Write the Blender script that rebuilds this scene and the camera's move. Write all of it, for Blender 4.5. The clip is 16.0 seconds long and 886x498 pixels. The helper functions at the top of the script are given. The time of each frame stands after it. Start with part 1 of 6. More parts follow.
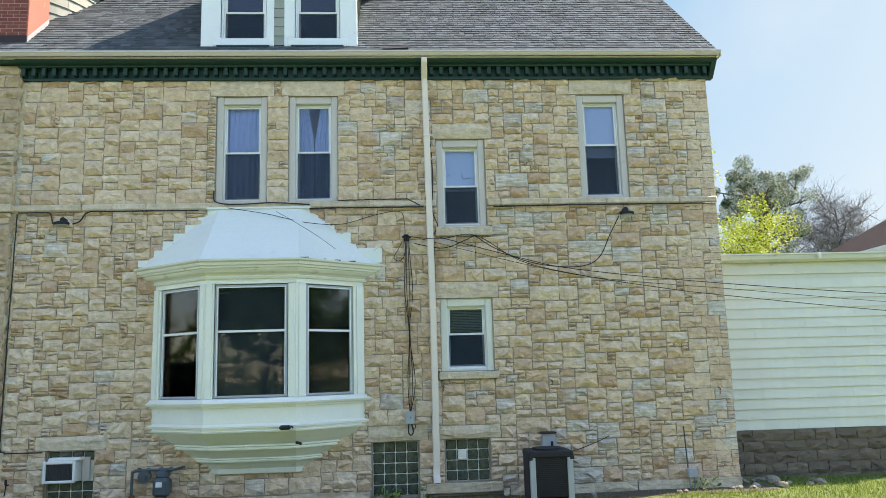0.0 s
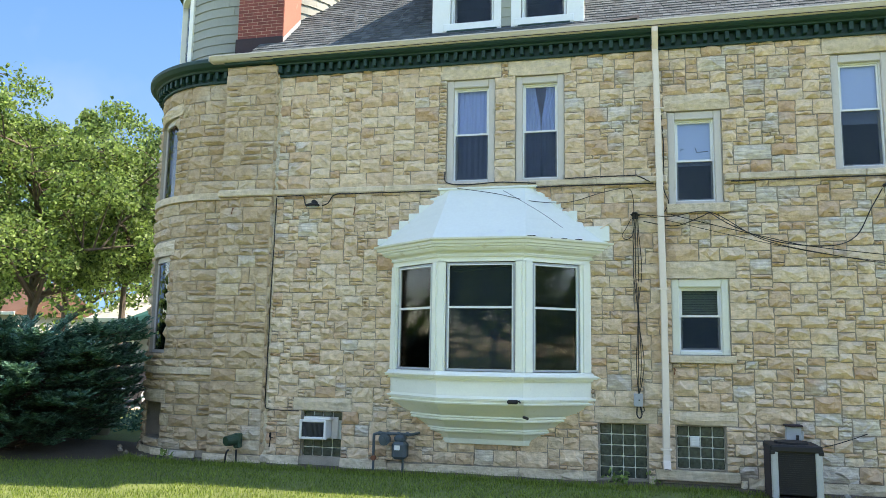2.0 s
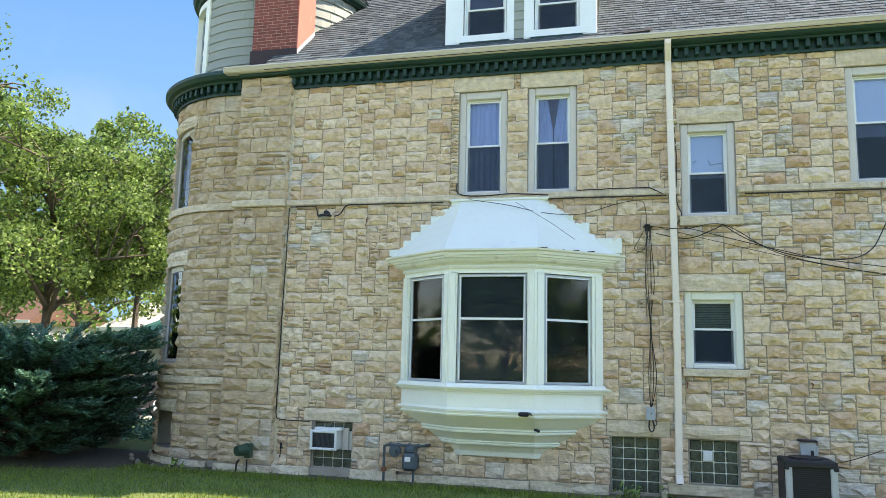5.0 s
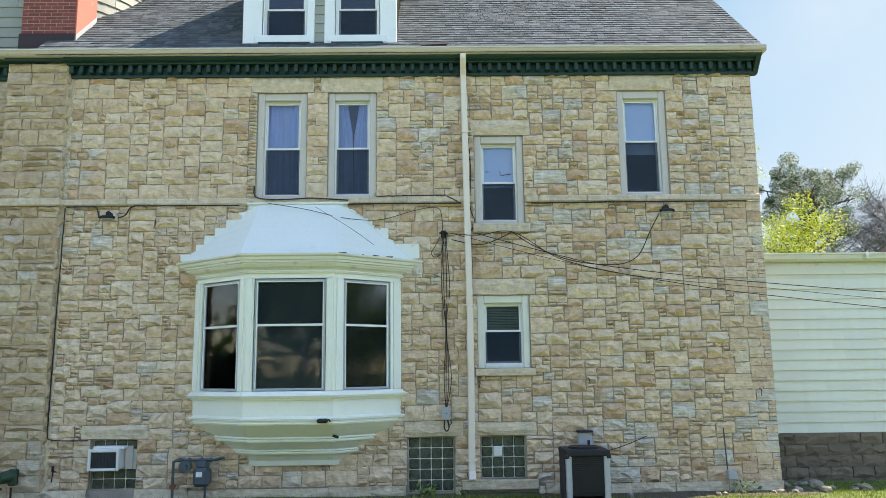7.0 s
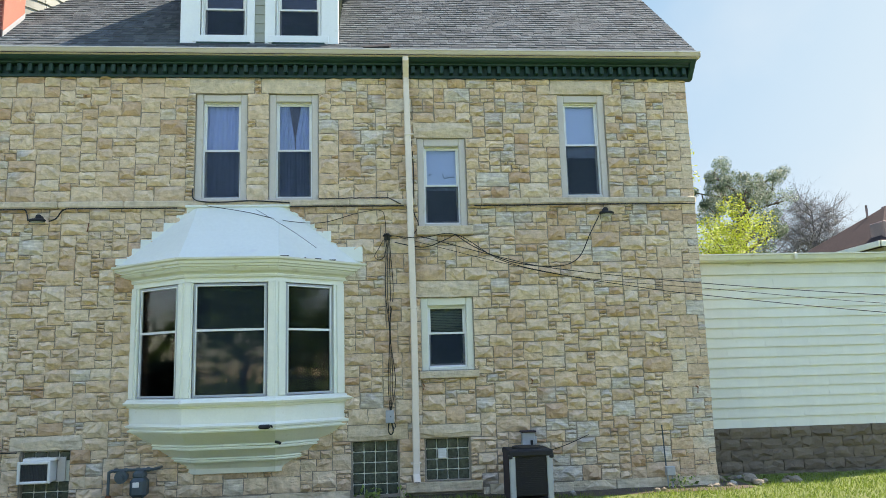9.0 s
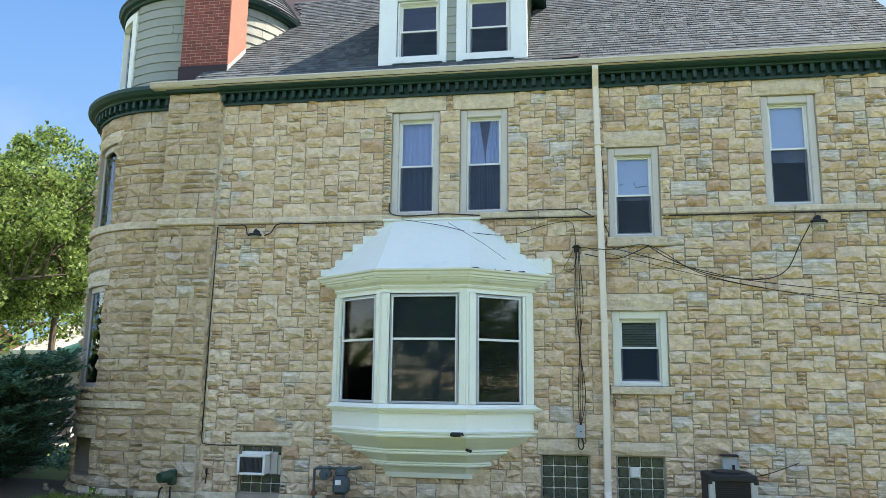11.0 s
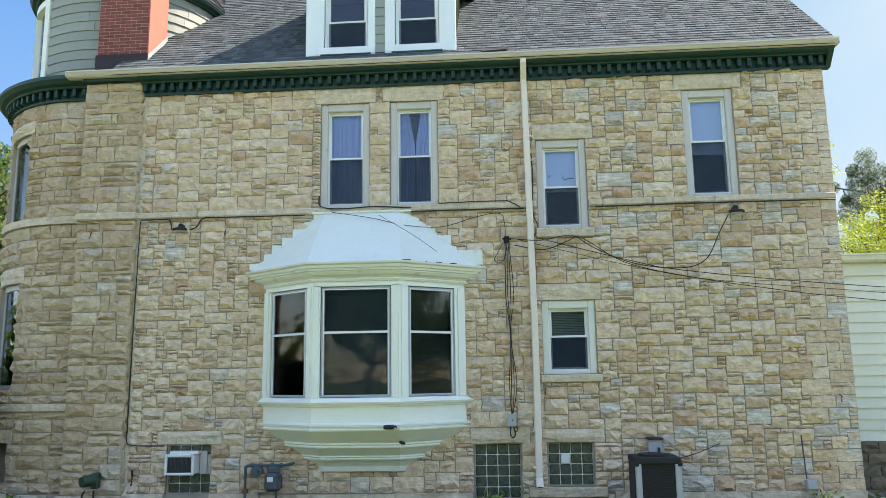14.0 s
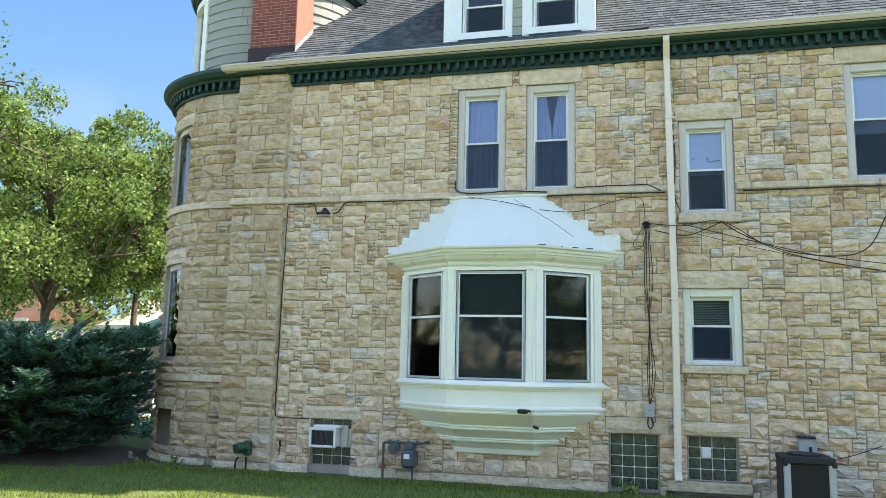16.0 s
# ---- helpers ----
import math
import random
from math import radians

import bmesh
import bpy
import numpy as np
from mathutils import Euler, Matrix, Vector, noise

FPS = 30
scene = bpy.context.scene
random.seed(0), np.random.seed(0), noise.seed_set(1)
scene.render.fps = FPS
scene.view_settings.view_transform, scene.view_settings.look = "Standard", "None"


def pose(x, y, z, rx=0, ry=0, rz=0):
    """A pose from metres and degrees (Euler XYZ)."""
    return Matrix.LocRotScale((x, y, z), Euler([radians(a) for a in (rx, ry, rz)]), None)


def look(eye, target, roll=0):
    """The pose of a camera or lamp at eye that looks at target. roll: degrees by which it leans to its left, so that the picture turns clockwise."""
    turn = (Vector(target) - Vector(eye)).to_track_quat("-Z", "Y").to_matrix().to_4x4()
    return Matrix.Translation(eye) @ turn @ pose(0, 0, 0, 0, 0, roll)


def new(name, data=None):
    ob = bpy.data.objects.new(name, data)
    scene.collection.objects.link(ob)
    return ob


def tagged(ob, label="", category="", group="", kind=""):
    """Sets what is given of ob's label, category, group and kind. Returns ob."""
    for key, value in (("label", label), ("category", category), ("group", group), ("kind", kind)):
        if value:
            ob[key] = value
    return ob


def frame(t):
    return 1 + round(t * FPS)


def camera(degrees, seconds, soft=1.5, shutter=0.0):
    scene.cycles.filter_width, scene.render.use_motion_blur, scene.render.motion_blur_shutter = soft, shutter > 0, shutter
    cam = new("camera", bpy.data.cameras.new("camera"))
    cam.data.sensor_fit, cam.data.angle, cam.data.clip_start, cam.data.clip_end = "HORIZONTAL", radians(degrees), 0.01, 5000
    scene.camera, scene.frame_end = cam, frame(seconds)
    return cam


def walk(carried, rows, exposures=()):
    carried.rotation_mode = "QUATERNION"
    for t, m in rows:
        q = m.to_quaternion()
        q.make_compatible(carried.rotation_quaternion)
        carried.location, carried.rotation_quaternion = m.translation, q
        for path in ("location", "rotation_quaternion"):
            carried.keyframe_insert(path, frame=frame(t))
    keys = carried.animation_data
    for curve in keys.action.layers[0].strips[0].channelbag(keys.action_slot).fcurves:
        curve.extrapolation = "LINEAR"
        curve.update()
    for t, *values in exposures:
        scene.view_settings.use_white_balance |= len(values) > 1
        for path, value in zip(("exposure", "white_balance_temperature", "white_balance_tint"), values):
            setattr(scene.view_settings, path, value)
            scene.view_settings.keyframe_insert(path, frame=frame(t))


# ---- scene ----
cam = camera(60.6, 16.0, soft=0.2)
EYE = (-0.015, -13.1, 2.085)
# seconds, yaw to the left, pitch up, roll: the camera turns on the spot
ROWS = [
    (0.0, -3.6, 9.4, -1.63),
    (0.5, -0.94, 9.09, -1.29),
    (1.0, 3.92, 8.66, -0.51),
    (1.5, 9.29, 8.22, 0.28),
    (2.0, 13.59, 7.87, 0.96),
    (2.5, 16.19, 7.67, 1.46),
    (3.0, 17.46, 7.7, 1.87),
    (3.2, 17.74, 7.76, 2.0),
    (4.25, 17.5, 8.2, 1.97),
    (5.3, 12.43, 8.95, 1.02),
    (5.5, 10.96, 9.1, 0.74),
    (6.0, 6.93, 9.24, 0.14),
    (6.5, 2.91, 9.23, -0.34),
    (7.0, -0.74, 9.18, -0.68),
    (7.5, -3.68, 9.1, -1.04),
    (8.0, -5.66, 9.02, -1.37),
    (8.5, -6.25, 9.08, -1.68),
    (9.0, -5.07, 9.29, -1.65),
    (9.5, -1.99, 9.69, -1.31),
    (10.0, 2.42, 10.09, -0.61),
    (10.2, 4.3, 10.17, -0.26),
    (11.25, 9.75, 10.3, 0.8),
    (12.3, 6.5, 10.52, 0.06),
    (12.5, 5.11, 10.51, -0.36),
    (13.0, 2.49, 10.41, -1.15),
    (13.5, 2.15, 10.1, -1.32),
    (14.0, 4.08, 9.71, -0.85),
    (14.5, 7.29, 9.26, -0.12),
    (15.0, 10.65, 8.88, 0.58),
    (15.5, 13.13, 8.63, 1.04),
    (16.0, 14.4, 8.5, 1.3),
]
walk(cam, [(t, pose(*EYE, 90 + pitch, 0, yaw) @ pose(0, 0, 0, 0, 0, roll)) for t, yaw, pitch, roll in ROWS],
     [(t, e, 7300, 15) for t, e in ((0.0, 1.54), (1.0, 1.60), (2.0, 1.72), (3.0, 1.79), (4.25, 1.79), (5.5, 1.75), (6.0, 1.67), (7.0, 1.57), (8.5, 1.51), (9.5, 1.54),
                                     (10.2, 1.60), (11.25, 1.64), (12.5, 1.57), (13.5, 1.57), (14.5, 1.65), (15.5, 1.74), (16.0, 1.76))])

# ---- light ----
SUN_EL, SUN_AZ = 53.0, 19.0          # elevation; degrees behind the line of the facade
to_sun = Vector((math.cos(radians(SUN_EL)) * math.cos(radians(SUN_AZ)), math.cos(radians(SUN_EL)) * math.sin(radians(SUN_AZ)), math.sin(radians(SUN_EL))))
world = bpy.data.worlds.new("sky")
scene.world = world
world.use_nodes = True
wn = world.node_tree.nodes
sky = wn.new("ShaderNodeTexSky")
sky.sky_type, sky.sun_disc = "NISHITA", False
sky.sun_elevation, sky.sun_rotation = radians(SUN_EL), math.atan2(to_sun.x, to_sun.y)
sky.air_density, sky.dust_density, sky.ozone_density = 1.1, 0.05, 2.0
wn["Background"].inputs["Strength"].default_value = 0.15
world.node_tree.links.new(sky.outputs[0], wn["Background"].inputs["Color"])
lamp = bpy.data.lights.new("sun", "SUN")
lamp.energy, lamp.angle, lamp.color = 4.0, radians(0.5), (1.0, 0.93, 0.82)
new("sun", lamp).matrix_world = look((30, 4, 30), Vector((30, 4, 30)) - to_sun)


# ---- materials ----
def material(name, rgb, rough=0.6, var=0.15, scale=2.0, fine=40.0, bump=0.15, metal=0.0, stain=None, stain_at=0.6, per=0.0, stretch=(1, 1, 1)):
    """Paint-like surface: broad and fine variation, a stain with a shape of its own, relief."""
    m = bpy.data.materials.new(name)
    m.use_nodes = True
    nt = m.node_tree
    n, l = nt.nodes, nt.links.new
    b = n["Principled BSDF"]
    b.inputs["Metallic"].default_value = metal
    geo = n.new("ShaderNodeNewGeometry")
    mp = n.new("ShaderNodeMapping")
    mp.inputs["Scale"].default_value = stretch
    l(geo.outputs["Position"], mp.inputs["Vector"])
    big, small = n.new("ShaderNodeTexNoise"), n.new("ShaderNodeTexNoise")
    for t, s in ((big, scale), (small, fine)):
        t.inputs["Scale"].default_value, t.inputs["Detail"].default_value = s, 4
        l(mp.outputs[0], t.inputs["Vector"])
    mixv = n.new("ShaderNodeMath")
    mixv.operation = "MULTIPLY_ADD"
    mixv.inputs[1].default_value = 0.5
    l(small.outputs[0], mixv.inputs[0])
    half = n.new("ShaderNodeMath")
    half.operation = "MULTIPLY"
    half.inputs[1].default_value = 0.5
    l(big.outputs[0], half.inputs[0])
    l(half.outputs[0], mixv.inputs[2])
    ramp = n.new("ShaderNodeValToRGB")
    ramp.color_ramp.elements[0].position, ramp.color_ramp.elements[1].position = 0.3, 0.7
    ramp.color_ramp.elements[0].color = (*[c * (1 - var) for c in rgb], 1)
    ramp.color_ramp.elements[1].color = (*[min(1, c * (1 + var * 0.7)) for c in rgb], 1)
    l(mixv.outputs[0], ramp.inputs[0])
    out = ramp.outputs[0]
    if per:
        info = n.new("ShaderNodeObjectInfo")
        add = n.new("ShaderNodeMath")
        add.operation = "ADD"
        l(info.outputs["Random"], add.inputs[0])
        l(geo.outputs["Random Per Island"], add.inputs[1])
        fr = n.new("ShaderNodeMath")
        fr.operation = "FRACT"
        l(add.outputs[0], fr.inputs[0])
        mr = n.new("ShaderNodeMapRange")
        mr.inputs["To Min"].default_value, mr.inputs["To Max"].default_value = 1 - per, 1 + per
        l(fr.outputs[0], mr.inputs["Value"])
        hsv = n.new("ShaderNodeHueSaturation")
        l(out, hsv.inputs["Color"])
        l(mr.outputs[0], hsv.inputs["Value"])
        out = hsv.outputs[0]
    if stain:
        sn = n.new("ShaderNodeTexNoise")
        sn.inputs["Scale"].default_value, sn.inputs["Detail"].default_value = scale * 1.7, 6
        l(geo.outputs["Position"], sn.inputs["Vector"])
        sr = n.new("ShaderNodeMapRange")
        sr.inputs["From Min"].default_value, sr.inputs["From Max"].default_value = stain_at, stain_at + 0.12
        l(sn.outputs[0], sr.inputs["Value"])
        mx = n.new("ShaderNodeMix")
        mx.data_type = "RGBA"
        mx.inputs["B"].default_value = (*stain, 1)
        l(sr.outputs[0], mx.inputs["Factor"])
        l(out, mx.inputs["A"])
        out = mx.outputs["Result"]
    l(out, b.inputs["Base Color"])
    rr = n.new("ShaderNodeMapRange")
    rr.inputs["To Min"].default_value, rr.inputs["To Max"].default_value = max(0.02, rough - 0.1), min(1, rough + 0.1)
    l(big.outputs[0], rr.inputs["Value"])
    l(rr.outputs[0], b.inputs["Roughness"])
    if bump:
        bp = n.new("ShaderNodeBump")
        bp.inputs["Strength"].default_value, bp.inputs["Distance"].default_value = bump, 0.02
        l(mixv.outputs[0], bp.inputs["Height"])
        l(bp.outputs[0], b.inputs["Normal"])
    return m


def stone_material(name, tones, grey=0.5, strata=0.25):
    """Rock-faced limestone: every stone its own tone, buff to blue-grey, with layered beds and pitted relief."""
    m = bpy.data.materials.new(name)
    m.use_nodes = True
    n, l = m.node_tree.nodes, m.node_tree.links.new
    b = n["Principled BSDF"]
    geo, info = n.new("ShaderNodeNewGeometry"), n.new("ShaderNodeObjectInfo")
    add, fr = n.new("ShaderNodeMath"), n.new("ShaderNodeMath")
    add.operation, fr.operation = "ADD", "FRACT"
    l(info.outputs["Random"], add.inputs[0])
    l(geo.outputs["Random Per Island"], add.inputs[1])
    l(add.outputs[0], fr.inputs[0])
    ramp = n.new("ShaderNodeValToRGB")
    ramp.color_ramp.interpolation = "LINEAR"
    els = ramp.color_ramp.elements
    while len(els) < len(tones):
        els.new(0.5)
    for i, (p, c) in enumerate(tones):
        els[i].position, els[i].color = p, (*c, 1)
    l(fr.outputs[0], ramp.inputs[0])
    # blue-grey weathering comes in broad drifts over the wall
    drift = n.new("ShaderNodeTexNoise")
    drift.inputs["Scale"].default_value, drift.inputs["Detail"].default_value = 0.55, 2
    l(geo.outputs["Position"], drift.inputs["Vector"])
    mul = n.new("ShaderNodeMath")
    mul.operation = "MULTIPLY_ADD"
    mul.inputs[1].default_value = 7.13
    mul.inputs[2].default_value = 0.31
    l(fr.outputs[0], mul.inputs[0])
    second = n.new("ShaderNodeMath")
    second.operation = "FRACT"
    l(mul.outputs[0], second.inputs[0])
    both = n.new("ShaderNodeMath")
    both.operation = "MULTIPLY_ADD"
    both.inputs[1].default_value = 1.6
    where, east = n.new("ShaderNodeSeparateXYZ"), n.new("ShaderNodeMapRange")
    l(geo.outputs["Position"], where.inputs[0])
    east.inputs["From Min"].default_value, east.inputs["From Max"].default_value = -8, 6
    east.inputs["To Min"].default_value, east.inputs["To Max"].default_value = -0.04, 0.08
    l(where.outputs["X"], east.inputs["Value"])
    weather = n.new("ShaderNodeMath")
    weather.operation = "ADD"
    l(drift.outputs[0], weather.inputs[0])
    l(east.outputs[0], weather.inputs[1])
    l(weather.outputs[0], both.inputs[0])
    l(second.outputs[0], both.inputs[2])
    pick = n.new("ShaderNodeMapRange")
    pick.inputs["From Min"].default_value, pick.inputs["From Max"].default_value = 1.70, 1.84
    pick.inputs["To Max"].default_value = grey * 0.9
    l(both.outputs[0], pick.inputs["Value"])
    bed = n.new("ShaderNodeMapping")
    bed.inputs["Scale"].default_value = (2.5, 2.5, 34)
    l(geo.outputs["Position"], bed.inputs["Vector"])
    layers = n.new("ShaderNodeTexNoise")
    layers.inputs["Scale"].default_value, layers.inputs["Detail"].default_value = 1.0, 5
    l(bed.outputs[0], layers.inputs["Vector"])
    lr = n.new("ShaderNodeValToRGB")
    lr.color_ramp.elements[0].position, lr.color_ramp.elements[0].color = 0.42, (0.38, 0.39, 0.38, 1)
    lr.color_ramp.elements[1].position, lr.color_ramp.elements[1].color = 0.58, (0.66, 0.66, 0.62, 1)
    l(layers.outputs[0], lr.inputs[0])
    mx = n.new("ShaderNodeMix")
    mx.data_type = "RGBA"
    l(pick.outputs[0], mx.inputs["Factor"])
    l(ramp.outputs[0], mx.inputs["A"])
    l(lr.outputs[0], mx.inputs["B"])
    # mottling and iron stains
    mot = n.new("ShaderNodeTexNoise")
    mot.inputs["Scale"].default_value, mot.inputs["Detail"].default_value, mot.inputs["Roughness"].default_value = 9, 6, 0.65
    l(geo.outputs["Position"], mot.inputs["Vector"])
    mr = n.new("ShaderNodeMapRange")
    mr.inputs["From Min"].default_value, mr.inputs["From Max"].default_value = 0.3, 0.7
    mr.inputs["To Min"].default_value, mr.inputs["To Max"].default_value = 0.78, 1.18
    l(mot.outputs[0], mr.inputs["Value"])
    hsv = n.new("ShaderNodeHueSaturation")
    l(mx.outputs["Result"], hsv.inputs["Color"])
    l(mr.outputs[0], hsv.inputs["Value"])
    iron = n.new("ShaderNodeTexNoise")
    iron.inputs["Scale"].default_value, iron.inputs["Detail"].default_value = 2.3, 5
    l(geo.outputs["Position"], iron.inputs["Vector"])
    ir = n.new("ShaderNodeMapRange")
    ir.inputs["From Min"].default_value, ir.inputs["From Max"].default_value = 0.62, 0.78
    ir.inputs["To Max"].default_value = 0.45
    l(iron.outputs[0], ir.inputs["Value"])
    m2 = n.new("ShaderNodeMix")
    m2.data_type = "RGBA"
    m2.inputs["B"].default_value = (0.36, 0.23, 0.12, 1)
    l(ir.outputs[0], m2.inputs["Factor"])
    l(hsv.outputs[0], m2.inputs["A"])
    l(m2.outputs["Result"], b.inputs["Base Color"])
    b.inputs["Roughness"].default_value = 0.88
    chip = n.new("ShaderNodeTexVoronoi")
    chip.inputs["Scale"].default_value = 11
    l(mot.outputs["Color"], chip.inputs["Vector"])
    warp = n.new("ShaderNodeMapping")
    warp.inputs["Scale"].default_value = (9, 9, 11)
    l(geo.outputs["Position"], warp.inputs["Vector"])
    rough = n.new("ShaderNodeTexNoise")
    rough.inputs["Scale"].default_value, rough.inputs["Detail"].default_value, rough.inputs["Roughness"].default_value = 1.0, 7, 0.6
    l(warp.outputs[0], rough.inputs["Vector"])
    hsum = n.new("ShaderNodeMath")
    hsum.operation = "MULTIPLY_ADD"
    hsum.inputs[1].default_value = strata
    l(layers.outputs[0], hsum.inputs[0])
    l(rough.outputs[0], hsum.inputs[2])
    bp = n.new("ShaderNodeBump")
    bp.inputs["Strength"].default_value, bp.inputs["Distance"].default_value = 1.0, 0.05
    l(hsum.outputs[0], bp.inputs["Height"])
    l(bp.outputs[0], b.inputs["Normal"])
    return m


def glass_material(name, tint=(0.55, 0.6, 0.62), gloss=0.03, ior=1.5):
    m = bpy.data.materials.new(name)
    m.use_nodes = True
    n, l = m.node_tree.nodes, m.node_tree.links.new
    n.remove(n["Principled BSDF"])
    tr, gl, fr, mix = n.new("ShaderNodeBsdfTransparent"), n.new("ShaderNodeBsdfGlossy"), n.new("ShaderNodeFresnel"), n.new("ShaderNodeMixShader")
    tr.inputs[0].default_value = (*tint, 1)
    gl.inputs["Roughness"].default_value = gloss
    fr.inputs["IOR"].default_value = ior
    wave = n.new("ShaderNodeTexNoise")
    wave.inputs["Scale"].default_value = 2.2
    bp = n.new("ShaderNodeBump")
    bp.inputs["Strength"].default_value, bp.inputs["Distance"].default_value = 0.03, 0.03
    geo = n.new("ShaderNodeNewGeometry")
    l(geo.outputs["Position"], wave.inputs["Vector"])
    l(wave.outputs[0], bp.inputs["Height"])
    l(bp.outputs[0], gl.inputs["Normal"])
    l(fr.outputs[0], mix.inputs[0])
    l(tr.outputs[0], mix.inputs[1])
    l(gl.outputs[0], mix.inputs[2])
    l(mix.outputs[0], n["Material Output"].inputs[0])
    return m


def screen_material(name, wire, cover):
    """Fine woven mesh: part dull wire, part open."""
    m = bpy.data.materials.new(name)
    m.use_nodes = True
    n, l = m.node_tree.nodes, m.node_tree.links.new
    n.remove(n["Principled BSDF"])
    tr, df, mix, dust, mr = n.new("ShaderNodeBsdfTransparent"), n.new("ShaderNodeBsdfDiffuse"), n.new("ShaderNodeMixShader"), n.new("ShaderNodeTexNoise"), n.new("ShaderNodeMapRange")
    df.inputs[0].default_value = (*wire, 1)
    dust.inputs["Scale"].default_value = 6
    mr.inputs["To Min"].default_value, mr.inputs["To Max"].default_value = cover - 0.12, cover + 0.12
    l(dust.outputs[0], mr.inputs["Value"])
    l(mr.outputs[0], mix.inputs[0])
    l(tr.outputs[0], mix.inputs[1])
    l(df.outputs[0], mix.inputs[2])
    l(mix.outputs[0], n["Material Output"].inputs[0])
    return m


def leaf_material(name, dark, light, trans=0.5):
    m = bpy.data.materials.new(name)
    m.use_nodes = True
    n, l = m.node_tree.nodes, m.node_tree.links.new
    b = n["Principled BSDF"]
    geo = n.new("ShaderNodeNewGeometry")
    ramp = n.new("ShaderNodeValToRGB")
    ramp.color_ramp.elements[0].color, ramp.color_ramp.elements[1].color = (*dark, 1), (*light, 1)
    l(geo.outputs["Random Per Island"], ramp.inputs[0])
    l(ramp.outputs[0], b.inputs["Base Color"])
    b.inputs["Roughness"].default_value = 0.55
    tl, mix = n.new("ShaderNodeBsdfTranslucent"), n.new("ShaderNodeMixShader")
    l(ramp.outputs[0], tl.inputs[0])
    mix.inputs[0].default_value = trans
    l(b.outputs[0], mix.inputs[1])
    l(tl.outputs[0], mix.inputs[2])
    l(mix.outputs[0], n["Material Output"].inputs[0])
    return m


BUFF = [(0.0, (0.661, 0.488, 0.315)), (0.2, (0.725, 0.567, 0.399)), (0.42, (0.606, 0.434, 0.289)), (0.6, (0.734, 0.594, 0.433)), (0.8, (0.67, 0.514, 0.348)), (0.94, (0.532, 0.346, 0.212)), (1.0, (0.698, 0.523, 0.357))]
# browner stone of its own, scaled slightly darker for the shade at the west end
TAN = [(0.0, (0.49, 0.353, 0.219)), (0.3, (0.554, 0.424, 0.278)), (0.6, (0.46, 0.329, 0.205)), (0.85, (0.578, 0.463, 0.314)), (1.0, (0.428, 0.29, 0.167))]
STONE = stone_material("buff_limestone", BUFF, 0.66)
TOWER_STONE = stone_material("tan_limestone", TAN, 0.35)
DRESSED = stone_material("dressed_limestone", [(0.0, (0.60, 0.49, 0.35)), (1.0, (0.68, 0.56, 0.41))], 0.15, 0.2)
PLINTH = stone_material("plinth_limestone", [(0.0, (0.52, 0.43, 0.30)), (1.0, (0.66, 0.56, 0.40))], 0.5)
MORTAR = material("lime_mortar", (0.36, 0.315, 0.255), 0.95, 0.3, 2, 60, 0.5, stain=(0.22, 0.19, 0.155), stain_at=0.58)
WHITE = material("white_gloss_paint", (0.80, 0.81, 0.72), 0.45, 0.05, 3, 30, 0.04, stain=(0.62, 0.60, 0.50), stain_at=0.66)
DORMER_WHITE = material("cool_white_paint", (0.74, 0.775, 0.785), 0.5, 0.05, 3, 30, 0.04, stain=(0.60, 0.62, 0.60), stain_at=0.68)
CREAM = material("cream_paint", (0.70, 0.70, 0.61), 0.5, 0.06, 3, 30, 0.05, stain=(0.52, 0.49, 0.38), stain_at=0.64)
MEMBRANE = material("white_roof_coating", (0.74, 0.765, 0.70), 0.5, 0.05, 1.5, 18, 0.12, stain=(0.66, 0.67, 0.66), stain_at=0.68)
CASING = material("beige_casing_paint", (0.565, 0.52, 0.47), 0.6, 0.08, 3, 40, 0.05, stain=(0.40, 0.37, 0.29), stain_at=0.66)
SASH = material("white_vinyl_sash", (0.76, 0.77, 0.76), 0.4, 0.04, 4, 30, 0.0)
GUTTER = material("beige_aluminium", (0.575, 0.52, 0.475), 0.45, 0.06, 2, 20, 0.03, stain=(0.42, 0.36, 0.27), stain_at=0.68)
SPOUT = material("pale_aluminium", (0.74, 0.64, 0.54), 0.45, 0.06, 2, 20, 0.03, stain=(0.5, 0.46, 0.4), stain_at=0.68)
GREEN = material("dark_green_paint", (0.003, 0.037, 0.031), 0.6, 0.25, 3, 30, 0.08, stain=(0.007, 0.036, 0.030), stain_at=0.62)
SHINGLE = material("grey_asphalt_shingle", (0.088, 0.102, 0.109), 0.95, 0.25, 2.5, 120, 0.5, per=0.3)
BRICK = material("red_brick", (0.21, 0.055, 0.046), 0.85, 0.25, 6, 60, 0.3, per=0.22)
PARGE = material("salmon_parging", (0.40, 0.155, 0.11), 0.9, 0.18, 3, 50, 0.25, stain=(0.45, 0.28, 0.21), stain_at=0.66)
BRICK_JOINT = material("brick_mortar", (0.44, 0.27, 0.20), 0.95, 0.2, 6, 60, 0.3)
FLASHING = material("dark_flashing", (0.035, 0.024, 0.028), 0.85, 0.3, 4, 30, 0.1)
CLAD = material("sage_grey_cladding", (0.27, 0.29, 0.25), 0.65, 0.08, 3, 50, 0.1, per=0.06, stretch=(1, 1, 0.25))
PALE_CLAD = material("white_shake_cladding", (0.73, 0.73, 0.62), 0.6, 0.06, 2, 60, 0.12, per=0.03, stretch=(3, 3, 0.3), stain=(0.68, 0.68, 0.56), stain_at=0.68)
BLOCK = material("brown_concrete_block", (0.17, 0.135, 0.095), 0.9, 0.3, 5, 50, 0.6, per=0.15)
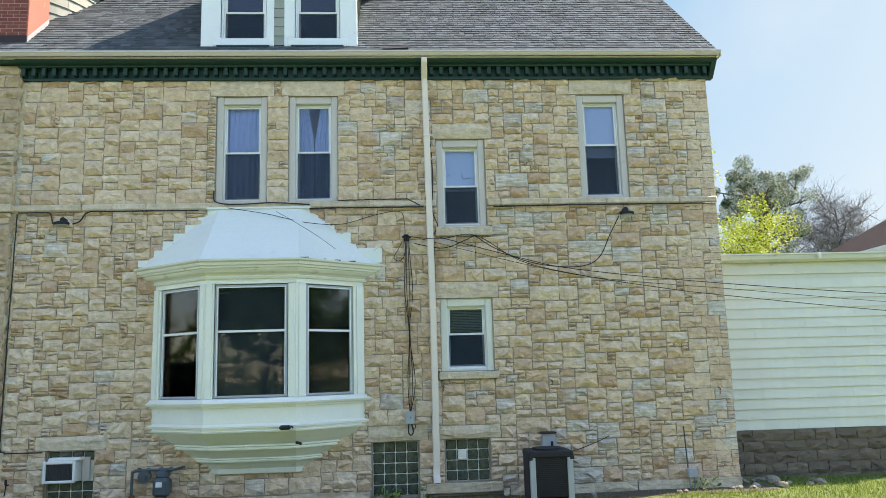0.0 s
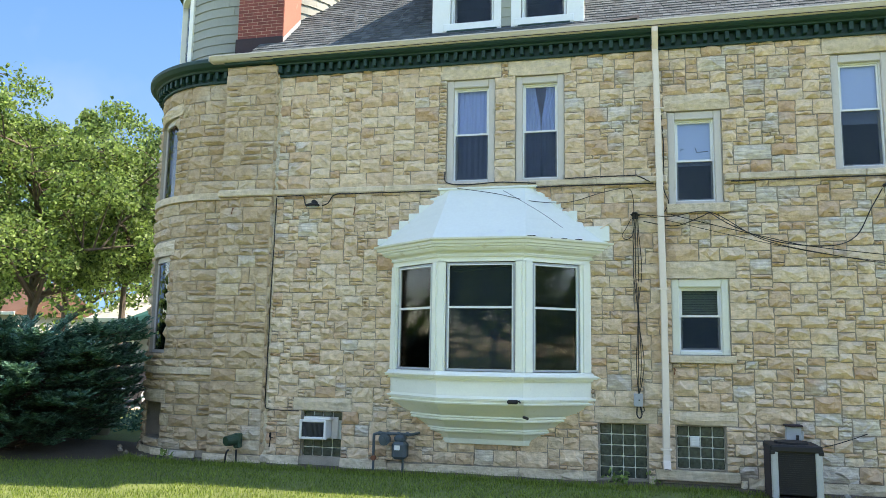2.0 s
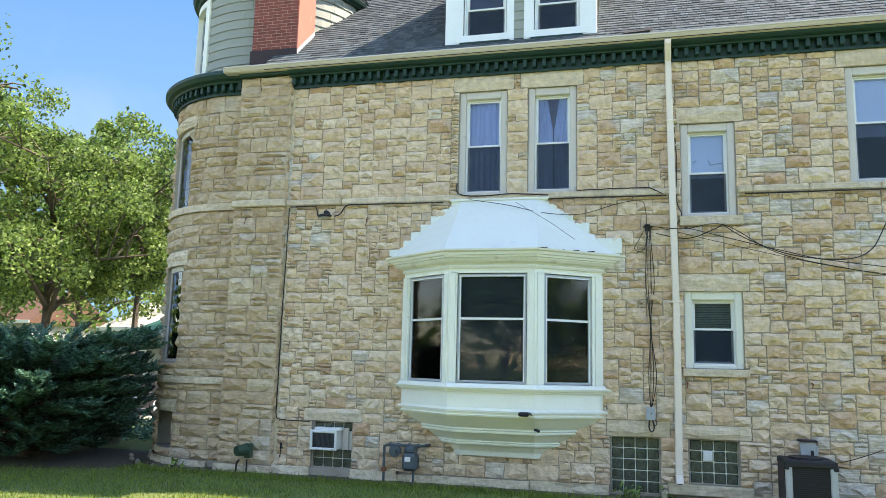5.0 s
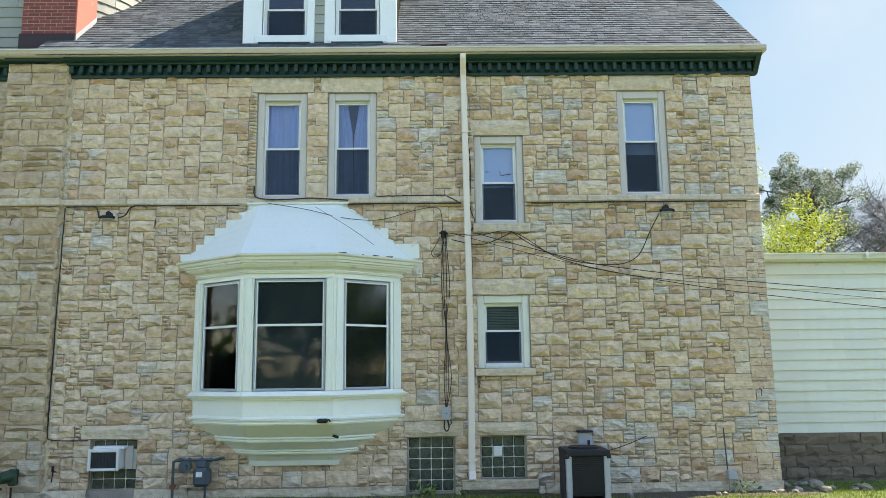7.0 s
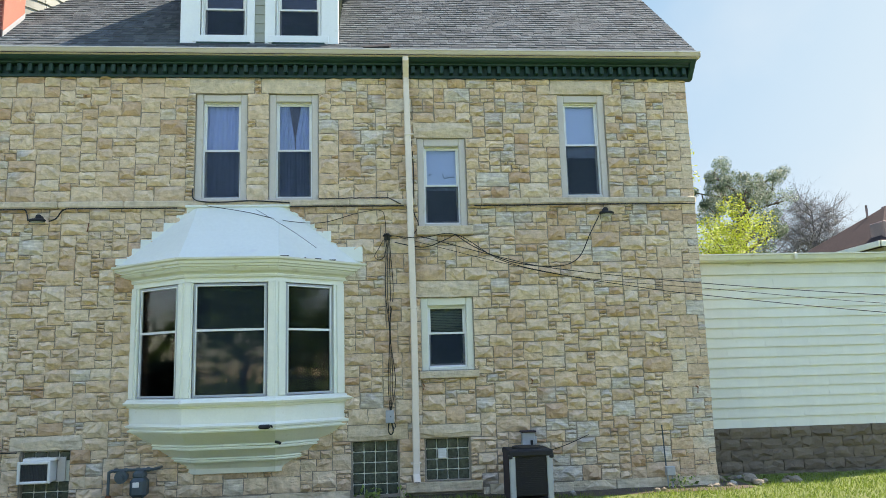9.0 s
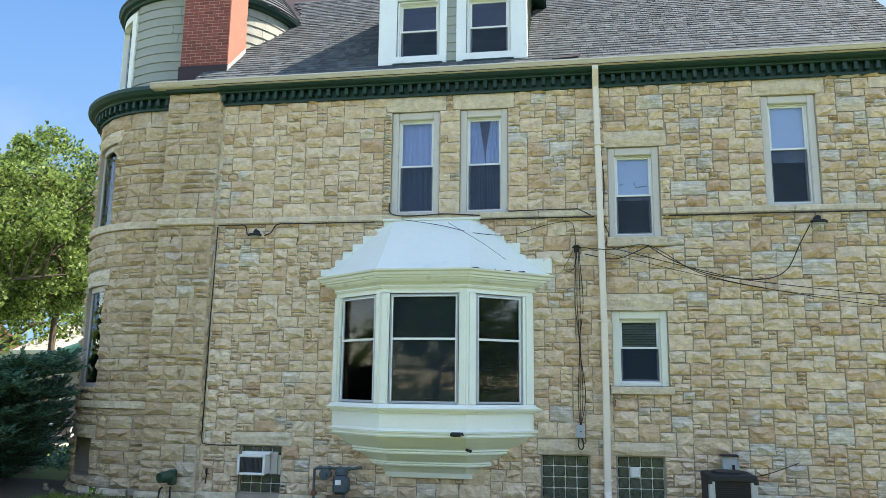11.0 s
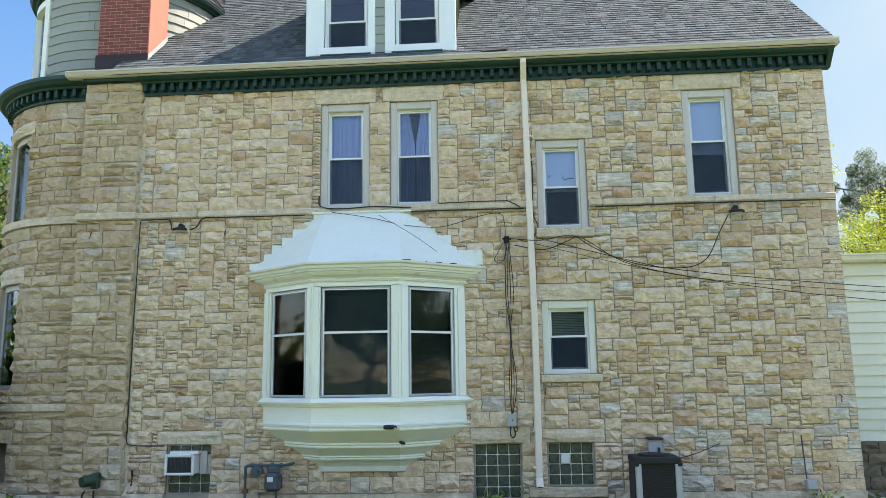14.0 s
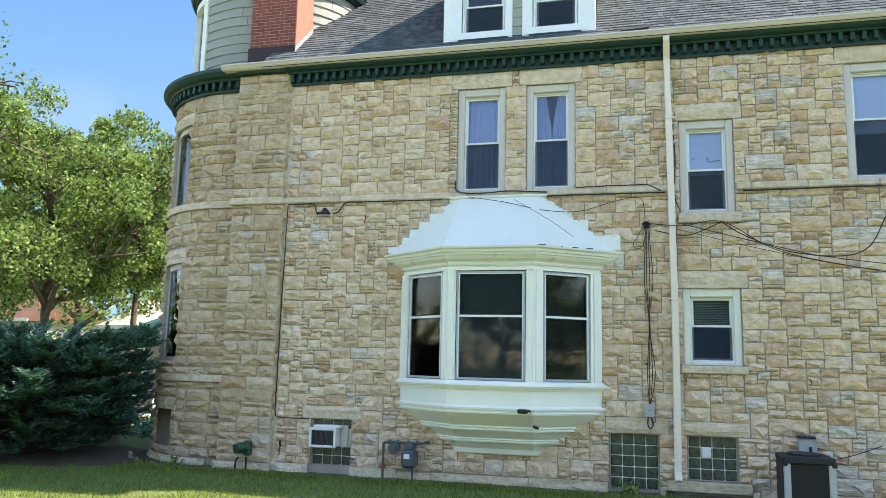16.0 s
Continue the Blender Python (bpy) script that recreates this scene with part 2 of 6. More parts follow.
PLAIN_WALL = material("plain_masonry", (0.40, 0.34, 0.25), 0.9, 0.2, 2, 20, 0.3)
# near-black base colour puts the shade of unlit rooms into their walls
DARK_ROOM = material("unlit_room_tone", (0.035, 0.042, 0.05), 0.9, 0.2, 2, 20, 0.0)
GLASS = glass_material("window_glass", (0.76, 0.82, 0.92), 0.01, 1.55)
BAY_GLASS = glass_material("storm_glass", (0.66, 0.70, 0.70), 0.03, 1.40)
SCREEN = screen_material("insect_screen", (0.032, 0.045, 0.062), 0.42)
BAY_SCREEN = screen_material("bay_screen", (0.060, 0.078, 0.084), 0.40)
CURTAIN = material("sheer_curtain", (0.64, 0.70, 0.86), 0.9, 0.12, 6, 20, 0.1)
BLIND = material("white_roller_blind", (0.82, 0.88, 0.92), 0.8, 0.04, 3, 20, 0.0)
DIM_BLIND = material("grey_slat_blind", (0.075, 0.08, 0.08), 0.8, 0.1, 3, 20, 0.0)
OLIVE_BLIND = material("olive_slat_blind", (0.36, 0.37, 0.27), 0.8, 0.1, 3, 20, 0.0)
BLOCK_GLASS = material("wavy_glass_block", (0.060, 0.075, 0.060), 0.12, 0.75, 9, 26, 1.0)
BLOCK_JOINT = material("glass_block_mortar", (0.72, 0.73, 0.64), 0.8, 0.15, 8, 60, 0.2)
BLACK = material("black_metal", (0.012, 0.012, 0.014), 0.75, 0.3, 8, 40, 0.1)
RUBBER = material("black_cable", (0.018, 0.017, 0.016), 0.6, 0.2, 8, 40, 0.0)
GREY_METAL = material("grey_enamel", (0.36, 0.38, 0.40), 0.45, 0.1, 6, 40, 0.05, stain=(0.25, 0.24, 0.22), stain_at=0.66)
BLUE_GREY = material("blue_grey_paint", (0.06, 0.085, 0.10), 0.5, 0.2, 8, 40, 0.1, stain=(0.10, 0.07, 0.05), stain_at=0.66)
RUST = material("rusted_steel", (0.20, 0.075, 0.035), 0.85, 0.4, 9, 50, 0.3)
BONE = material("off_white_plastic", (0.74, 0.74, 0.72), 0.4, 0.05, 5, 30, 0.0)
GRILLE = material("dark_grille", (0.05, 0.055, 0.06), 0.6, 0.2, 8, 60, 0.2)
TUB_GREEN = material("dark_green_plastic", (0.02, 0.055, 0.03), 0.5, 0.2, 6, 40, 0.1)
SOIL = material("bare_soil", (0.085, 0.065, 0.045), 0.95, 0.4, 5, 50, 0.8)
GRASS_GROUND = material("lawn", (0.115, 0.15, 0.035), 0.95, 0.35, 0.9, 50, 0.8, stain=(0.12, 0.125, 0.05), stain_at=0.62)
GRASS = leaf_material("grass_blades", (0.075, 0.13, 0.02), (0.27, 0.355, 0.055), 0.42)
ASPHALT = material("road_asphalt", (0.075, 0.075, 0.078), 0.9, 0.15, 1, 60, 0.3)
GREY_BARK = material("grey_bark", (0.20, 0.19, 0.185), 0.95, 0.3, 5, 40, 0.4)
BARK = material("bark", (0.12, 0.095, 0.07), 0.95, 0.35, 5, 40, 0.7, stretch=(1, 1, 0.3))
MAPLE = leaf_material("broad_leaves", (0.026, 0.062, 0.016), (0.37, 0.52, 0.13), 0.56)
YELLOW_LEAF = leaf_material("young_leaves", (0.34, 0.42, 0.015), (0.60, 0.66, 0.05), 0.6)
GREY_LEAF = leaf_material("grey_green_leaves", (0.05, 0.09, 0.045), (0.18, 0.27, 0.14), 0.45)
NEEDLE = leaf_material("blue_green_needles", (0.032, 0.095, 0.062), (0.165, 0.33, 0.21), 0.35)
ROCK = stone_material("field_stone", [(0.0, (0.20, 0.17, 0.125)), (1.0, (0.32, 0.27, 0.20))], 0.5)
ROOF_BROWN = material("brown_shingle", (0.040, 0.029, 0.028), 0.9, 0.3, 2, 30, 0.4, per=0.1)
ROOF_RED = material("red_brown_roof", (0.135, 0.078, 0.056), 0.9, 0.25, 1, 30, 0.3)
PALE_WALL = material("pale_stucco", (0.40, 0.385, 0.34), 0.8, 0.08, 1, 20, 0.1)
BROWN_SIDING = material("brown_siding", (0.24, 0.17, 0.155), 0.7, 0.15, 2, 30, 0.2)
for m in (SHINGLE, ROOF_BROWN, ROOF_RED):
    m.node_tree.nodes["Principled BSDF"].inputs["Specular IOR Level"].default_value = 0.1
TEAL = material("teal_canvas", (0.01, 0.10, 0.085), 0.7, 0.2, 3, 40, 0.1)
CAR_PAINT = material("dark_car_paint", (0.03, 0.03, 0.035), 0.25, 0.1, 3, 20, 0.0)


def sky_backdrop_material(name):
    """Plain sky far behind the house: blue in the west, hazy towards the sun, paler low down."""
    m = bpy.data.materials.new(name)
    m.use_nodes = True
    n, l = m.node_tree.nodes, m.node_tree.links.new
    n.remove(n["Principled BSDF"])
    geo, sep = n.new("ShaderNodeNewGeometry"), n.new("ShaderNodeSeparateXYZ")
    l(geo.outputs["Position"], sep.inputs[0])
    across, rise = n.new("ShaderNodeMapRange"), n.new("ShaderNodeMapRange")
    for node, axis, lo, hi in ((across, "X", -560, 480), (rise, "Z", 0, 330)):
        node.inputs["From Min"].default_value, node.inputs["From Max"].default_value = lo, hi
        l(sep.outputs[axis], node.inputs["Value"])
    low, high = n.new("ShaderNodeValToRGB"), n.new("ShaderNodeValToRGB")
    for ramp, tones in ((low, ((0.0, (0.121, 0.234, 0.396)), (0.45, (0.149, 0.270, 0.418)), (0.8, (0.224, 0.302, 0.374)), (1.0, (0.269, 0.331, 0.374)))),
                        (high, ((0.0, (0.045, 0.130, 0.314)), (0.45, (0.060, 0.156, 0.330)), (0.72, (0.116, 0.216, 0.334)), (1.0, (0.251, 0.321, 0.374))))):
        while len(ramp.color_ramp.elements) < len(tones):
            ramp.color_ramp.elements.new(0.5)
        for e, (p, c) in zip(ramp.color_ramp.elements, tones):
            e.position, e.color = p, (*c, 1)
        l(across.outputs[0], ramp.inputs[0])
    mx = n.new("ShaderNodeMix")
    mx.data_type = "RGBA"
    l(rise.outputs[0], mx.inputs["Factor"])
    l(low.outputs[0], mx.inputs["A"])
    l(high.outputs[0], mx.inputs["B"])
    wisp = n.new("ShaderNodeTexNoise")
    wisp.inputs["Scale"].default_value, wisp.inputs["Detail"].default_value = 0.006, 5
    l(geo.outputs["Position"], wisp.inputs["Vector"])
    wr = n.new("ShaderNodeMapRange")
    wr.inputs["From Min"].default_value, wr.inputs["From Max"].default_value = 0.5, 0.8
    wr.inputs["To Max"].default_value = 0.35
    l(wisp.outputs[0], wr.inputs["Value"])
    haze = n.new("ShaderNodeMix")
    haze.data_type = "RGBA"
    haze.inputs["B"].default_value = (0.30, 0.34, 0.37, 1)
    l(wr.outputs[0], haze.inputs["Factor"])
    l(mx.outputs["Result"], haze.inputs["A"])
    em = n.new("ShaderNodeEmission")
    l(haze.outputs["Result"], em.inputs["Color"])
    l(em.outputs[0], n["Material Output"].inputs[0])
    return m


SKY_FAR = sky_backdrop_material("far_sky")


# ---- mesh helpers ----
class Shape:
    """Gathers vertices and faces in world metres."""

    def __init__(self):
        self.v, self.f = [], []

    def add(self, verts, faces):
        k = len(self.v)
        self.v += [tuple(p) for p in verts]
        self.f += [tuple(i + k for i in f) for f in faces]
        return self

    def box(self, x0, x1, y0, y1, z0, z1, c=0.0):
        """A box, its front and side edges cut by c."""
        if c <= 0:
            return self.add([(x0, y0, z0), (x1, y0, z0), (x1, y1, z0), (x0, y1, z0), (x0, y0, z1), (x1, y0, z1), (x1, y1, z1), (x0, y1, z1)],
                            [(0, 3, 2, 1), (4, 5, 6, 7), (0, 1, 5, 4), (1, 2, 6, 5), (2, 3, 7, 6), (3, 0, 4, 7)])
        c = min(c, (x1 - x0) * 0.45, (y1 - y0) * 0.45, (z1 - z0) * 0.45)
        pts, idx = [], {}
        for ix in (0, 1):
            for iy in (0, 1):
                for iz in (0, 1):
                    X, Y, Z = (x0, x1)[ix], (y0, y1)[iy], (z0, z1)[iz]
                    sx, sy, sz = (c, -c)[ix], (c, -c)[iy], (c, -c)[iz]
                    for a, p in enumerate(((X, Y + sy, Z + sz), (X + sx, Y, Z + sz), (X + sx, Y + sy, Z))):
                        idx[ix, iy, iz, a] = len(pts)
                        pts.append(p)
        faces = []
        for a in range(3):
            for s in (0, 1):
                q = []
                for u, w in ((0, 0), (1, 0), (1, 1), (0, 1)):
                    k = [0, 0, 0]
                    k[a], k[(a + 1) % 3], k[(a + 2) % 3] = s, u, w
                    q.append(idx[(*k, a)])
                faces.append(q if s else q[::-1])
        for a in range(3):
            b, d = (a + 1) % 3, (a + 2) % 3
            for sb in (0, 1):
                for sd in (0, 1):
                    k0, k1 = [0, 0, 0], [0, 0, 0]
                    k0[b] = k1[b] = sb
                    k0[d] = k1[d] = sd
                    k1[a] = 1
                    q = [idx[(*k0, b)], idx[(*k1, b)], idx[(*k1, d)], idx[(*k0, d)]]
                    faces.append(q if sb != sd else q[::-1])
        for ix in (0, 1):
            for iy in (0, 1):
                for iz in (0, 1):
                    q = [idx[ix, iy, iz, 0], idx[ix, iy, iz, 1], idx[ix, iy, iz, 2]]
                    faces.append(q if (ix + iy + iz) % 2 else q[::-1])
        return self.add(pts, faces)

    def tube(self, path, r, sides=8, r1=None):
        """A round bar along a path, tapering to r1."""
        path = [Vector(p) for p in path]
        rings, k = [], len(path)
        up = Vector((0, 0, 1))
        for i, p in enumerate(path):
            d = (path[min(i + 1, k - 1)] - path[max(i - 1, 0)]).normalized()
            a = d.cross(up if abs(d.z) < 0.95 else Vector((0, 1, 0))).normalized()
            b = d.cross(a)
            rad = r if r1 is None else r + (r1 - r) * i / (k - 1)
            rings.append([p + a * math.cos(2 * math.pi * s / sides) * rad + b * math.sin(2 * math.pi * s / sides) * rad for s in range(sides)])
        faces = [(i * sides + s, i * sides + (s + 1) % sides, (i + 1) * sides + (s + 1) % sides, (i + 1) * sides + s) for i in range(k - 1) for s in range(sides)]
        faces += [tuple(range(sides))[::-1], tuple((k - 1) * sides + s for s in range(sides))]
        return self.add([v for r_ in rings for v in r_], faces)

    def loft(self, rings, cap=True, closed=True):
        """Skins rings of the same number of points."""
        n = len(rings[0])
        faces = [(i * n + s, i * n + (s + 1) % n, (i + 1) * n + (s + 1) % n, (i + 1) * n + s) for i in range(len(rings) - 1) for s in range(n if closed else n - 1)]
        if cap:
            faces += [tuple(range(n))[::-1], tuple((len(rings) - 1) * n + s for s in range(n))]
        return self.add([p for r_ in rings for p in r_], faces)

    def prism(self, outline, y0, y1):
        """An outline of (x, z) pushed from y0 to y1."""
        return self.loft([[(x, y0, z) for x, z in outline], [(x, y1, z) for x, z in outline]])


def thing(name, at, label, category, group="", kind=""):
    ob = new(name)
    ob.location = at
    ob.empty_display_size = 0.1
    return tagged(ob, label, category, group, kind)


def root_place(ob):
    while ob.parent:
        ob = ob.parent
    return ob.location.copy()


def mesh_of(name, shape, mat, base=(0, 0, 0), smooth=False):
    me = bpy.data.meshes.new(name)
    bx, by, bz = base
    me.from_pydata([(x - bx, y - by, z - bz) for x, y, z in shape.v], [], shape.f)
    me.materials.append(mat)
    bm = bmesh.new()
    bm.from_mesh(me)
    bmesh.ops.recalc_face_normals(bm, faces=bm.faces)
    bm.to_mesh(me)
    bm.free()
    if smooth:
        me.shade_smooth()
    return me


def part(name, shape, mat, parent, label="", smooth=False):
    ob = new(name, mesh_of(name, shape, mat, root_place(parent), smooth))
    ob.parent = parent
    return tagged(ob, label)


def solid(name, shape, mat, label="", category="", kind="", group="", smooth=False, base=(0, 0, 0)):
    ob = new(name, mesh_of(name, shape, mat, base, smooth))
    ob.location = base
    return tagged(ob, label, category, group, kind)


# ---- stonework ----
def ashlar(u0, u1, z0, z1, openings, seed, unit=0.066, tall=(1, 2, 2, 2, 2, 3, 3, 3, 3, 4)):
    """Packs squared stones of mixed sizes into a wall field; openings are (u0, u1, z0, z1)."""
    rng = random.Random(seed)
    nx, nz = max(1, round((u1 - u0) / unit)), max(1, round((z1 - z0) / unit))
    du, dz = (u1 - u0) / nx, (z1 - z0) / nz
    free = [[True] * nx for _ in range(nz)]
    for j in range(nz):
        for i in range(nx):
            cu, cz = u0 + (i + 0.5) * du, z0 + (j + 0.5) * dz
            if any(a < cu < b and c < cz < d for a, b, c, d in openings):
                free[j][i] = False
    out = []
    for j in range(nz):
        for i in range(nx):
            if not free[j][i]:
                continue
            h = rng.choice(tall)
            w = max(2, round(h * rng.uniform(1.0, 2.15)) + (2 if h == 1 else 0))
            ww = 0
            while ww < w and i + ww < nx and free[j][i + ww]:
                ww += 1
            rest = 0
            while rest < 2 and i + ww + rest < nx and free[j][i + ww + rest]:
                rest += 1
            if rest == 1 or (i + ww < nx and rest < 2 and free[j][i + ww]):
                ww += rest
            h = min(h, max(1, int(ww / 1.15)))
            hh = 1
            while hh < h and j + hh < nz and all(free[j + hh][i:i + ww]):
                hh += 1
            for b in range(hh):
                for a in range(ww):
                    free[j + b][i + a] = False
            r = [u0 + i * du, u0 + (i + ww) * du, z0 + j * dz, z0 + (j + hh) * dz]
            for a, b, c, d in openings:
                if r[0] < b and r[1] > a and r[2] < d and r[3] > c:
                    cut = min((b - r[0], 0), (r[1] - a, 1), (d - r[2], 2), (r[3] - c, 3))
                    r[cut[1]] = (b, a, d, c)[cut[1]]
                elif r[2] < d - 0.02 and r[3] > c + 0.02:
                    if 0 < r[0] - b < 0.06:
                        r[0] = b
                    if 0 < a - r[1] < 0.06:
                        r[1] = a
                elif r[0] < b - 0.02 and r[1] > a + 0.02:
                    if 0 < r[2] - d < 0.06:
                        r[2] = d
                    if 0 < c - r[3] < 0.06:
                        r[3] = c
            if r[1] - r[0] > 0.035 and r[3] - r[2] > 0.03:
                out.append(tuple(r))
    return out


def clipped(rect, openings, least=0.05):
    """The pieces of a rectangle left outside the openings."""
    out = [rect]
    for a, b, c, d in openings:
        nxt = []
        for u0, u1, z0, z1 in out:
            if u1 <= a or u0 >= b or z1 <= c or z0 >= d:
                nxt.append((u0, u1, z0, z1))
                continue
            nxt += [q for q in ((u0, a, z0, z1), (b, u1, z0, z1), (max(u0, a), min(u1, b), z0, c), (max(u0, a), min(u1, b), d, z1)) if q[1] - q[0] > least and q[3] - q[2] > least]
        out = nxt
    return out


def coursed(u0, u1, z0, z1, openings, seed, heights, widths, broken=0.3, top=None):
    """Squared stones in broken courses: some stones are replaced by two thin ones or by two short ones."""
    rng = random.Random(seed)
    out, z = [], z0
    while z < z1 - 0.01:
        h = rng.choice(heights)
        if top and z1 - z < top * 1.6:
            h = z1 - z
        elif z1 - z - h < 0.12:
            h = z1 - z
        last = top and z + h > z1 - 0.01
        u = u0
        while u < u1 - 0.01:
            w = rng.uniform(*widths) * (1.5 if last else 1.0)
            if u1 - u - w < 0.2:
                w = u1 - u
            pick = rng.random()
            if not last and pick < broken and h > 0.18:
                m = z + h * rng.uniform(0.36, 0.64)
                cells = [(u, u + w, z, m), (u, u + w, m, z + h)]
                if w > 0.42:
                    k = rng.randrange(2)
                    a, b, c, d = cells.pop(k)
                    f = a + (b - a) * rng.uniform(0.35, 0.65)
                    cells += [(a, f, c, d), (f, b, c, d)]
            elif not last and pick < broken + 0.12 and w > 0.4:
                f = u + w * rng.uniform(0.2, 0.35)
                cells = [(u, f, z, z + h), (f, u + w, z, z + h)]
            else:
                cells = [(u, u + w, z, z + h)]
            for c in cells:
                out += clipped(c, openings)
            u += w
        z += h
    return out


def rock_face(shape, rect, place, rng, proud=0.046, joint=0.008, rough=1.0):
    """One rock-faced stone. place(u, z, out) gives the world point, out metres in front of the joint face."""
    u0, u1, z0, z1 = rect
    u0, u1, z0, z1 = u0 + joint, u1 - joint, z0 + joint, z1 - joint
    nx = 4 if u1 - u0 > 0.3 else 3
    nz = 3 if z1 - z0 > 0.12 else 2
    wob = 0.011
    lean, bulge = rng.uniform(-0.4, 0.4), proud * rng.uniform(0.55, 1.25)
    pts, faces = [], []
    for j in range(nz + 1):
        for i in range(nx + 1):
            a, b = i / nx, j / nz
            edge = i in (0, nx) or j in (0, nz)
            if not edge:
                a += rng.uniform(-0.3, 0.3) / nx
                b += rng.uniform(-0.3, 0.3) / nz
            else:
                if 0 < i < nx:
                    a += rng.uniform(-0.2, 0.2) / nx
                if 0 < j < nz:
                    b += rng.uniform(-0.2, 0.2) / nz
            u = u0 + a * (u1 - u0) + (rng.uniform(-wob, wob) if edge else 0)
            z = z0 + b * (z1 - z0) + (rng.uniform(-wob, wob) if edge else 0)
            o = 0.004 + rng.uniform(0, 0.008) if edge else bulge * (1 + lean * (2 * b - 1)) + rough * rng.uniform(-0.027, 0.024)
            pts.append(place(u, z, o))
    w = nx + 1
    for j in range(nz):
        for i in range(nx):
            q = (j * w + i, j * w + i + 1, (j + 1) * w + i + 1, (j + 1) * w + i)
            if rng.random() < 0.5:
                faces += [(q[0], q[1], q[2]), (q[0], q[2], q[3])]
            else:
                faces += [(q[0], q[1], q[3]), (q[1], q[2], q[3])]
    rim = list(range(w)) + [j * w + nx for j in range(1, nz + 1)] + [nz * w + i for i in range(nx - 1, -1, -1)] + [j * w for j in range(nz - 1, 0, -1)]
    k = len(pts)
    ring = []
    for n_, i in enumerate(rim):
        j_, i_ = divmod(i, w)
        a, b = i_ / nx, j_ / nz
        ring.append(place(u0 + a * (u1 - u0), z0 + b * (z1 - z0), -0.035))
    pts += ring
    m = len(rim)
    faces += [(rim[s], k + s, k + (s + 1) % m, rim[(s + 1) % m]) for s in range(m)]
    shape.add(pts, faces)


JOBS = []           # stone fields are laid at the end of the file


def flat(y):
    return lambda u, z, o: (u, y - o, z)


def round_(cx, cy, r):
    return lambda a, z, o: (cx + (r + o) * math.cos(a / r), cy + (r + o) * math.sin(a / r), z)


def pierced(shape, x0, x1, z0, z1, y0, y1, openings):
    """A wall slab with real openings through it."""
    xs = sorted({x0, x1, *[min(max(v, x0), x1) for o in openings for v in o[:2]]})
    zs = sorted({z0, z1, *[min(max(v, z0), z1) for o in openings for v in o[2:]]})
    hole = lambda i, j: not (0 <= i < len(xs) - 1 and 0 <= j < len(zs) - 1) or any(a < (xs[i] + xs[i + 1]) / 2 < b and c < (zs[j] + zs[j + 1]) / 2 < d for a, b, c, d in openings)
    for i in range(len(xs) - 1):
        for j in range(len(zs) - 1):
            if hole(i, j):
                continue
            a, b, c, d = xs[i], xs[i + 1], zs[j], zs[j + 1]
            shape.add([(a, y0, c), (b, y0, c), (b, y0, d), (a, y0, d), (a, y1, c), (b, y1, c), (b, y1, d), (a, y1, d)], [(0, 1, 2, 3), (7, 6, 5, 4)])
            k = len(shape.v) - 8
            for near, q in (((i - 1, j), (0, 3, 7, 4)), ((i + 1, j), (1, 5, 6, 2)), ((i, j - 1), (0, 4, 5, 1)), ((i, j + 1), (3, 2, 6, 7))):
                if hole(*near):
                    shape.f.append(tuple(k + n_ for n_ in q))


XL, XR = -6.52, 5.795              # the facade, from the pilaster to the corner
Z_GROUND, Z_TOP = 0.10, 7.40
BAND0, BAND1 = 5.02, 5.135
# openings of the facade
WIN2A, WIN2B = (-3.155, -2.26, 5.135, 7.09), (-1.885, -1.015, 5.135, 7.09)
WIN3, WIN4, WIN1 = (0.73, 1.605, 4.64, 6.26), (3.335, 4.215, 5.135, 7.09), (0.73, 1.64, 2.125, 3.385)
VENT_W, GB1, GB2 = (-5.785, -5.0, 0.20, 1.03), (-0.485, 0.315, 0.10, 1.005), (0.745, 1.52, 0.30, 1.01)
BAYX = -2.35
BAY_HOLE = (BAYX - 1.55, BAYX + 1.55, 1.8, 3.7)
HOLES = [WIN2A, WIN2B, WIN3, WIN4, WIN1, VENT_W, GB1, GB2, BAY_HOLE]

wall = thing("wall_south", (0, 0, Z_GROUND), "rock-faced buff and grey limestone ashlar house wall", "wall", kind="structure")
s = Shape()
pierced(s, XL, XR, -0.3, Z_TOP + 0.5, 0.012, 0.42, HOLES)
part("backing", s, MORTAR, wall, "grey lime mortar between the stones")

# lintels, sills and the string course, each a dressed stone
LINTELS = [(-3.267, -2.14, 7.09, 7.39), (-2.02, -0.893, 7.09, 7.39), (0.672, 1.741, 6.26, 6.55), (3.209, 4.375, 7.09, 7.385), (0.651, 1.75, 3.385, 3.675), (-5.95, -4.82, 1.03, 1.26), (-0.54, 0.465, 1.005, 1.265), (0.627, 1.706, 1.01, 1.235)]
SILLS = [(0.685, 1.684, 4.48, 4.64), (0.682, 1.705, 2.0, 2.125), (0.42, 1.70, 0.14, 0.30)]
rng = random.Random(5)
for r in LINTELS:
    s = Shape()
    rock_face(s, r, flat(0.0), rng, 0.045, 0.005, 0.8)
    part("lintel", s, DRESSED, wall, "long rock-faced stone lintel")
for n_, (a, b, c, d) in enumerate(SILLS):
    s = Shape().box(a, b, -0.09, 0.2, c, d, 0.012)
    part("sill", s, PLINTH if n_ == 2 else DRESSED, wall, "dressed stone window sill")
x = XL
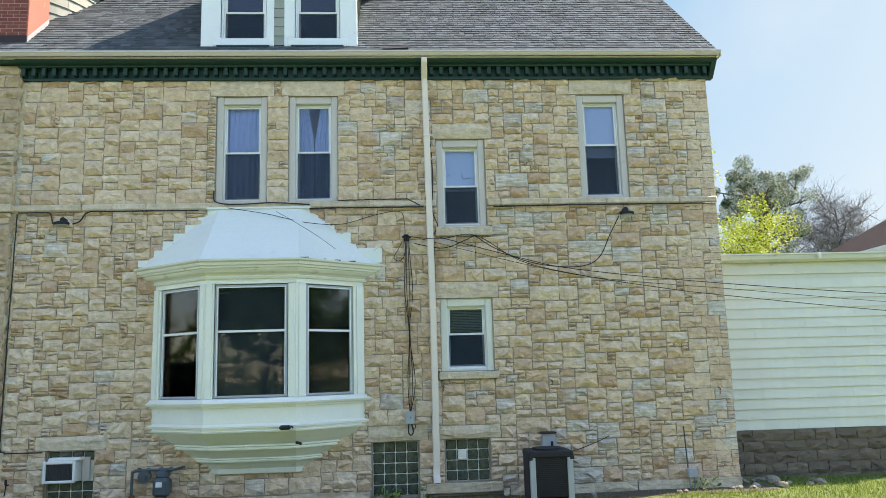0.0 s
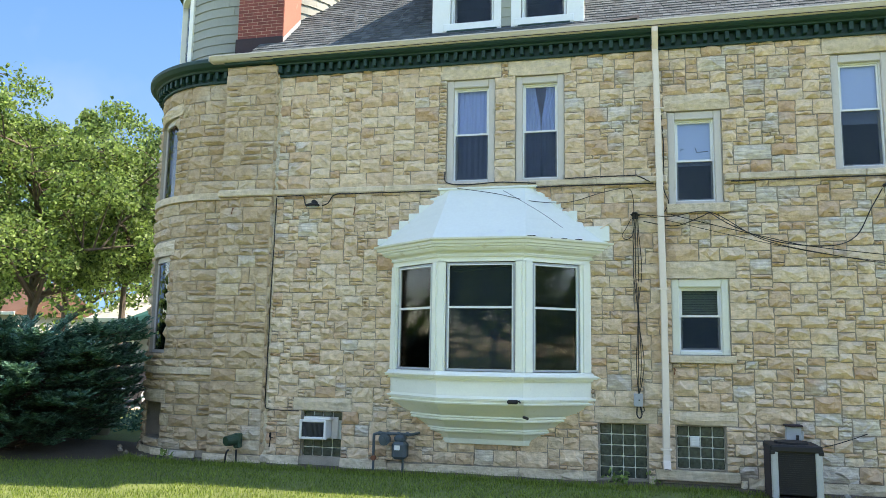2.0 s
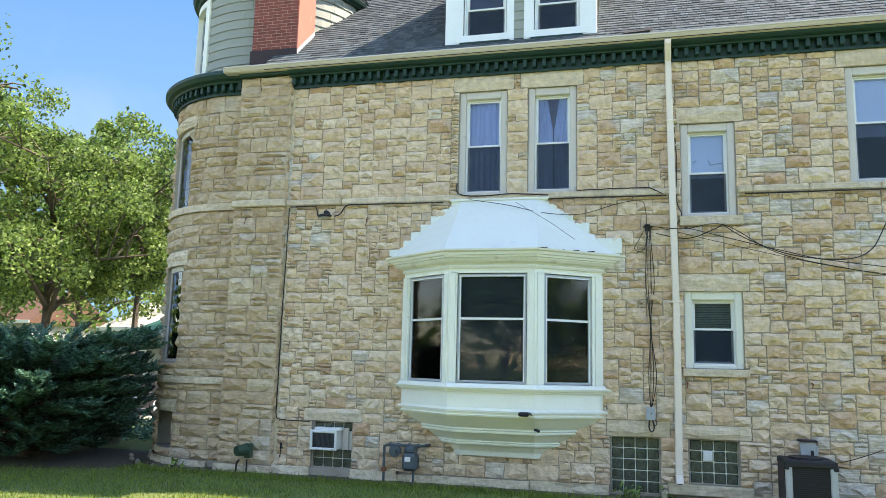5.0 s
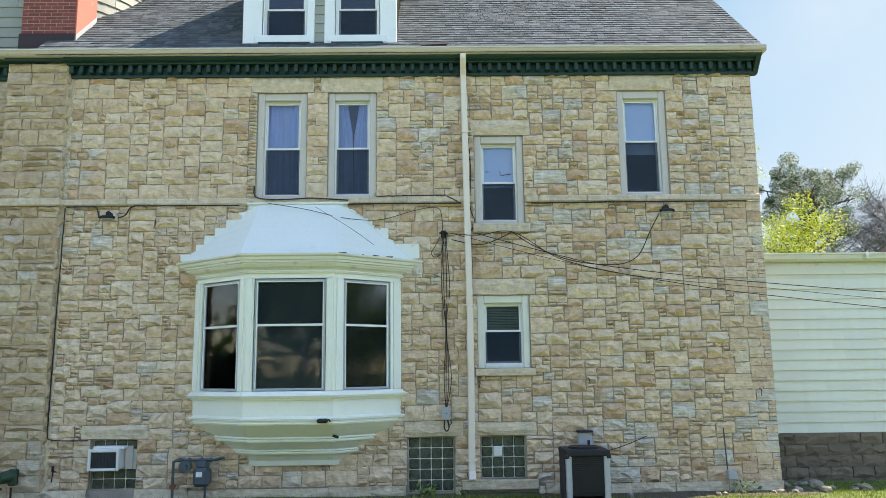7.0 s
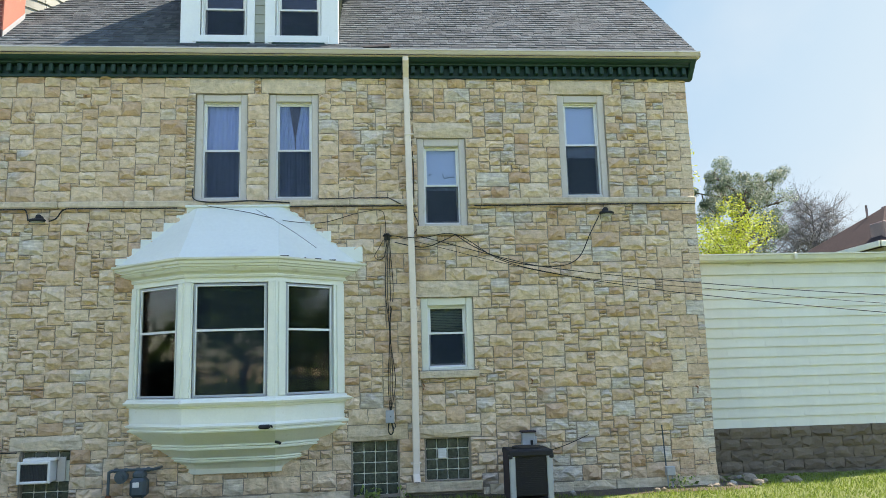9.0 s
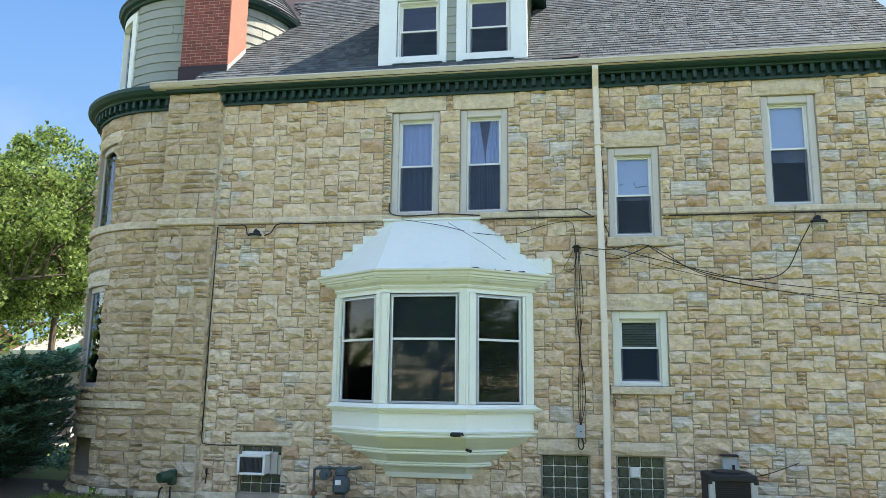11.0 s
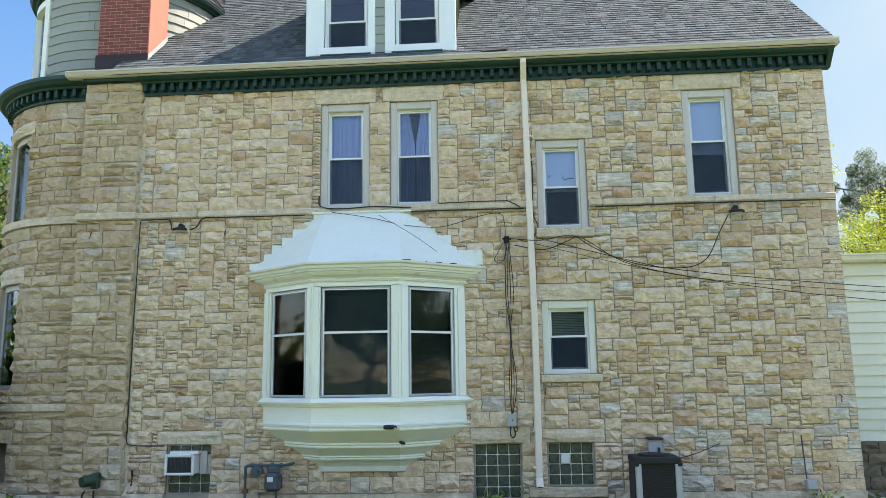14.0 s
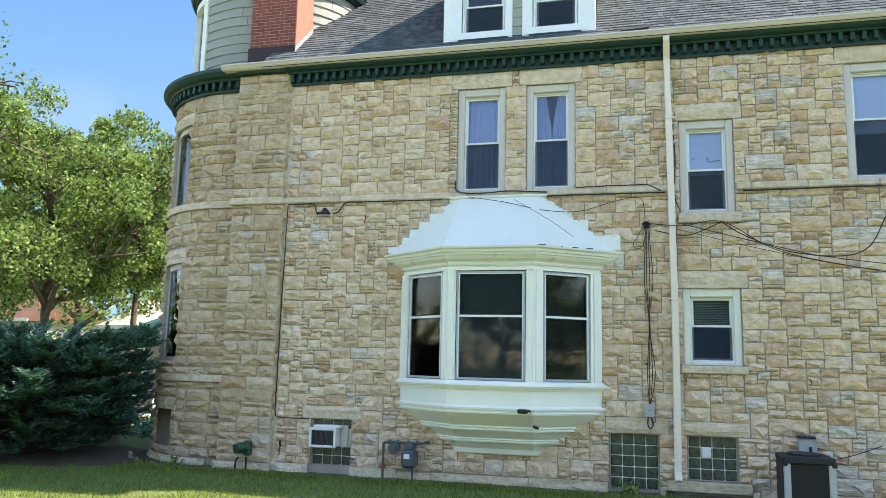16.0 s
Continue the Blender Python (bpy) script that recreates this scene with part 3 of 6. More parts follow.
while x < XR - 0.01:
    w = min(rng.uniform(0.8, 1.5), XR - x)
    if XR - x - w < 0.4:
        w = XR - x
    segs = [(x, x + w)]
    for a, b in ((WIN3[0] - 0.02, WIN3[1] + 0.02),):
        segs = [q for p0, p1 in segs for q in ((p0, min(p1, a)), (max(p0, b), p1)) if q[1] - q[0] > 0.02]
    for p0, p1 in segs:
        part("string_course", Shape().box(p0 + 0.002, p1 - 0.002, -0.075 + rng.uniform(-0.006, 0.006), 0.05, BAND0, BAND1, 0.02), DRESSED, wall, "projecting dressed stone string course")
    x += w
x = XL
while x < XR - 0.01:
    w = min(rng.uniform(0.6, 1.7), XR - x)
    if XR - x - w < 0.4:
        w = XR - x
    for p0, p1 in [(x, x + w)]:
        for a, b in ((VENT_W[0], VENT_W[1]), (GB1[0], GB1[1]), (0.42, 1.70)):
            if p0 < b and p1 > a:
                if p0 < a - 0.05:
                    p1 = a
                elif p1 > b + 0.05:
                    p0 = b
                else:
                    p1 = p0
        if p1 - p0 > 0.08:
            s = Shape()
            rock_face(s, (p0, p1, -0.12, 0.22 + rng.uniform(-0.03, 0.02)), flat(-0.07), rng, 0.05, 0.008, 1.4)
            part("plinth_stone", s, PLINTH, wall, "weathered pale plinth stone")
    x += w
BLOCKED = HOLES + LINTELS + SILLS + [(XL, XR, BAND0, BAND1), (XL, XR, -0.5, 0.21), (BAYX - 1.75, BAYX + 1.75, 1.42, 4.0), (BAYX - 0.8, BAYX + 0.8, 4.0, 4.95)]
X_MIX = -3.3                       # west of the paired windows the upper stones are larger and more even
JOBS.append((wall, ashlar(XL, X_MIX, BAND1, Z_TOP, BLOCKED, 12, tall=(2, 3, 3, 3, 4, 4)), flat(0.0), STONE, (-99, -99)))
JOBS.append((wall, ashlar(XL, X_MIX, 0.21, BAND0, BLOCKED, 13, tall=(1, 2, 2, 3, 3, 3, 3, 4)), flat(0.0), STONE, (-99, -99)))
JOBS.append((wall, ashlar(X_MIX, XR, 0.21, Z_TOP, BLOCKED, 11, tall=(1, 2, 2, 2, 3, 3, 3, 3, 4, 4)), flat(0.0), STONE, (-2.2, 2.2)))

# ---- chimney pilaster ----
PX0, PX1, PY = -7.585, -6.52, -0.13
pil = thing("chimney_pilaster", (-7.05, 0, Z_GROUND), "rock-faced buff limestone chimney breast", "pilaster", kind="structure")
part("backing", Shape().box(PX0 + 0.012, PX1 - 0.012, PY + 0.012, 0.9, -0.3, 7.62), MORTAR, pil)
for z, h in ((BAND0, BAND1 - BAND0),):
    part("string_course", Shape().box(PX0 - 0.03, PX1 + 0.03, PY - 0.07, 0.1, z - 0.02, z + h, 0.02), DRESSED, pil)
for p0, p1 in ((PX0 - 0.06, -7.0), (-7.0, PX1 + 0.05)):
    s = Shape()
    rock_face(s, (p0, p1, -0.12, 0.21), flat(PY - 0.06), rng, 0.05, 0.008, 1.4)
    part("plinth_stone", s, PLINTH, pil)
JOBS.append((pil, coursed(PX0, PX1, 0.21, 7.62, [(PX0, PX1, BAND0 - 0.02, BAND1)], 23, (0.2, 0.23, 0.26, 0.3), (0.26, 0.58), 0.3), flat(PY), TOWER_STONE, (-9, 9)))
for z0, z1 in ((0.21, BAND0), (BAND1, 7.37)):
    part("cement_fillet", Shape().box(PX1 - 0.01, PX1 + 0.075, -0.035, 0.03, z0, z1, 0.01), PLINTH, pil, "smeared grey cement fillet")
side = lambda u, z, o: (PX1 + o * 0.6, u, z)
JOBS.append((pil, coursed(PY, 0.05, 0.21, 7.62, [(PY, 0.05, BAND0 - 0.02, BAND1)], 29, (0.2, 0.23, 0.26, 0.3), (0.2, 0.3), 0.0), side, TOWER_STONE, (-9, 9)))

# ---- round tower ----
TX, TY, TR = -7.92, 2.28, 2.2
tower = thing("round_tower", (TX, TY, Z_GROUND), "round limestone corner tower with coursed rock-faced stone", "tower", kind="structure")
A0, A1 = radians(150), radians(279)      # the stone-clad arc
WA0, WA1 = radians(215), radians(244)    # windows in the arc
T_HOLES = [(WA0 * TR, WA1 * TR, 2.02, 3.95), (WA0 * TR, WA1 * TR, BAND1, 6.85), (radians(222) * TR, WA1 * TR, 0.35, 1.05)]


def arc_slab(shape, cx, cy, r0, r1, a0, a1, z0, z1, steps=None):
    steps = steps or max(2, int(abs(a1 - a0) / radians(4)))
    rings = []
    for i in range(steps + 1):
        a = a0 + (a1 - a0) * i / steps
        c, q = math.cos(a), math.sin(a)
        rings.append([(cx + r0 * c, cy + r0 * q, z0), (cx + r1 * c, cy + r1 * q, z0), (cx + r1 * c, cy + r1 * q, z1), (cx + r0 * c, cy + r0 * q, z1)])
    shape.loft(rings)


s = Shape()
for a0, a1 in ((A0, WA0), (WA1, A1)):
    arc_slab(s, TX, TY, TR - 0.35, TR - 0.012, a0, a1, -0.3, 7.8)
for z0, z1 in ((-0.3, 0.35), (1.05, 2.02), (3.95, BAND1), (6.85, 7.8)):
    arc_slab(s, TX, TY, TR - 0.35, TR - 0.012, WA0, WA1, z0, z1)
arc_slab(s, TX, TY, TR - 0.35, TR - 0.012, A1, A0 + 2 * math.pi, -0.3, 7.8)
part("backing", s, MORTAR, tower)
T_BANDS = [(BAND0 - 0.02, BAND1), (1.62, 1.75)]
for z0, z1 in T_BANDS:
    n_ = 7
    for i in range(n_):
        a0, a1 = A0 + (A1 - A0) * i / n_, A0 + (A1 - A0) * (i + 1) / n_
        s = Shape()
        arc_slab(s, TX, TY, TR - 0.05, TR + 0.07, a0 + 0.001, a1 - 0.001, z0, z1)
        part("string_course", s, DRESSED, tower)
for i in range(8):
    a0, a1 = A0 + (A1 - A0) * i / 8, A0 + (A1 - A0) * (i + 1) / 8
    s = Shape()
    rock_face(s, (a0 * TR, a1 * TR, -0.12, 0.20), round_(TX, TY, TR + 0.07), rng, 0.05, 0.01, 1.4)
    part("plinth_stone", s, PLINTH, tower)
blocked = T_HOLES + [(A0 * TR, A1 * TR, a, b) for a, b in T_BANDS]
for c, d in ((3.95, 4.25), (6.85, 7.1), (1.05, 1.3)):
    s = Shape()
    rock_face(s, ((WA0 - 0.05) * TR, (WA1 + 0.06) * TR, c, d), round_(TX, TY, TR), rng, 0.05, 0.006)
    part("lintel", s, DRESSED, tower)
    blocked.append(((WA0 - 0.05) * TR, (WA1 + 0.06) * TR, c, d))
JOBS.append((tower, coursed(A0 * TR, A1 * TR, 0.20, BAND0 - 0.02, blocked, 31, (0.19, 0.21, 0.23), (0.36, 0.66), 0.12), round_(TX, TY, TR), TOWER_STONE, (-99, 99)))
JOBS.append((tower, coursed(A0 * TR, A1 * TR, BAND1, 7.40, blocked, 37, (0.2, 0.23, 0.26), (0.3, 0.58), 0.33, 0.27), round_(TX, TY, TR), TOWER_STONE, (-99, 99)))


# ---- windows ----
def oblong_ring(shape, x0, x1, z0, z1, w, y0, y1, top=None, bottom=None, c=0.006):
    t, b = w if top is None else top, w if bottom is None else bottom
    shape.box(x0, x0 + w, y0, y1, z0, z1, c)
    shape.box(x1 - w, x1, y0, y1, z0, z1, c)
    shape.box(x0 + w, x1 - w, y0 + 0.002, y1, z1 - t, z1, c)
    shape.box(x0 + w, x1 - w, y0 + 0.002, y1, z0, z0 + b, c)


def sash_window(name, x0, x1, z0, z1, y, label, split=0.53, casing=0.12, case_mat=None, screen=True):
    """A double-hung window: casing, two sashes, two panes, with the upper sash ahead of the lower one."""
    win = thing(name, ((x0 + x1) / 2, y, z0), label, "window", kind="structure")
    s = Shape()
    oblong_ring(s, x0, x1, z0, z1, casing, y, y + 0.16, casing * 1.15, casing * 0.55, 0.012)
    part("window_frame", s, case_mat or CASING, win, "painted wooden casing")
    a, b, c, d = x0 + casing, x1 - casing, z0 + casing * 0.55, z1 - casing * 1.15
    s = Shape()
    oblong_ring(s, a, b, c, d, 0.022, y + 0.07, y + 0.168, c=0.003)
    part("track", s, SASH, win, "white vinyl track")
    a, b, c, d = a + 0.022, b - 0.022, c + 0.022, d - 0.022
    m = c + (d - c) * (1 - split)
    for nm, z_a, z_b, yy in (("upper_sash", m - 0.015, d, y + 0.10), ("lower_sash", c, m + 0.015, y + 0.134)):
        s = Shape()
        oblong_ring(s, a, b, z_a, z_b, 0.032, yy, yy + 0.03, 0.03, 0.034, 0.004)
        sash = part(nm, s, SASH, win, "white sash")
        s = Shape().box(a + 0.03, b - 0.03, yy + 0.012, yy + 0.017, z_a + 0.03, z_b - 0.028)
        pane = part("pane", s, GLASS, sash)
        pane.visible_shadow = False
    if screen:
        pane = part("insect_screen", Shape().box(a + 0.005, b - 0.005, y + 0.108, y + 0.111, c + 0.005, m - 0.017), SCREEN, win, "dark insect screen")
        pane.visible_shadow = False
    # a shallow recess behind the panes, its near-black colour standing in for room shade
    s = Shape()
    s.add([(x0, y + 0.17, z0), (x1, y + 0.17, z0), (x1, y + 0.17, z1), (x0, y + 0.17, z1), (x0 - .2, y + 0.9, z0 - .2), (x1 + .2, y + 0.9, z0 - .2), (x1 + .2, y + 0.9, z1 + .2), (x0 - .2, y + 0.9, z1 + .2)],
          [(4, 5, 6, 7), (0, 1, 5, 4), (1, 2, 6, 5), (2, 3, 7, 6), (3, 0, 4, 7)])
    part("room_lining", s, DARK_ROOM, win, "plaster lining coloured near black for an unlit room")
    return win


def curtain(x0, x1, z0, z1, y, label, gap=False):
    """Sheer hangings in soft vertical folds; a gap leaves a wedge open below the rod."""
    ob = thing("curtain", ((x0 + x1) / 2, y, z0), label, "curtain", "sheer curtains")
    halves = ((x0, (x0 + x1) / 2 - 0.005), ((x0 + x1) / 2 + 0.005, x1)) if gap else ((x0, x1),)
    for k, (a, b) in enumerate(halves):
        rows = []
        n_ = 40
        for j in range(7):
            z = z1 + (z0 - z1) * j / 6
            row = []
            for i in range(n_ + 1):
                f = i / n_
                e = b if not gap else (b - 0.10 * max(0, 1 - j / 2.2) if k == 0 else b)
                st = a if not gap else (a + 0.10 * max(0, 1 - j / 2.2) if k == 1 else a)
                row.append((st + (e - st) * f, y + 0.016 * math.sin(f * 38 + k) + 0.008 * math.sin(f * 91 + j * 0.3), z))
            rows.append(row)
        back = [[(p[0], p[1] + 0.003, p[2]) for p in r_] for r_ in rows]
        s = Shape()
        s.loft(rows, cap=False, closed=False)
        s.loft(back, cap=False, closed=False)
        part("panel", s, CURTAIN, ob, smooth=True)
    part("rod", Shape().tube([(x0 - 0.02, y + 0.01, z1 + 0.01), (x1 + 0.02, y + 0.01, z1 + 0.01)], 0.008, 6), SASH, ob)
    return ob


def blind(x0, x1, z0, z1, y, mat, label, slats=True):
    ob = thing("window_blind", ((x0 + x1) / 2, y, z1), label, "blind", "window blinds")
    if slats:
        n_ = int((z1 - z0) / 0.028)
        for i in range(n_):
            z = z0 + (i + 0.5) * (z1 - z0) / n_
            part("slat", Shape().add([(x0, y, z - 0.011), (x1, y, z - 0.011), (x1, y + 0.012, z + 0.011), (x0, y + 0.012, z + 0.011), (x0, y + 0.002, z - 0.012), (x1, y + 0.002, z - 0.012), (x1, y + 0.014, z + 0.010), (x0, y + 0.014, z + 0.010)],
                                         [(0, 1, 2, 3), (7, 6, 5, 4), (0, 4, 5, 1), (1, 5, 6, 2), (2, 6, 7, 3), (3, 7, 4, 0)]), mat, ob)
    else:
        part("cloth", Shape().box(x0, x1, y, y + 0.003, z0, z1), mat, ob)
        part("hem_bar", Shape().box(x0, x1, y - 0.004, y + 0.008, z0 - 0.02, z0, 0.003), mat, ob)
    part("head_rail", Shape().box(x0, x1, y - 0.005, y + 0.035, z1, z1 + 0.035, 0.004), mat, ob)
    return ob


WY = 0.04
for n_, (r, sp, lab) in enumerate(((WIN2A, 0.5, "tall double-hung window with sheer curtains"), (WIN2B, 0.5, "tall double-hung window with parted sheer curtains"), (WIN3, 0.5, "double-hung window with a white blind behind the top pane"), (WIN4, 0.55, "tall double-hung window with a white blind behind the top pane"), (WIN1, 0.55, "small white-framed double-hung window above the basement"))):
    w = sash_window(f"window_{n_ + 1}", *r, WY, lab, 1 - sp, case_mat=CREAM if n_ == 4 else CASING)
for r, g in ((WIN2A, False), (WIN2B, True)):
    curtain(r[0] + 0.13, r[1] - 0.13, r[2] + 0.1, r[3] - 0.16, WY + 0.2, "sheer white curtain hanging behind a window", g)
blind(WIN3[0] + 0.12, WIN3[1] - 0.12, WIN3[2] + 0.72, WIN3[3] - 0.16, WY + 0.17, BLIND, "white roller blind drawn half down", False)
blind(WIN4[0] + 0.12, WIN4[1] - 0.12, WIN4[2] + 0.82, WIN4[3] - 0.16, WY + 0.17, BLIND, "white roller blind drawn half down", False)
blind(WIN1[0] + 0.12, WIN1[1] - 0.12, WIN1[2] + 0.62, WIN1[3] - 0.16, WY + 0.17, OLIVE_BLIND, "olive slatted blind drawn half down")

# thin tubes added for ragged dark marks on the blind; the twig is made up
tw = thing("dark_squiggles", (1.15, WY + 0.155, 5.6), "thin dark squiggles between a pane and a white blind", "twig")
for pts_ in ([(0.95, 5.61), (0.965, 5.645), (0.985, 5.65), (1.0, 5.63)], [(1.19, 5.66), (1.205, 5.61), (1.21, 5.575), (1.25, 5.565), (1.31, 5.585), (1.40, 5.585)]):
    part("stem", Shape().tube([(x, WY + 0.158, z) for x, z in pts_], 0.006, 5), RUBBER, tw)


def block_window(name, x0, x1, z0, z1, nx, nz, label, skip=None):
    win = thing(name, ((x0 + x1) / 2, 0.1, z0), label, "window", kind="structure")
    s = Shape().box(x0 + 0.02, x1 - 0.02, 0.115, 0.17, z0, z1)
    part("joint", s, BLOCK_JOINT, win, "pale mortar joints")
    s = Shape()
    oblong_ring(s, x0, x1, z0, z1, 0.022, 0.05, 0.14, c=0.004)
    part("window_frame", s, MORTAR, win)
    du, dz = (x1 - x0 - 0.044) / nx, (z1 - z0 - 0.03) / nz
    for i in range(nx):
        for j in range(nz):
            a, c = x0 + 0.022 + i * du, z0 + 0.015 + j * dz
            if skip and skip(a + du / 2, c + dz / 2):
                continue
            part("glass_block", Shape().box(a + 0.007, a + du - 0.007, 0.095, 0.16, c + 0.007, c + dz - 0.007, 0.012), BLOCK_GLASS, win)
    return win


block_window("window_6", *GB1, 4, 5, "basement window of wavy glass blocks with pale joints")
block_window("window_7", *GB2, 4, 4, "basement window of wavy glass blocks with a small vent")
block_window("window_8", *VENT_W, 4, 5, "basement window of glass blocks round an air conditioner", lambda x, z: -5.72 < x < -5.08 and 0.50 < z < 0.92)
v = thing("window_vent", (1.03, 0.08, 0.70), "small square white plastic vent set in a glass-block window", "vent")
part("cover", Shape().box(0.965, 1.115, 0.06, 0.11, 0.66, 0.83, 0.012), BONE, v)
for i in range(5):
    part("louvre", Shape().box(0.985, 1.095, 0.052, 0.062, 0.685 + i * 0.026, 0.697 + i * 0.026, 0.002), BONE, v)

# tower windows, set in the curve
for nm, (z0, z1) in (("window_9", (2.02, 3.95)), ("window_10", (BAND1, 6.85))):
    win = thing(nm, (TX, TY, z0), "tall window with pale casing in a round stone tower", "window", kind="structure")
    for nm2, r0, r1, w_, mat_ in (("window_frame", TR - 0.20, TR - 0.075, 0.03, CASING),):
        s = Shape()
        arc_slab(s, TX, TY, r0, r1, WA0, WA0 + w_, z0, z1)
        arc_slab(s, TX, TY, r0, r1, WA1 - w_, WA1, z0, z1)
        arc_slab(s, TX, TY, r0, r1, WA0 + w_, WA1 - w_, z1 - 0.1, z1)
        arc_slab(s, TX, TY, r0, r1, WA0 + w_, WA1 - w_, z0, z0 + 0.06)
        arc_slab(s, TX, TY, r0, r1 - 0.05, WA0 + w_, WA1 - w_, (z0 + z1) / 2 - 0.03, (z0 + z1) / 2 + 0.03)
        part(nm2, s, mat_, win)
    s = Shape()
    arc_slab(s, TX, TY, TR - 0.105, TR - 0.10, WA0 + 0.03, WA1 - 0.03, z0, z1)
    part("pane", s, GLASS, win).visible_shadow = False
# tower inside, its darkness painted into the wall colour
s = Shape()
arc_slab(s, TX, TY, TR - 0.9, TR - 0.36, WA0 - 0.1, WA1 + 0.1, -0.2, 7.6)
solid("wall_tower_inside", s, DARK_ROOM, "interior wall coloured near black for an unlit room", "wall", "structure")

# ---- house body behind the facade ----
solid("wall_east", Shape().box(XR - 0.35, XR, 0.42, 10, -0.3, 7.9), PLAIN_WALL, "stone side wall", "wall", "structure")
solid("wall_north", Shape().box(-9.0, XR, 9.7, 10, -0.3, 7.9), PLAIN_WALL, "stone rear wall", "wall", "structure")
solid("wall_west", Shape().box(-9.0, -8.7, 4.3, 9.7, -0.3, 7.9), PLAIN_WALL, "stone side wall", "wall", "structure")
solid("ceiling", Shape().box(-8.6, XR - 0.36, 0.45, 9.6, 7.45, 7.6), DARK_ROOM, "attic floor", "ceiling", "structure")

# ---- cornice, gutter, roof ----
EAVE_Y, EAVE_Z = -0.36, 7.70
SLOPE = 0.925
cor = thing("cornice", (0, 0, 7.4), "dark green painted wooden cornice with dentils", "cornice", kind="structure")
prof = [(0.06, 7.37), (-0.07, 7.37), (-0.07, 7.405), (-0.045, 7.42), (-0.045, 7.575), (-0.17, 7.575), (-0.18, 7.60), (-0.26, 7.62), (-0.30, 7.65), (-0.30, 7.70), (0.06, 7.70)]
s = Shape()
s.loft([[(XL - 0.02, y, z) for y, z in prof], [(XR + 0.03, y, z) for y, z in prof]])
part("moulding", s, GREEN, cor)
end = [(0.06, 7.37), (0.06, 7.70), (-0.30, 7.70), (-0.30, 7.65), (-0.05, 7.37)]
part("moulding", Shape().box(PX0 - 0.02, XL - 0.02, -0.26, 0.05, 7.62, 7.70, 0.01), GREEN, cor)
part("end_bracket", Shape().loft([[(XR + 0.03, y, z) for y, z in end], [(XR + 0.12, y, z) for y, z in end]]), GREEN, cor)
n_ = int((XR - XL) / 0.172)
tooth = None
for i in range(n_):
    x = XL + 0.10 + i * (XR - XL - 0.12) / (n_ - 1) - 0.04
    if tooth is None:
        tooth = mesh_of("dentil", Shape().box(-0.036, 0.036, -0.115, 0.02, -0.052, 0.088, 0.008), GREEN)
    ob = new("dentil", tooth)
    ob.parent = cor
    ob.location = (x, -0.032, 7.487 - 7.4)
prof = [(-0.18, 7.672), (-0.32, 7.672), (-0.35, 7.685), (-0.375, 7.71), (-0.398, 7.745), (-0.412, 7.757), (-0.41, 7.78), (-0.18, 7.78)]
gut = thing("gutter", (0, -0.35, 7.65), "beige aluminium eaves gutter along the roof edge", "gutter", kind="structure")
part("trough", Shape().loft([[(-7.86, y, z) for y, z in prof], [(XR + 0.16, y, z) for y, z in prof]]), GUTTER, gut)
for x in (-7.86, XR + 0.16):
    part("end_cap", Shape().box(x - 0.006, x + 0.006, -0.40, -0.18, 7.672, 7.765, 0.002), GUTTER, gut)

X_ROOF0, X_ROOF1, RIDGE_Y = -7.0, XR + 0.10, 5.2
roof_z = lambda y: EAVE_Z + 0.10 + SLOPE * (y - EAVE_Y)
roof = thing("roof", (0, EAVE_Y, EAVE_Z), "grey asphalt shingle roof", "roof", kind="structure")
s = Shape().add([(x, y, roof_z(y) - d) for x in (X_ROOF0, X_ROOF1) for y, d in ((EAVE_Y, 0.02), (RIDGE_Y, 0.02), (RIDGE_Y, 0.25), (EAVE_Y, 0.12))],
                [(0, 1, 5, 4), (3, 7, 6, 2), (0, 4, 7, 3), (1, 2, 6, 5), (0, 3, 2, 1), (4, 5, 6, 7)])
part("deck", s, FLASHING, roof)
s = Shape().add([(x, y, z) for x in (X_ROOF0, X_ROOF1) for y, z in ((RIDGE_Y, roof_z(RIDGE_Y)), (10.7, roof_z(EAVE_Y)), (10.7, roof_z(EAVE_Y) - 0.2), (RIDGE_Y, roof_z(RIDGE_Y) - 0.25))],
                [(0, 1, 5, 4), (3, 7, 6, 2), (1, 2, 6, 5), (0, 4, 7, 3), (0, 3, 2, 1), (4, 5, 6, 7)])
part("rear_slope", s, SHINGLE, roof)
for x in (X_ROOF1 - 0.12, X_ROOF0):
    part("gable", Shape().loft([[(x, 0.3, 7.7), (x, 10.0, 7.7), (x, RIDGE_Y, roof_z(RIDGE_Y) - 0.4)], [(x + 0.1, 0.3, 7.7), (x + 0.1, 10.0, 7.7), (x + 0.1, RIDGE_Y, roof_z(RIDGE_Y) - 0.4)]]), GREEN, roof)


def shingles(rng, x0, x1, y, keep):
    """One course of tabs along the slope at eave distance y."""
    out = []
    x = x0 - rng.uniform(0, 0.3)
    while x < x1:
        w = rng.choice((0.08, 0.11, 0.14, 0.17, 0.22))
        a, b = max(x, x0), min(x + w, x1)
        if b - a > 0.02 and keep((a + b) / 2, y):
            out.append((a, b))
        x += w
    return out


DORM = (-3.375, -0.67, -0.19)             # dormer sides and front
COURSE = 0.098
rng_r = random.Random(77)
ROOF_TABS = []
y = EAVE_Y - 0.03
while y < 3.6:
    ROOF_TABS += [(a, b, y) for a, b in shingles(rng_r, X_ROOF0 + 0.02, X_ROOF1, y, lambda x, yy: not (DORM[0] + 0.03 < x < DORM[1] - 0.03 and yy > DORM[2] + 0.05) and not ((x - TX) ** 2 + (yy - TY) ** 2 < 1.80 ** 2) and not (-7.4 < x < -6.52 and -0.05 < yy < 0.75))]
    y += COURSE


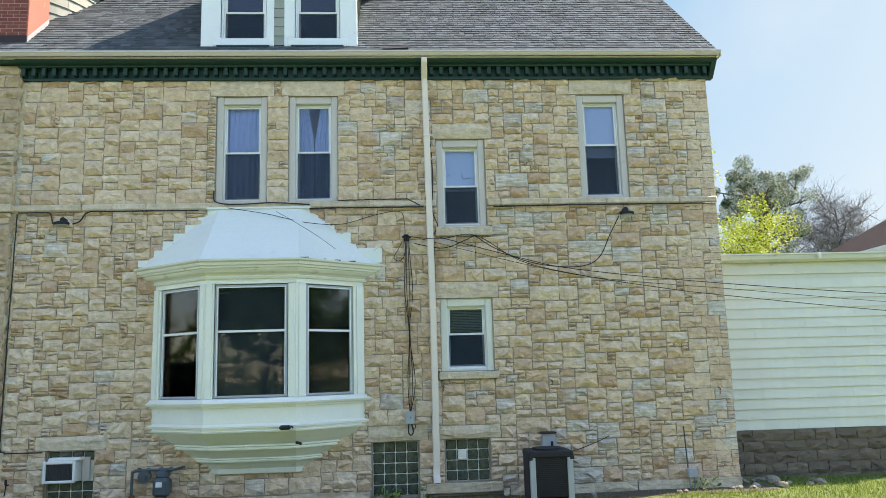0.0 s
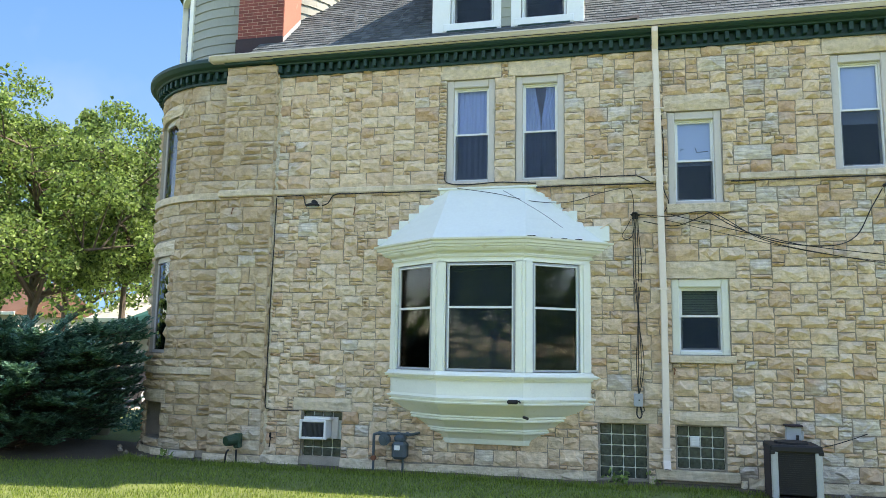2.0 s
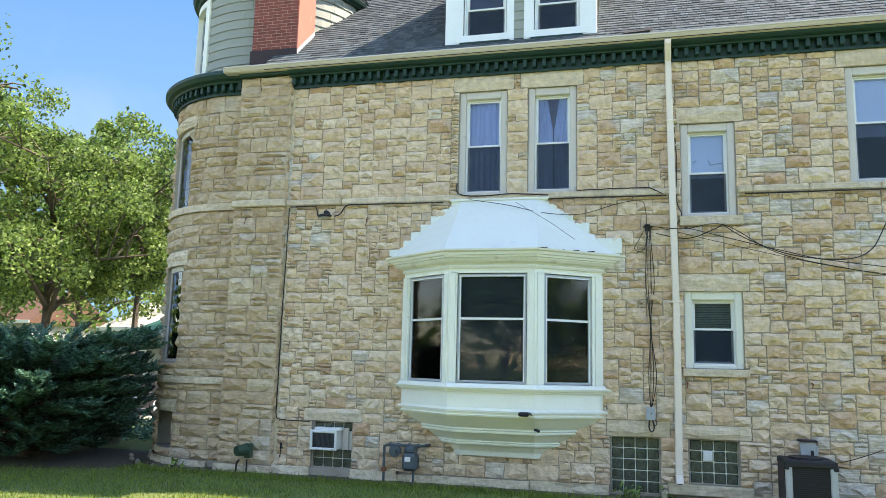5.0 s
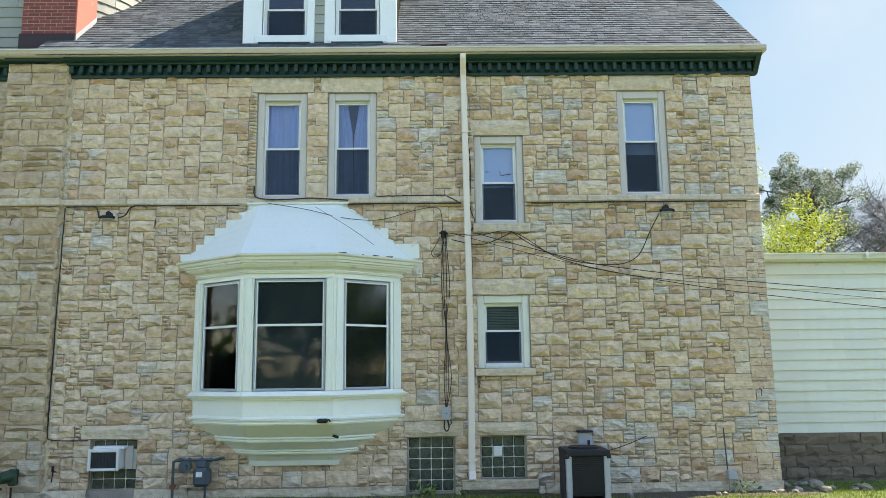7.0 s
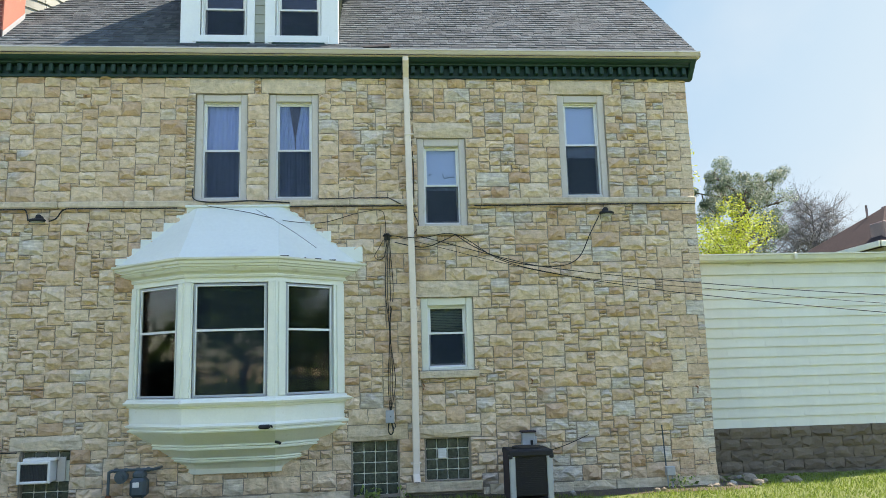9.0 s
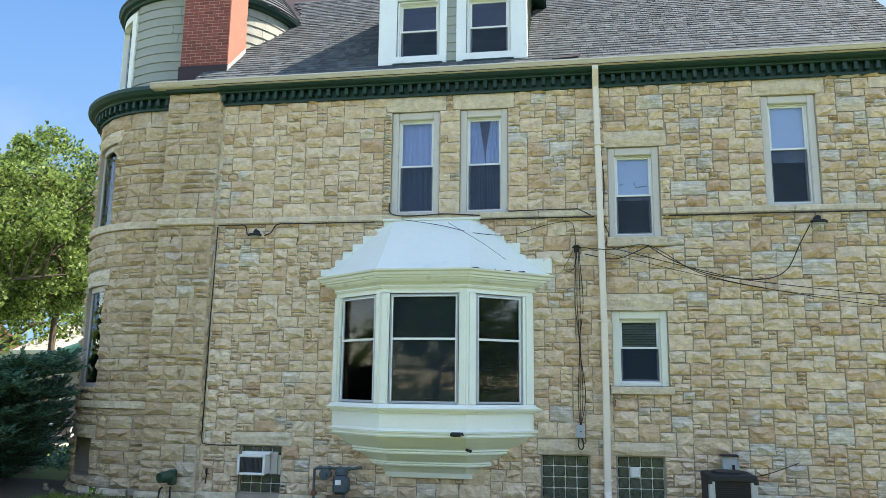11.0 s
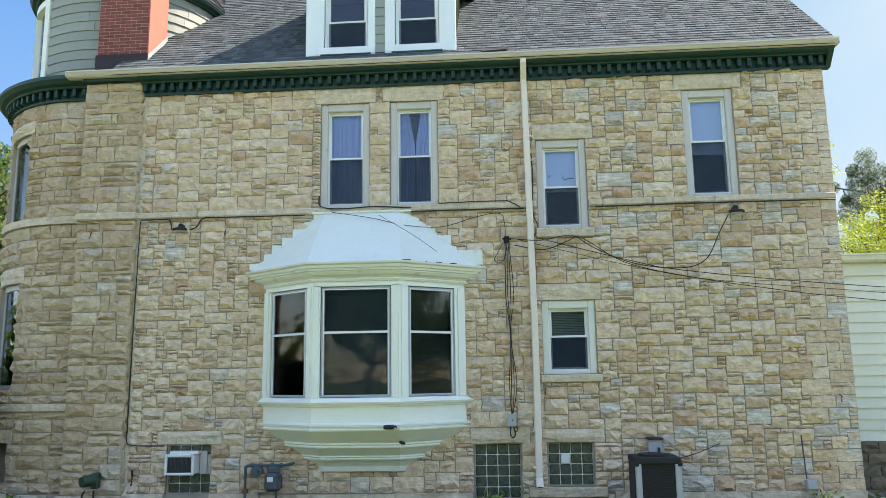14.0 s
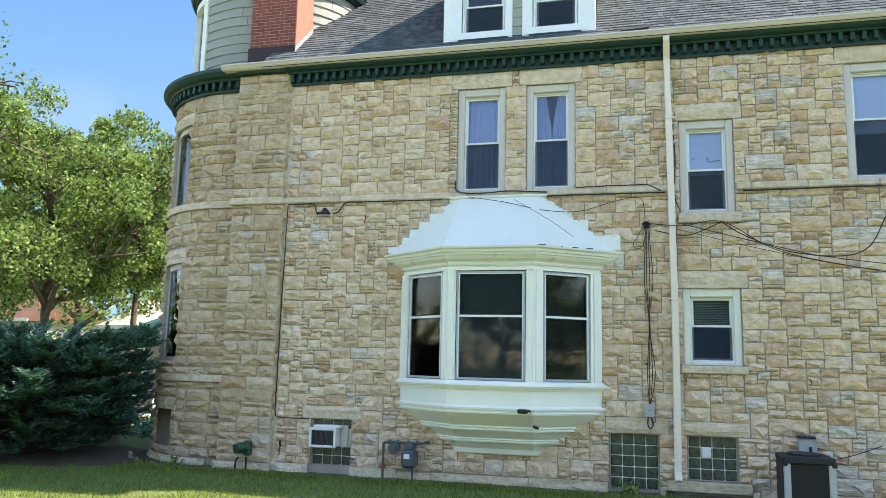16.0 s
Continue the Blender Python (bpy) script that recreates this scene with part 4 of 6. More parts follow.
def tab(shape, a, b, y, lift, wedge=0.013):
    """One shingle tab lying on the slope."""
    y1 = y + COURSE * 1.15
    z0, z1 = roof_z(y), roof_z(y1)
    n0 = lift + wedge
    shape.add([(a + 0.003, y - n0 * 0.67, z0 + n0 * 0.74), (b - 0.003, y - n0 * 0.67, z0 + n0 * 0.74), (b - 0.003, y1, z1 + 0.003), (a + 0.003, y1, z1 + 0.003),
               (a + 0.003, y, z0 - 0.01), (b - 0.003, y, z0 - 0.01)], [(0, 1, 2, 3), (4, 5, 1, 0), (4, 0, 3), (1, 5, 2)])


# ---- chimney ----
CX0, CX1, CY0, CY1 = -7.47, -6.49, -0.05, 0.72
chim = thing("chimney", (-6.98, 0.3, 7.66), "red brick chimney above the eaves with dark flashing", "chimney")
part("core", Shape().box(CX0 + 0.006, CX1 - 0.024, CY0 + 0.006, CY1 - 0.02, 7.72, 11.6), BRICK_JOINT, chim)
s = Shape().box(CX0 - 0.03, CX1 + 0.015, CY0 - 0.015, CY1, 7.78, 8.23, 0.01)
part("flashing", s, FLASHING, chim, "dark metal flashing")
s = Shape().add([(CX1 + 0.016, y, z) for y, z in ((CY0, 8.05), (CY0, 8.2), (CY1, 8.92), (CY1, 8.74))] + [(CX1 + 0.022, y, z) for y, z in ((CY0, 8.05), (CY0, 8.2), (CY1, 8.92), (CY1, 8.74))],
                [(0, 1, 2, 3), (7, 6, 5, 4), (0, 4, 5, 1), (1, 5, 6, 2), (2, 6, 7, 3), (3, 7, 4, 0)])
part("step_flashing", s, GREY_METAL, chim, "grey sloping side flashing")
part("parged_side", Shape().box(CX1 - 0.022, CX1 + 0.013, CY0 + 0.012, CY1, 8.1, 11.6, 0.006), PARGE, chim, "salmon rendered side")
part("cap", Shape().box(CX0 - 0.08, CX1 + 0.08, CY0 - 0.08, CY1 + 0.08, 11.6, 11.75, 0.02), DRESSED, chim)
BRICK_MESH = {}


def brick_mesh(length):
    key = round(length, 3)
    if key not in BRICK_MESH:
        h = length / 2 - 0.005
        BRICK_MESH[key] = mesh_of("brick", Shape().box(-h, h, -0.012, 0.03, -0.0285, 0.0285, 0.004), BRICK)
    return BRICK_MESH[key]


BRICKS = []
row, z = 0, 8.26
while z < 11.55:
    off = 0.105 * (row % 2)
    cuts = [CX0] + [CX0 + 0.21 - off + 0.21 * i for i in range(6)]
    cuts = [c for c in cuts if c < CX1 - 0.04] + [CX1]
    for a, b in zip(cuts[:-1], cuts[1:]):
        BRICKS.append((brick_mesh(b - a), ((a + b) / 2, CY0 + 0.012, z)))
    row, z = row + 1, z + 0.068

fl_ = thing("lifted_shingle", (0.05, -0.33, 7.85), "curled black shingle lifting from the roof edge", "shingle")
part("flap", Shape().add([(-0.20, -0.385, 7.80), (0.26, -0.385, 7.80), (0.30, -0.30, 7.87), (-0.10, -0.30, 7.87), (-0.20, -0.39, 7.815), (0.26, -0.40, 7.83), (0.30, -0.32, 7.92), (-0.10, -0.31, 7.885)], [(0, 1, 2, 3), (7, 6, 5, 4), (0, 4, 5, 1), (1, 5, 6, 2), (2, 6, 7, 3), (3, 7, 4, 0)]), BLACK, fl_)

# ---- tower cornice, upper turret ----
tcor = thing("tower_cornice", (TX, TY, 7.4), "curved dark green cornice with dentils round a tower", "cornice", kind="structure")
prof = [(TR - 0.1, 7.37), (TR + 0.07, 7.37), (TR + 0.07, 7.405), (TR + 0.045, 7.42), (TR + 0.045, 7.575), (TR + 0.17, 7.575), (TR + 0.19, 7.61), (TR + 0.27, 7.64), (TR + 0.33, 7.71), (TR + 0.33, 7.77), (TR + 0.28, 7.81), (TR - 0.4, 8.0), (TR - 0.4, 7.5)]
C0, C1 = radians(120), radians(285)
part("moulding", Shape().loft([[(TX + r * math.cos(C0 + (C1 - C0) * i / 48), TY + r * math.sin(C0 + (C1 - C0) * i / 48), z) for r, z in prof] for i in range(49)]), GREEN, tcor)
n_ = int((radians(278) - C0) * TR / 0.172)
for i in range(n_):
    a = C0 + (radians(278) - C0) * (i + 0.5) / n_
    ob = new("dentil", tooth)
    ob.parent = tcor
    ob.location = ((TR + 0.032) * math.cos(a), (TR + 0.032) * math.sin(a), 7.487 - 7.4)
    ob.rotation_euler = (0, 0, a + math.pi / 2)
UR = 1.92
tur = thing("turret", (TX, TY, 8.0), "round turret clad in sage grey shakes with a shingled cone roof", "turret", kind="structure")
s = Shape()
UW0, UW1 = radians(211), radians(240)
arc_slab(s, TX, TY, UR - 0.2, UR - 0.02, UW1, UW0 + 2 * math.pi, 7.7, 10.1)
arc_slab(s, TX, TY, UR - 0.2, UR - 0.02, UW0, UW1, 7.7, 8.12)
arc_slab(s, TX, TY, UR - 0.2, UR - 0.02, UW0, UW1, 9.75, 10.1)
part("wall", s, CLAD, tur)
row, z = 0, 7.95
rng_t = random.Random(9)
while z < 10.0:
    a = UW1 + radians(1) if 8.0 < z < 9.75 else radians(150)
    while a < radians(365):
        w = rng_t.uniform(0.1, 0.26) if a > radians(290) else rng_t.uniform(0.5, 1.1)
        b = min(a + w, radians(365))
        rings = []
        st = max(1, int((b - a) / radians(5)))
        for i in range(st + 1):
            t = a + 0.002 + (b - a - 0.004) * i / st
            rings.append([(TX + r * math.cos(t), TY + r * math.sin(t), zz) for r, zz in ((UR - 0.02, z), (UR + 0.026, z), (UR + 0.004, z + 0.21), (UR - 0.02, z + 0.21))])
        part("shake", Shape().loft(rings), CLAD, tur)
        a = b
    row, z = row + 1, z + 0.20
win = thing("window_11", (TX, TY, 8.12), "white-cased turret window", "window", kind="structure")
s = Shape()
for a0, a1, z0, z1 in ((UW0 - 0.03, UW0 + 0.05, 8.1, 9.8), (UW1 - 0.075, UW1 + 0.01, 8.06, 9.8), (UW0, UW1, 9.68, 9.82), (UW0, UW1, 8.06, 8.16)):
    arc_slab(s, TX, TY, UR - 0.1, UR + 0.05, a0, a1, z0, z1)
arc_slab(s, TX, TY, UR - 0.10, UR - 0.06, UW0 + 0.05, UW1 - 0.07, 8.74, 8.78)
part("window_frame", s, WHITE, win)
s = Shape()
arc_slab(s, TX, TY, UR - 0.06, UR - 0.055, UW0, UW1, 8.12, 9.75)
part("pane", s, GLASS, win).visible_shadow = False
prof = [(UR - 0.05, 9.93), (UR + 0.06, 9.93), (UR + 0.08, 9.97), (UR + 0.15, 9.99), (UR + 0.18, 10.05), (UR + 0.16, 10.10), (UR - 0.2, 10.10)]
part("eave", Shape().loft([[(TX + r * math.cos(2 * math.pi * i / 64), TY + r * math.sin(2 * math.pi * i / 64), z) for r, z in prof] for i in range(65)], cap=False), GREEN, tur, "dark green eave moulding")
z, r = 10.08, UR + 0.20
k = 0
while r > 0.15:
    s = Shape()
    r2, z2 = r - 0.075, z + 0.105
    s.loft([[(TX + q * math.cos(2 * math.pi * i / 48), TY + q * math.sin(2 * math.pi * i / 48), zz) for i in range(48)] for q, zz in ((r - 0.02, z - 0.01), (r, z + 0.012), (r2 - 0.02, z2 + 0.004))], cap=False)
    part("shingle_course", s, SHINGLE, tur)
    r, z = r2, z2

# ---- dormer ----
dx0, dx1, dy = DORM
dor = thing("dormer", ((dx0 + dx1) / 2, dy, 7.98), "white-trimmed roof dormer with two double-hung windows", "dormer", kind="structure")
DW = ((-3.065, -2.255), (-1.755, -0.945))
DZ0, DZ1, DTOP = 8.09, 9.21, 10.35
s = Shape()
pierced(s, dx0, dx1, 7.85, DTOP, dy, dy + 0.12, [(a, b, DZ0, DZ1) for a, b in DW])
part("front_wall", s, CLAD, dor, "sage grey front wall")
for a, b in ((dx0 - 0.03, DW[0][0] - 0.0), (DW[0][1], DW[0][1] + 0.135), (DW[1][0] - 0.185, DW[1][0]), (DW[1][1], dx1 + 0.03)):
    part("trim_board", Shape().box(a, b, dy - 0.035, dy + 0.02, 7.93, DTOP - 0.1, 0.008), DORMER_WHITE, dor, "white upright trim board")
for a, b in DW:
    part("apron", Shape().box(a - 0.13, b + 0.13, dy - 0.045, dy + 0.02, 7.95, DZ0, 0.01), DORMER_WHITE, dor)
    part("drip", Shape().box(a - 0.06, b + 0.06, dy - 0.06, dy + 0.02, 7.92, 7.955, 0.006), GREEN, dor)
    part("head", Shape().box(a, b, dy - 0.035, dy + 0.02, DZ1, DTOP - 0.1, 0.008), DORMER_WHITE, dor)
for i in range(14):
    z = 7.97 + i * 0.175
    part("shake", Shape().add([(DW[0][1] + 0.135, dy - 0.02, z), (DW[1][0] - 0.185, dy - 0.02, z), (DW[1][0] - 0.185, dy - 0.004, z + 0.18), (DW[0][1] + 0.135, dy - 0.004, z + 0.18), (DW[0][1] + 0.135, dy + 0.01, z), (DW[1][0] - 0.185, dy + 0.01, z)], [(0, 1, 2, 3), (4, 5, 1, 0), (0, 3, 4), (1, 5, 2)]), CLAD, dor)
y_back = lambda z: EAVE_Y + (z - EAVE_Z - 0.1) / SLOPE
for x, sgn in ((dx0, -1), (dx1, 1)):
    s = Shape().loft([[(xx, dy + 0.02, 7.9), (xx, dy + 0.02, DTOP), (xx, y_back(DTOP), DTOP)] for xx in (x, x - sgn * 0.1)])
    part("cheek", s, CLAD, dor, "sage grey shake cheek")
    for i in range(13):
        z = 8.02 + i * 0.175
        yb = y_back(z)
        if yb > dy + 0.1:
            part("shake", Shape().add([(x, dy + 0.02, z), (x + sgn * 0.022, dy + 0.02, z), (x + sgn * 0.004, dy + 0.02, z + 0.18), (x, yb, z), (x + sgn * 0.022, yb, z), (x + sgn * 0.004, yb + 0.19, z + 0.18)], [(0, 1, 2), (3, 5, 4), (1, 4, 5, 2), (0, 3, 4, 1)]), CLAD, dor)
    part("corner_board", Shape().box(x - 0.005 if sgn > 0 else x - 0.03, x + 0.03 if sgn > 0 else x + 0.005, dy - 0.03, dy + 0.09, 7.9, DTOP - 0.1, 0.006), DORMER_WHITE, dor)
    xx = x + sgn * 0.3
    s = Shape().loft([[(x, yy, DTOP - 0.02), (xx, yy, DTOP - 0.14), (xx, yy, DTOP - 0.3), (x, yy, DTOP - 0.22)] for yy in (dy - 0.3, y_back(DTOP) + 0.3)])
    part("eave", s, GREEN, dor, "dark green dormer eave")
apex = DTOP + 1.15
xm = (dx0 + dx1) / 2
for sgn, x in ((-1, dx0), (1, dx1)):
    s = Shape().loft([[(x + sgn * 0.33, yy, DTOP - 0.15), (xm, yy, apex), (xm, yy, apex - 0.1), (x + sgn * 0.33, yy, DTOP - 0.25)] for yy in (dy - 0.33, y_back(apex) + 0.2)])
    part("roof_slope", s, SHINGLE, dor)
part("gable_wall", Shape().loft([[(dx0, yy, DTOP), (dx1, yy, DTOP), (xm, yy, apex - 0.12)] for yy in (dy, dy + 0.1)]), CLAD, dor)
for n_, (a, b) in enumerate(DW):
    sash_window(f"window_{n_ + 12}", a + 0.005, b - 0.005, DZ0, DZ1, dy + 0.005, "white double-hung dormer window", 0.5, 0.03, DORMER_WHITE)

# ---- bay window ----
def bay_ring(d, z, over=0.0):
    """Plan of the bay d metres deep at height z, grown by over."""
    d *= 0.804
    a = 0.62 + 0.125 * d
    a, d = a + over * 0.34, d + over
    b = a + 1.34 * d + 0.03
    return [(BAYX - b, 0.03, z), (BAYX - a, -d, z), (BAYX + a, -d, z), (BAYX + b, 0.03, z)]


bay = thing("bay_window", (BAYX, -0.5, 0.6), "white painted three-sided bay window with a moulded base", "bay window", kind="structure")
levels = [("bottom_cove", [(0.06, 0.60, 0), (0.07, 0.57, 0.02), (0.10, 0.58, 0.02), (0.15, 0.66, 0), (0.25, 0.745, 0), (0.33, 0.775, 0)]),
          ("lower_bead", [(0.33, 0.775, 0.005), (0.34, 0.78, 0.025), (0.345, 0.80, 0.03), (0.35, 0.815, 0.01), (0.36, 0.83, 0.03), (0.37, 0.85, 0.01)]),
          ("middle_cove", [(0.37, 0.85, 0), (0.45, 0.895, 0), (0.55, 0.96, 0), (0.60, 0.985, 0)]),
          ("middle_bead", [(0.60, 0.985, 0.005), (0.605, 0.99, 0.03), (0.61, 1.01, 0.03), (0.615, 1.03, 0.01), (0.625, 1.045, 0.035), (0.635, 1.07, 0.01)]),
          ("upper_cove", [(0.635, 1.07, 0), (0.74, 1.12, 0), (0.86, 1.20, 0), (0.95, 1.27, 0)]),
          ("apron_mould", [(0.95, 1.27, 0.005), (0.955, 1.275, 0.035), (0.96, 1.30, 0.04), (0.965, 1.31, 0.02), (0.965, 1.335, 0.02), (0.97, 1.345, 0.05), (0.97, 1.375, 0.055), (0.97, 1.39, 0.02), (0.97, 1.41, 0.0)]),
          ("apron", [(0.97, 1.41, 0.0), (0.97, 1.655, 0.0)]),
          ("sill", [(0.97, 1.655, 0.0), (0.97, 1.66, 0.03), (0.97, 1.69, 0.035), (0.97, 1.697, 0.075), (0.97, 1.735, 0.095), (0.97, 1.762, 0.075), (0.97, 1.775, 0.06), (0.97, 1.80, 0.045), (0.97, 1.805, -0.02)])]
for nm, lv in levels:
    s = Shape().loft([bay_ring(d, z, o) for d, z, o in lv])
    part(nm, s, WHITE, bay)
crown = [(3.70, 0.0), (3.70, 0.03), (3.735, 0.04), (3.75, 0.03), (3.775, 0.05), (3.80, 0.10), (3.84, 0.13), (3.86, 0.13), (3.865, 0.16), (3.90, 0.165), (3.905, 0.19), (3.95, 0.20), (3.97, 0.235), (4.0, 0.24), (4.005, 0.0)]
part("crown_moulding", Shape().loft([bay_ring(0.97, z, o) for z, o in crown]), CREAM, bay, "cream stepped crown moulding")
part("head_board", Shape().loft([bay_ring(0.97, 3.62, 0.0), bay_ring(0.97, 3.71, 0.0)]), WHITE, bay)
# corner posts with moulded edges
ring = bay_ring(0.97, 0)
pts = [Vector(p) for p in ring]


def bay_wall_piece(p, q, f0, f1, z0, z1, out0, out1):
    """A slab on one face of the bay, from fraction metres f0 to f1 along it."""
    d = (q - p).normalized()
    nrm = Vector((d.y, -d.x, 0))
    a, b = p + d * f0, p + d * f1
    sh = Shape()
    sh.loft([[tuple(v + nrm * o + Vector((0, 0, z))) for v, o in ((a, out0), (b, out0), (b, out1), (a, out1))] for z in (z0, z1)])
    return sh


faces3 = [(pts[0], pts[1], 0.20, 0.16), (pts[1], pts[2], 0.13, 0.13), (pts[2], pts[3], 0.175, 0.25)]
for p, q, e0, e1 in faces3:
    L = (q - p).length
    for f0, f1 in ((0.0, e0), (L - e1, L)):
        part("post", bay_wall_piece(p, q, f0, f1, 1.785, 3.63, -0.10, 0.0), WHITE, bay, "white square window post")
        m = (f0 + f1) / 2
        part("post_bead", bay_wall_piece(p, q, m - (f1 - f0) * 0.28, m + (f1 - f0) * 0.28, 1.81, 3.62, -0.01, 0.028), WHITE, bay)
n_ = 14
for p, q, e0, e1 in faces3:
    L = (q - p).length
    a, b = e0 + 0.014, L - e1 - 0.014
    win = thing(f"window_{n_}", tuple((p + q) / 2 + Vector((0, 0, 1.8))), "double-hung bay window sash with an aluminium storm frame", "window", kind="structure")
    n_ += 1
    z0, z1, zm = 1.815, 3.605, 2.86
    for f0, f1, c, d, nm in ((a, a + 0.03, z0, z1, "storm_stile"), (b - 0.03, b, z0, z1, "storm_stile"), (a + 0.03, b - 0.03, z1 - 0.03, z1, "storm_rail"), (a + 0.03, b - 0.03, z0, z0 + 0.035, "storm_rail"), (a + 0.03, b - 0.03, zm - 0.018, zm + 0.018, "meeting_rail")):
        part(nm, bay_wall_piece(p, q, f0, f1, c, d, -0.06, -0.02), GREY_METAL if nm != "meeting_rail" else SASH, win, "aluminium storm frame")
    for f0, f1, c, d in ((a + 0.03, a + 0.045, z0 + 0.035, z1 - 0.03), (b - 0.045, b - 0.03, z0 + 0.035, z1 - 0.03), (a + 0.045, b - 0.045, z1 - 0.045, z1 - 0.03)):
        part("bead", bay_wall_piece(p, q, f0, f1, c, d, -0.055, -0.012), SASH, win)
    for c, d in ((z0 + 0.035, zm - 0.018), (zm + 0.018, z1 - 0.045)):
        part("pane", bay_wall_piece(p, q, a + 0.045, b - 0.045, c, d, -0.045, -0.041), BAY_GLASS, win).visible_shadow = False
    part("insect_screen", bay_wall_piece(p, q, a + 0.046, b - 0.046, z0 + 0.036, z1 - 0.046, -0.053, -0.051), BAY_SCREEN, win, "fine grey insect screen").visible_shadow = False
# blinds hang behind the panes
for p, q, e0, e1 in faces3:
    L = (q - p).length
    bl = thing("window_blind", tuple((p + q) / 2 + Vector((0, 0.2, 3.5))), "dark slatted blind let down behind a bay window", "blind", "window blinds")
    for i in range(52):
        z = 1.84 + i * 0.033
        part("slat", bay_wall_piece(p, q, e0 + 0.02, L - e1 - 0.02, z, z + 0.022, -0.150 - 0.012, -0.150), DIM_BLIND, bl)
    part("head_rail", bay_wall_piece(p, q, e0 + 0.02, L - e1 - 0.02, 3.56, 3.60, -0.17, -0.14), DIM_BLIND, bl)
p, q, e0, e1 = faces3[1]
L = (q - p).length
for fx in (0.13, 0.31, 0.70, 0.895):
    u = e0 + 0.045 + fx * (L - e0 - e1 - 0.09)
    st = thing("bead_string", tuple(p + Vector((u, 0.1, 3.55))), "string of small pale beads hanging behind a bay pane", "bead string", "bead strings")
    part("thread", Shape().tube([(p.x + u, p.y + 0.105, 3.56), (p.x + u, p.y + 0.105, 2.1)], 0.0015, 4), RUBBER, st)
    for z in (3.24, 3.11, 2.77, 2.63, 2.30, 2.17):
        part("bead", Shape().box(p.x + u - 0.011, p.x + u + 0.011, p.y + 0.09, p.y + 0.112, z - 0.013, z + 0.013, 0.005), BONE, st)
# room shell behind the bay, coloured near black in place of indoor shade
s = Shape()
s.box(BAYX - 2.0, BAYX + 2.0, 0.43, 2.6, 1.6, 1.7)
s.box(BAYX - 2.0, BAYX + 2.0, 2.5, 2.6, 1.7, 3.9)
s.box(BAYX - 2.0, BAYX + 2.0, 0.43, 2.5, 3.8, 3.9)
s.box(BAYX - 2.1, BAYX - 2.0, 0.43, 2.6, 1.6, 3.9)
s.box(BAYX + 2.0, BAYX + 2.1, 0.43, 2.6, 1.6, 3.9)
solid("wall_bay_room", s, DARK_ROOM, "room behind the bay, coloured near black as if unlit", "wall", "structure")

# bay roof: a white coated hip against the wall
br = thing("bay_roof", (BAYX, -0.5, 4.0), "white coated hip roof over a bay window", "roof", kind="structure")
low = bay_ring(0.97, 4.004, 0.20)
curve = []
for k in range(7):
    t = k / 6
    zz = 4.004 + 1.03 * t
    sag = 0.03 * math.sin(math.pi * t)
    top = [(-3.20, 0.02), (-3.06, -0.05), (-1.70, -0.05), (-1.52, 0.02)]
    curve.append([(l_[0] + (tp[0] - l_[0]) * (t + sag * (1 if i in (1, 2) else 0.4)), l_[1] + (tp[1] - l_[1]) * (t + sag), zz) for i, (l_, tp) in enumerate(zip(low, top))])
part("membrane", Shape().loft(curve), MEMBRANE, br)
part("ridge_flashing", Shape().box(-3.27, -1.49, -0.10, 0.04, 5.005, 5.045, 0.008), MEMBRANE, br)
# stepped flashing up the wall on both sides
for sgn, steps in ((-1, [(-3.25, 5.03), (-3.42, 4.88), (-3.63, 4.75), (-3.82, 4.60), (-4.0, 4.46), (-4.14, 4.31), (-4.40, 4.14)]), (1, [(-1.54, 5.03), (-1.36, 4.92), (-1.08, 4.75), (-0.80, 4.57), (-0.26, 4.29)])):
    for i, (x, z) in enumerate(steps):
        x_in = BAYX + sgn * 0.3
        z_low = steps[i + 1][1] - 0.005 if i + 1 < len(steps) else 4.05
        if z - z_low < 0.02:
            z_low = 4.06
            x_in = steps[i - 1][0]
        part("step_flashing", Shape().box(min(x, x_in), max(x, x_in), -0.052 - 0.001 * i, 0.035, z_low - 0.02, z, 0.004), MEMBRANE, br, "white stepped wall flashing")
rng = random.Random(41)
for i in range(9):
    x = BAYX + rng.uniform(-1.1, 1.7)
    f = abs(x - BAYX)
    part("tar_patch", Shape().box(x, x + rng.uniform(0.08, 0.28), -0.965 + max(0, f - 0.75) * 0.79, -0.92 + max(0, f - 0.75) * 0.79, 4.006, 4.014 + rng.uniform(0, 0.008), 0.003), RUBBER, br, "black tar smear")
fl = thing("flood_lamp", (-1.72, -0.87, 1.33), "small black weathered lamp on the bay apron", "lamp")
part("head", Shape().box(-1.87, -1.70, -0.95, -0.82, 1.31, 1.375, 0.02), BLACK, fl)
part("bracket", Shape().tube([(-1.72, -0.81, 1.34), (-1.68, -0.89, 1.36), (-1.66, -0.91, 1.33)], 0.012, 6), BLACK, fl)
pl = thing("cable_plug", (-1.62, -0.58, 1.1), "black plug fixed under the bay", "plug")
part("body", Shape().tube([(-1.66, -0.60, 1.09), (-1.60, -0.60, 1.075), (-1.57, -0.59, 1.06)], 0.022, 8), BLACK, pl)

# ---- downspout ----
ds = thing("downspout", (0.58, -0.1, 0.4), "pale aluminium downspout with rounded elbows", "downspout")


def oblong_tube(shape, path, w, d):
    rings = []
    for x, y, z in path:
        rings.append([(x - w, y - d + 0.012, z), (x - w + 0.012, y - d, z), (x + w - 0.012, y - d, z), (x + w, y - d + 0.012, z), (x + w, y + d, z), (x - w, y + d, z)])
    shape.loft(rings)


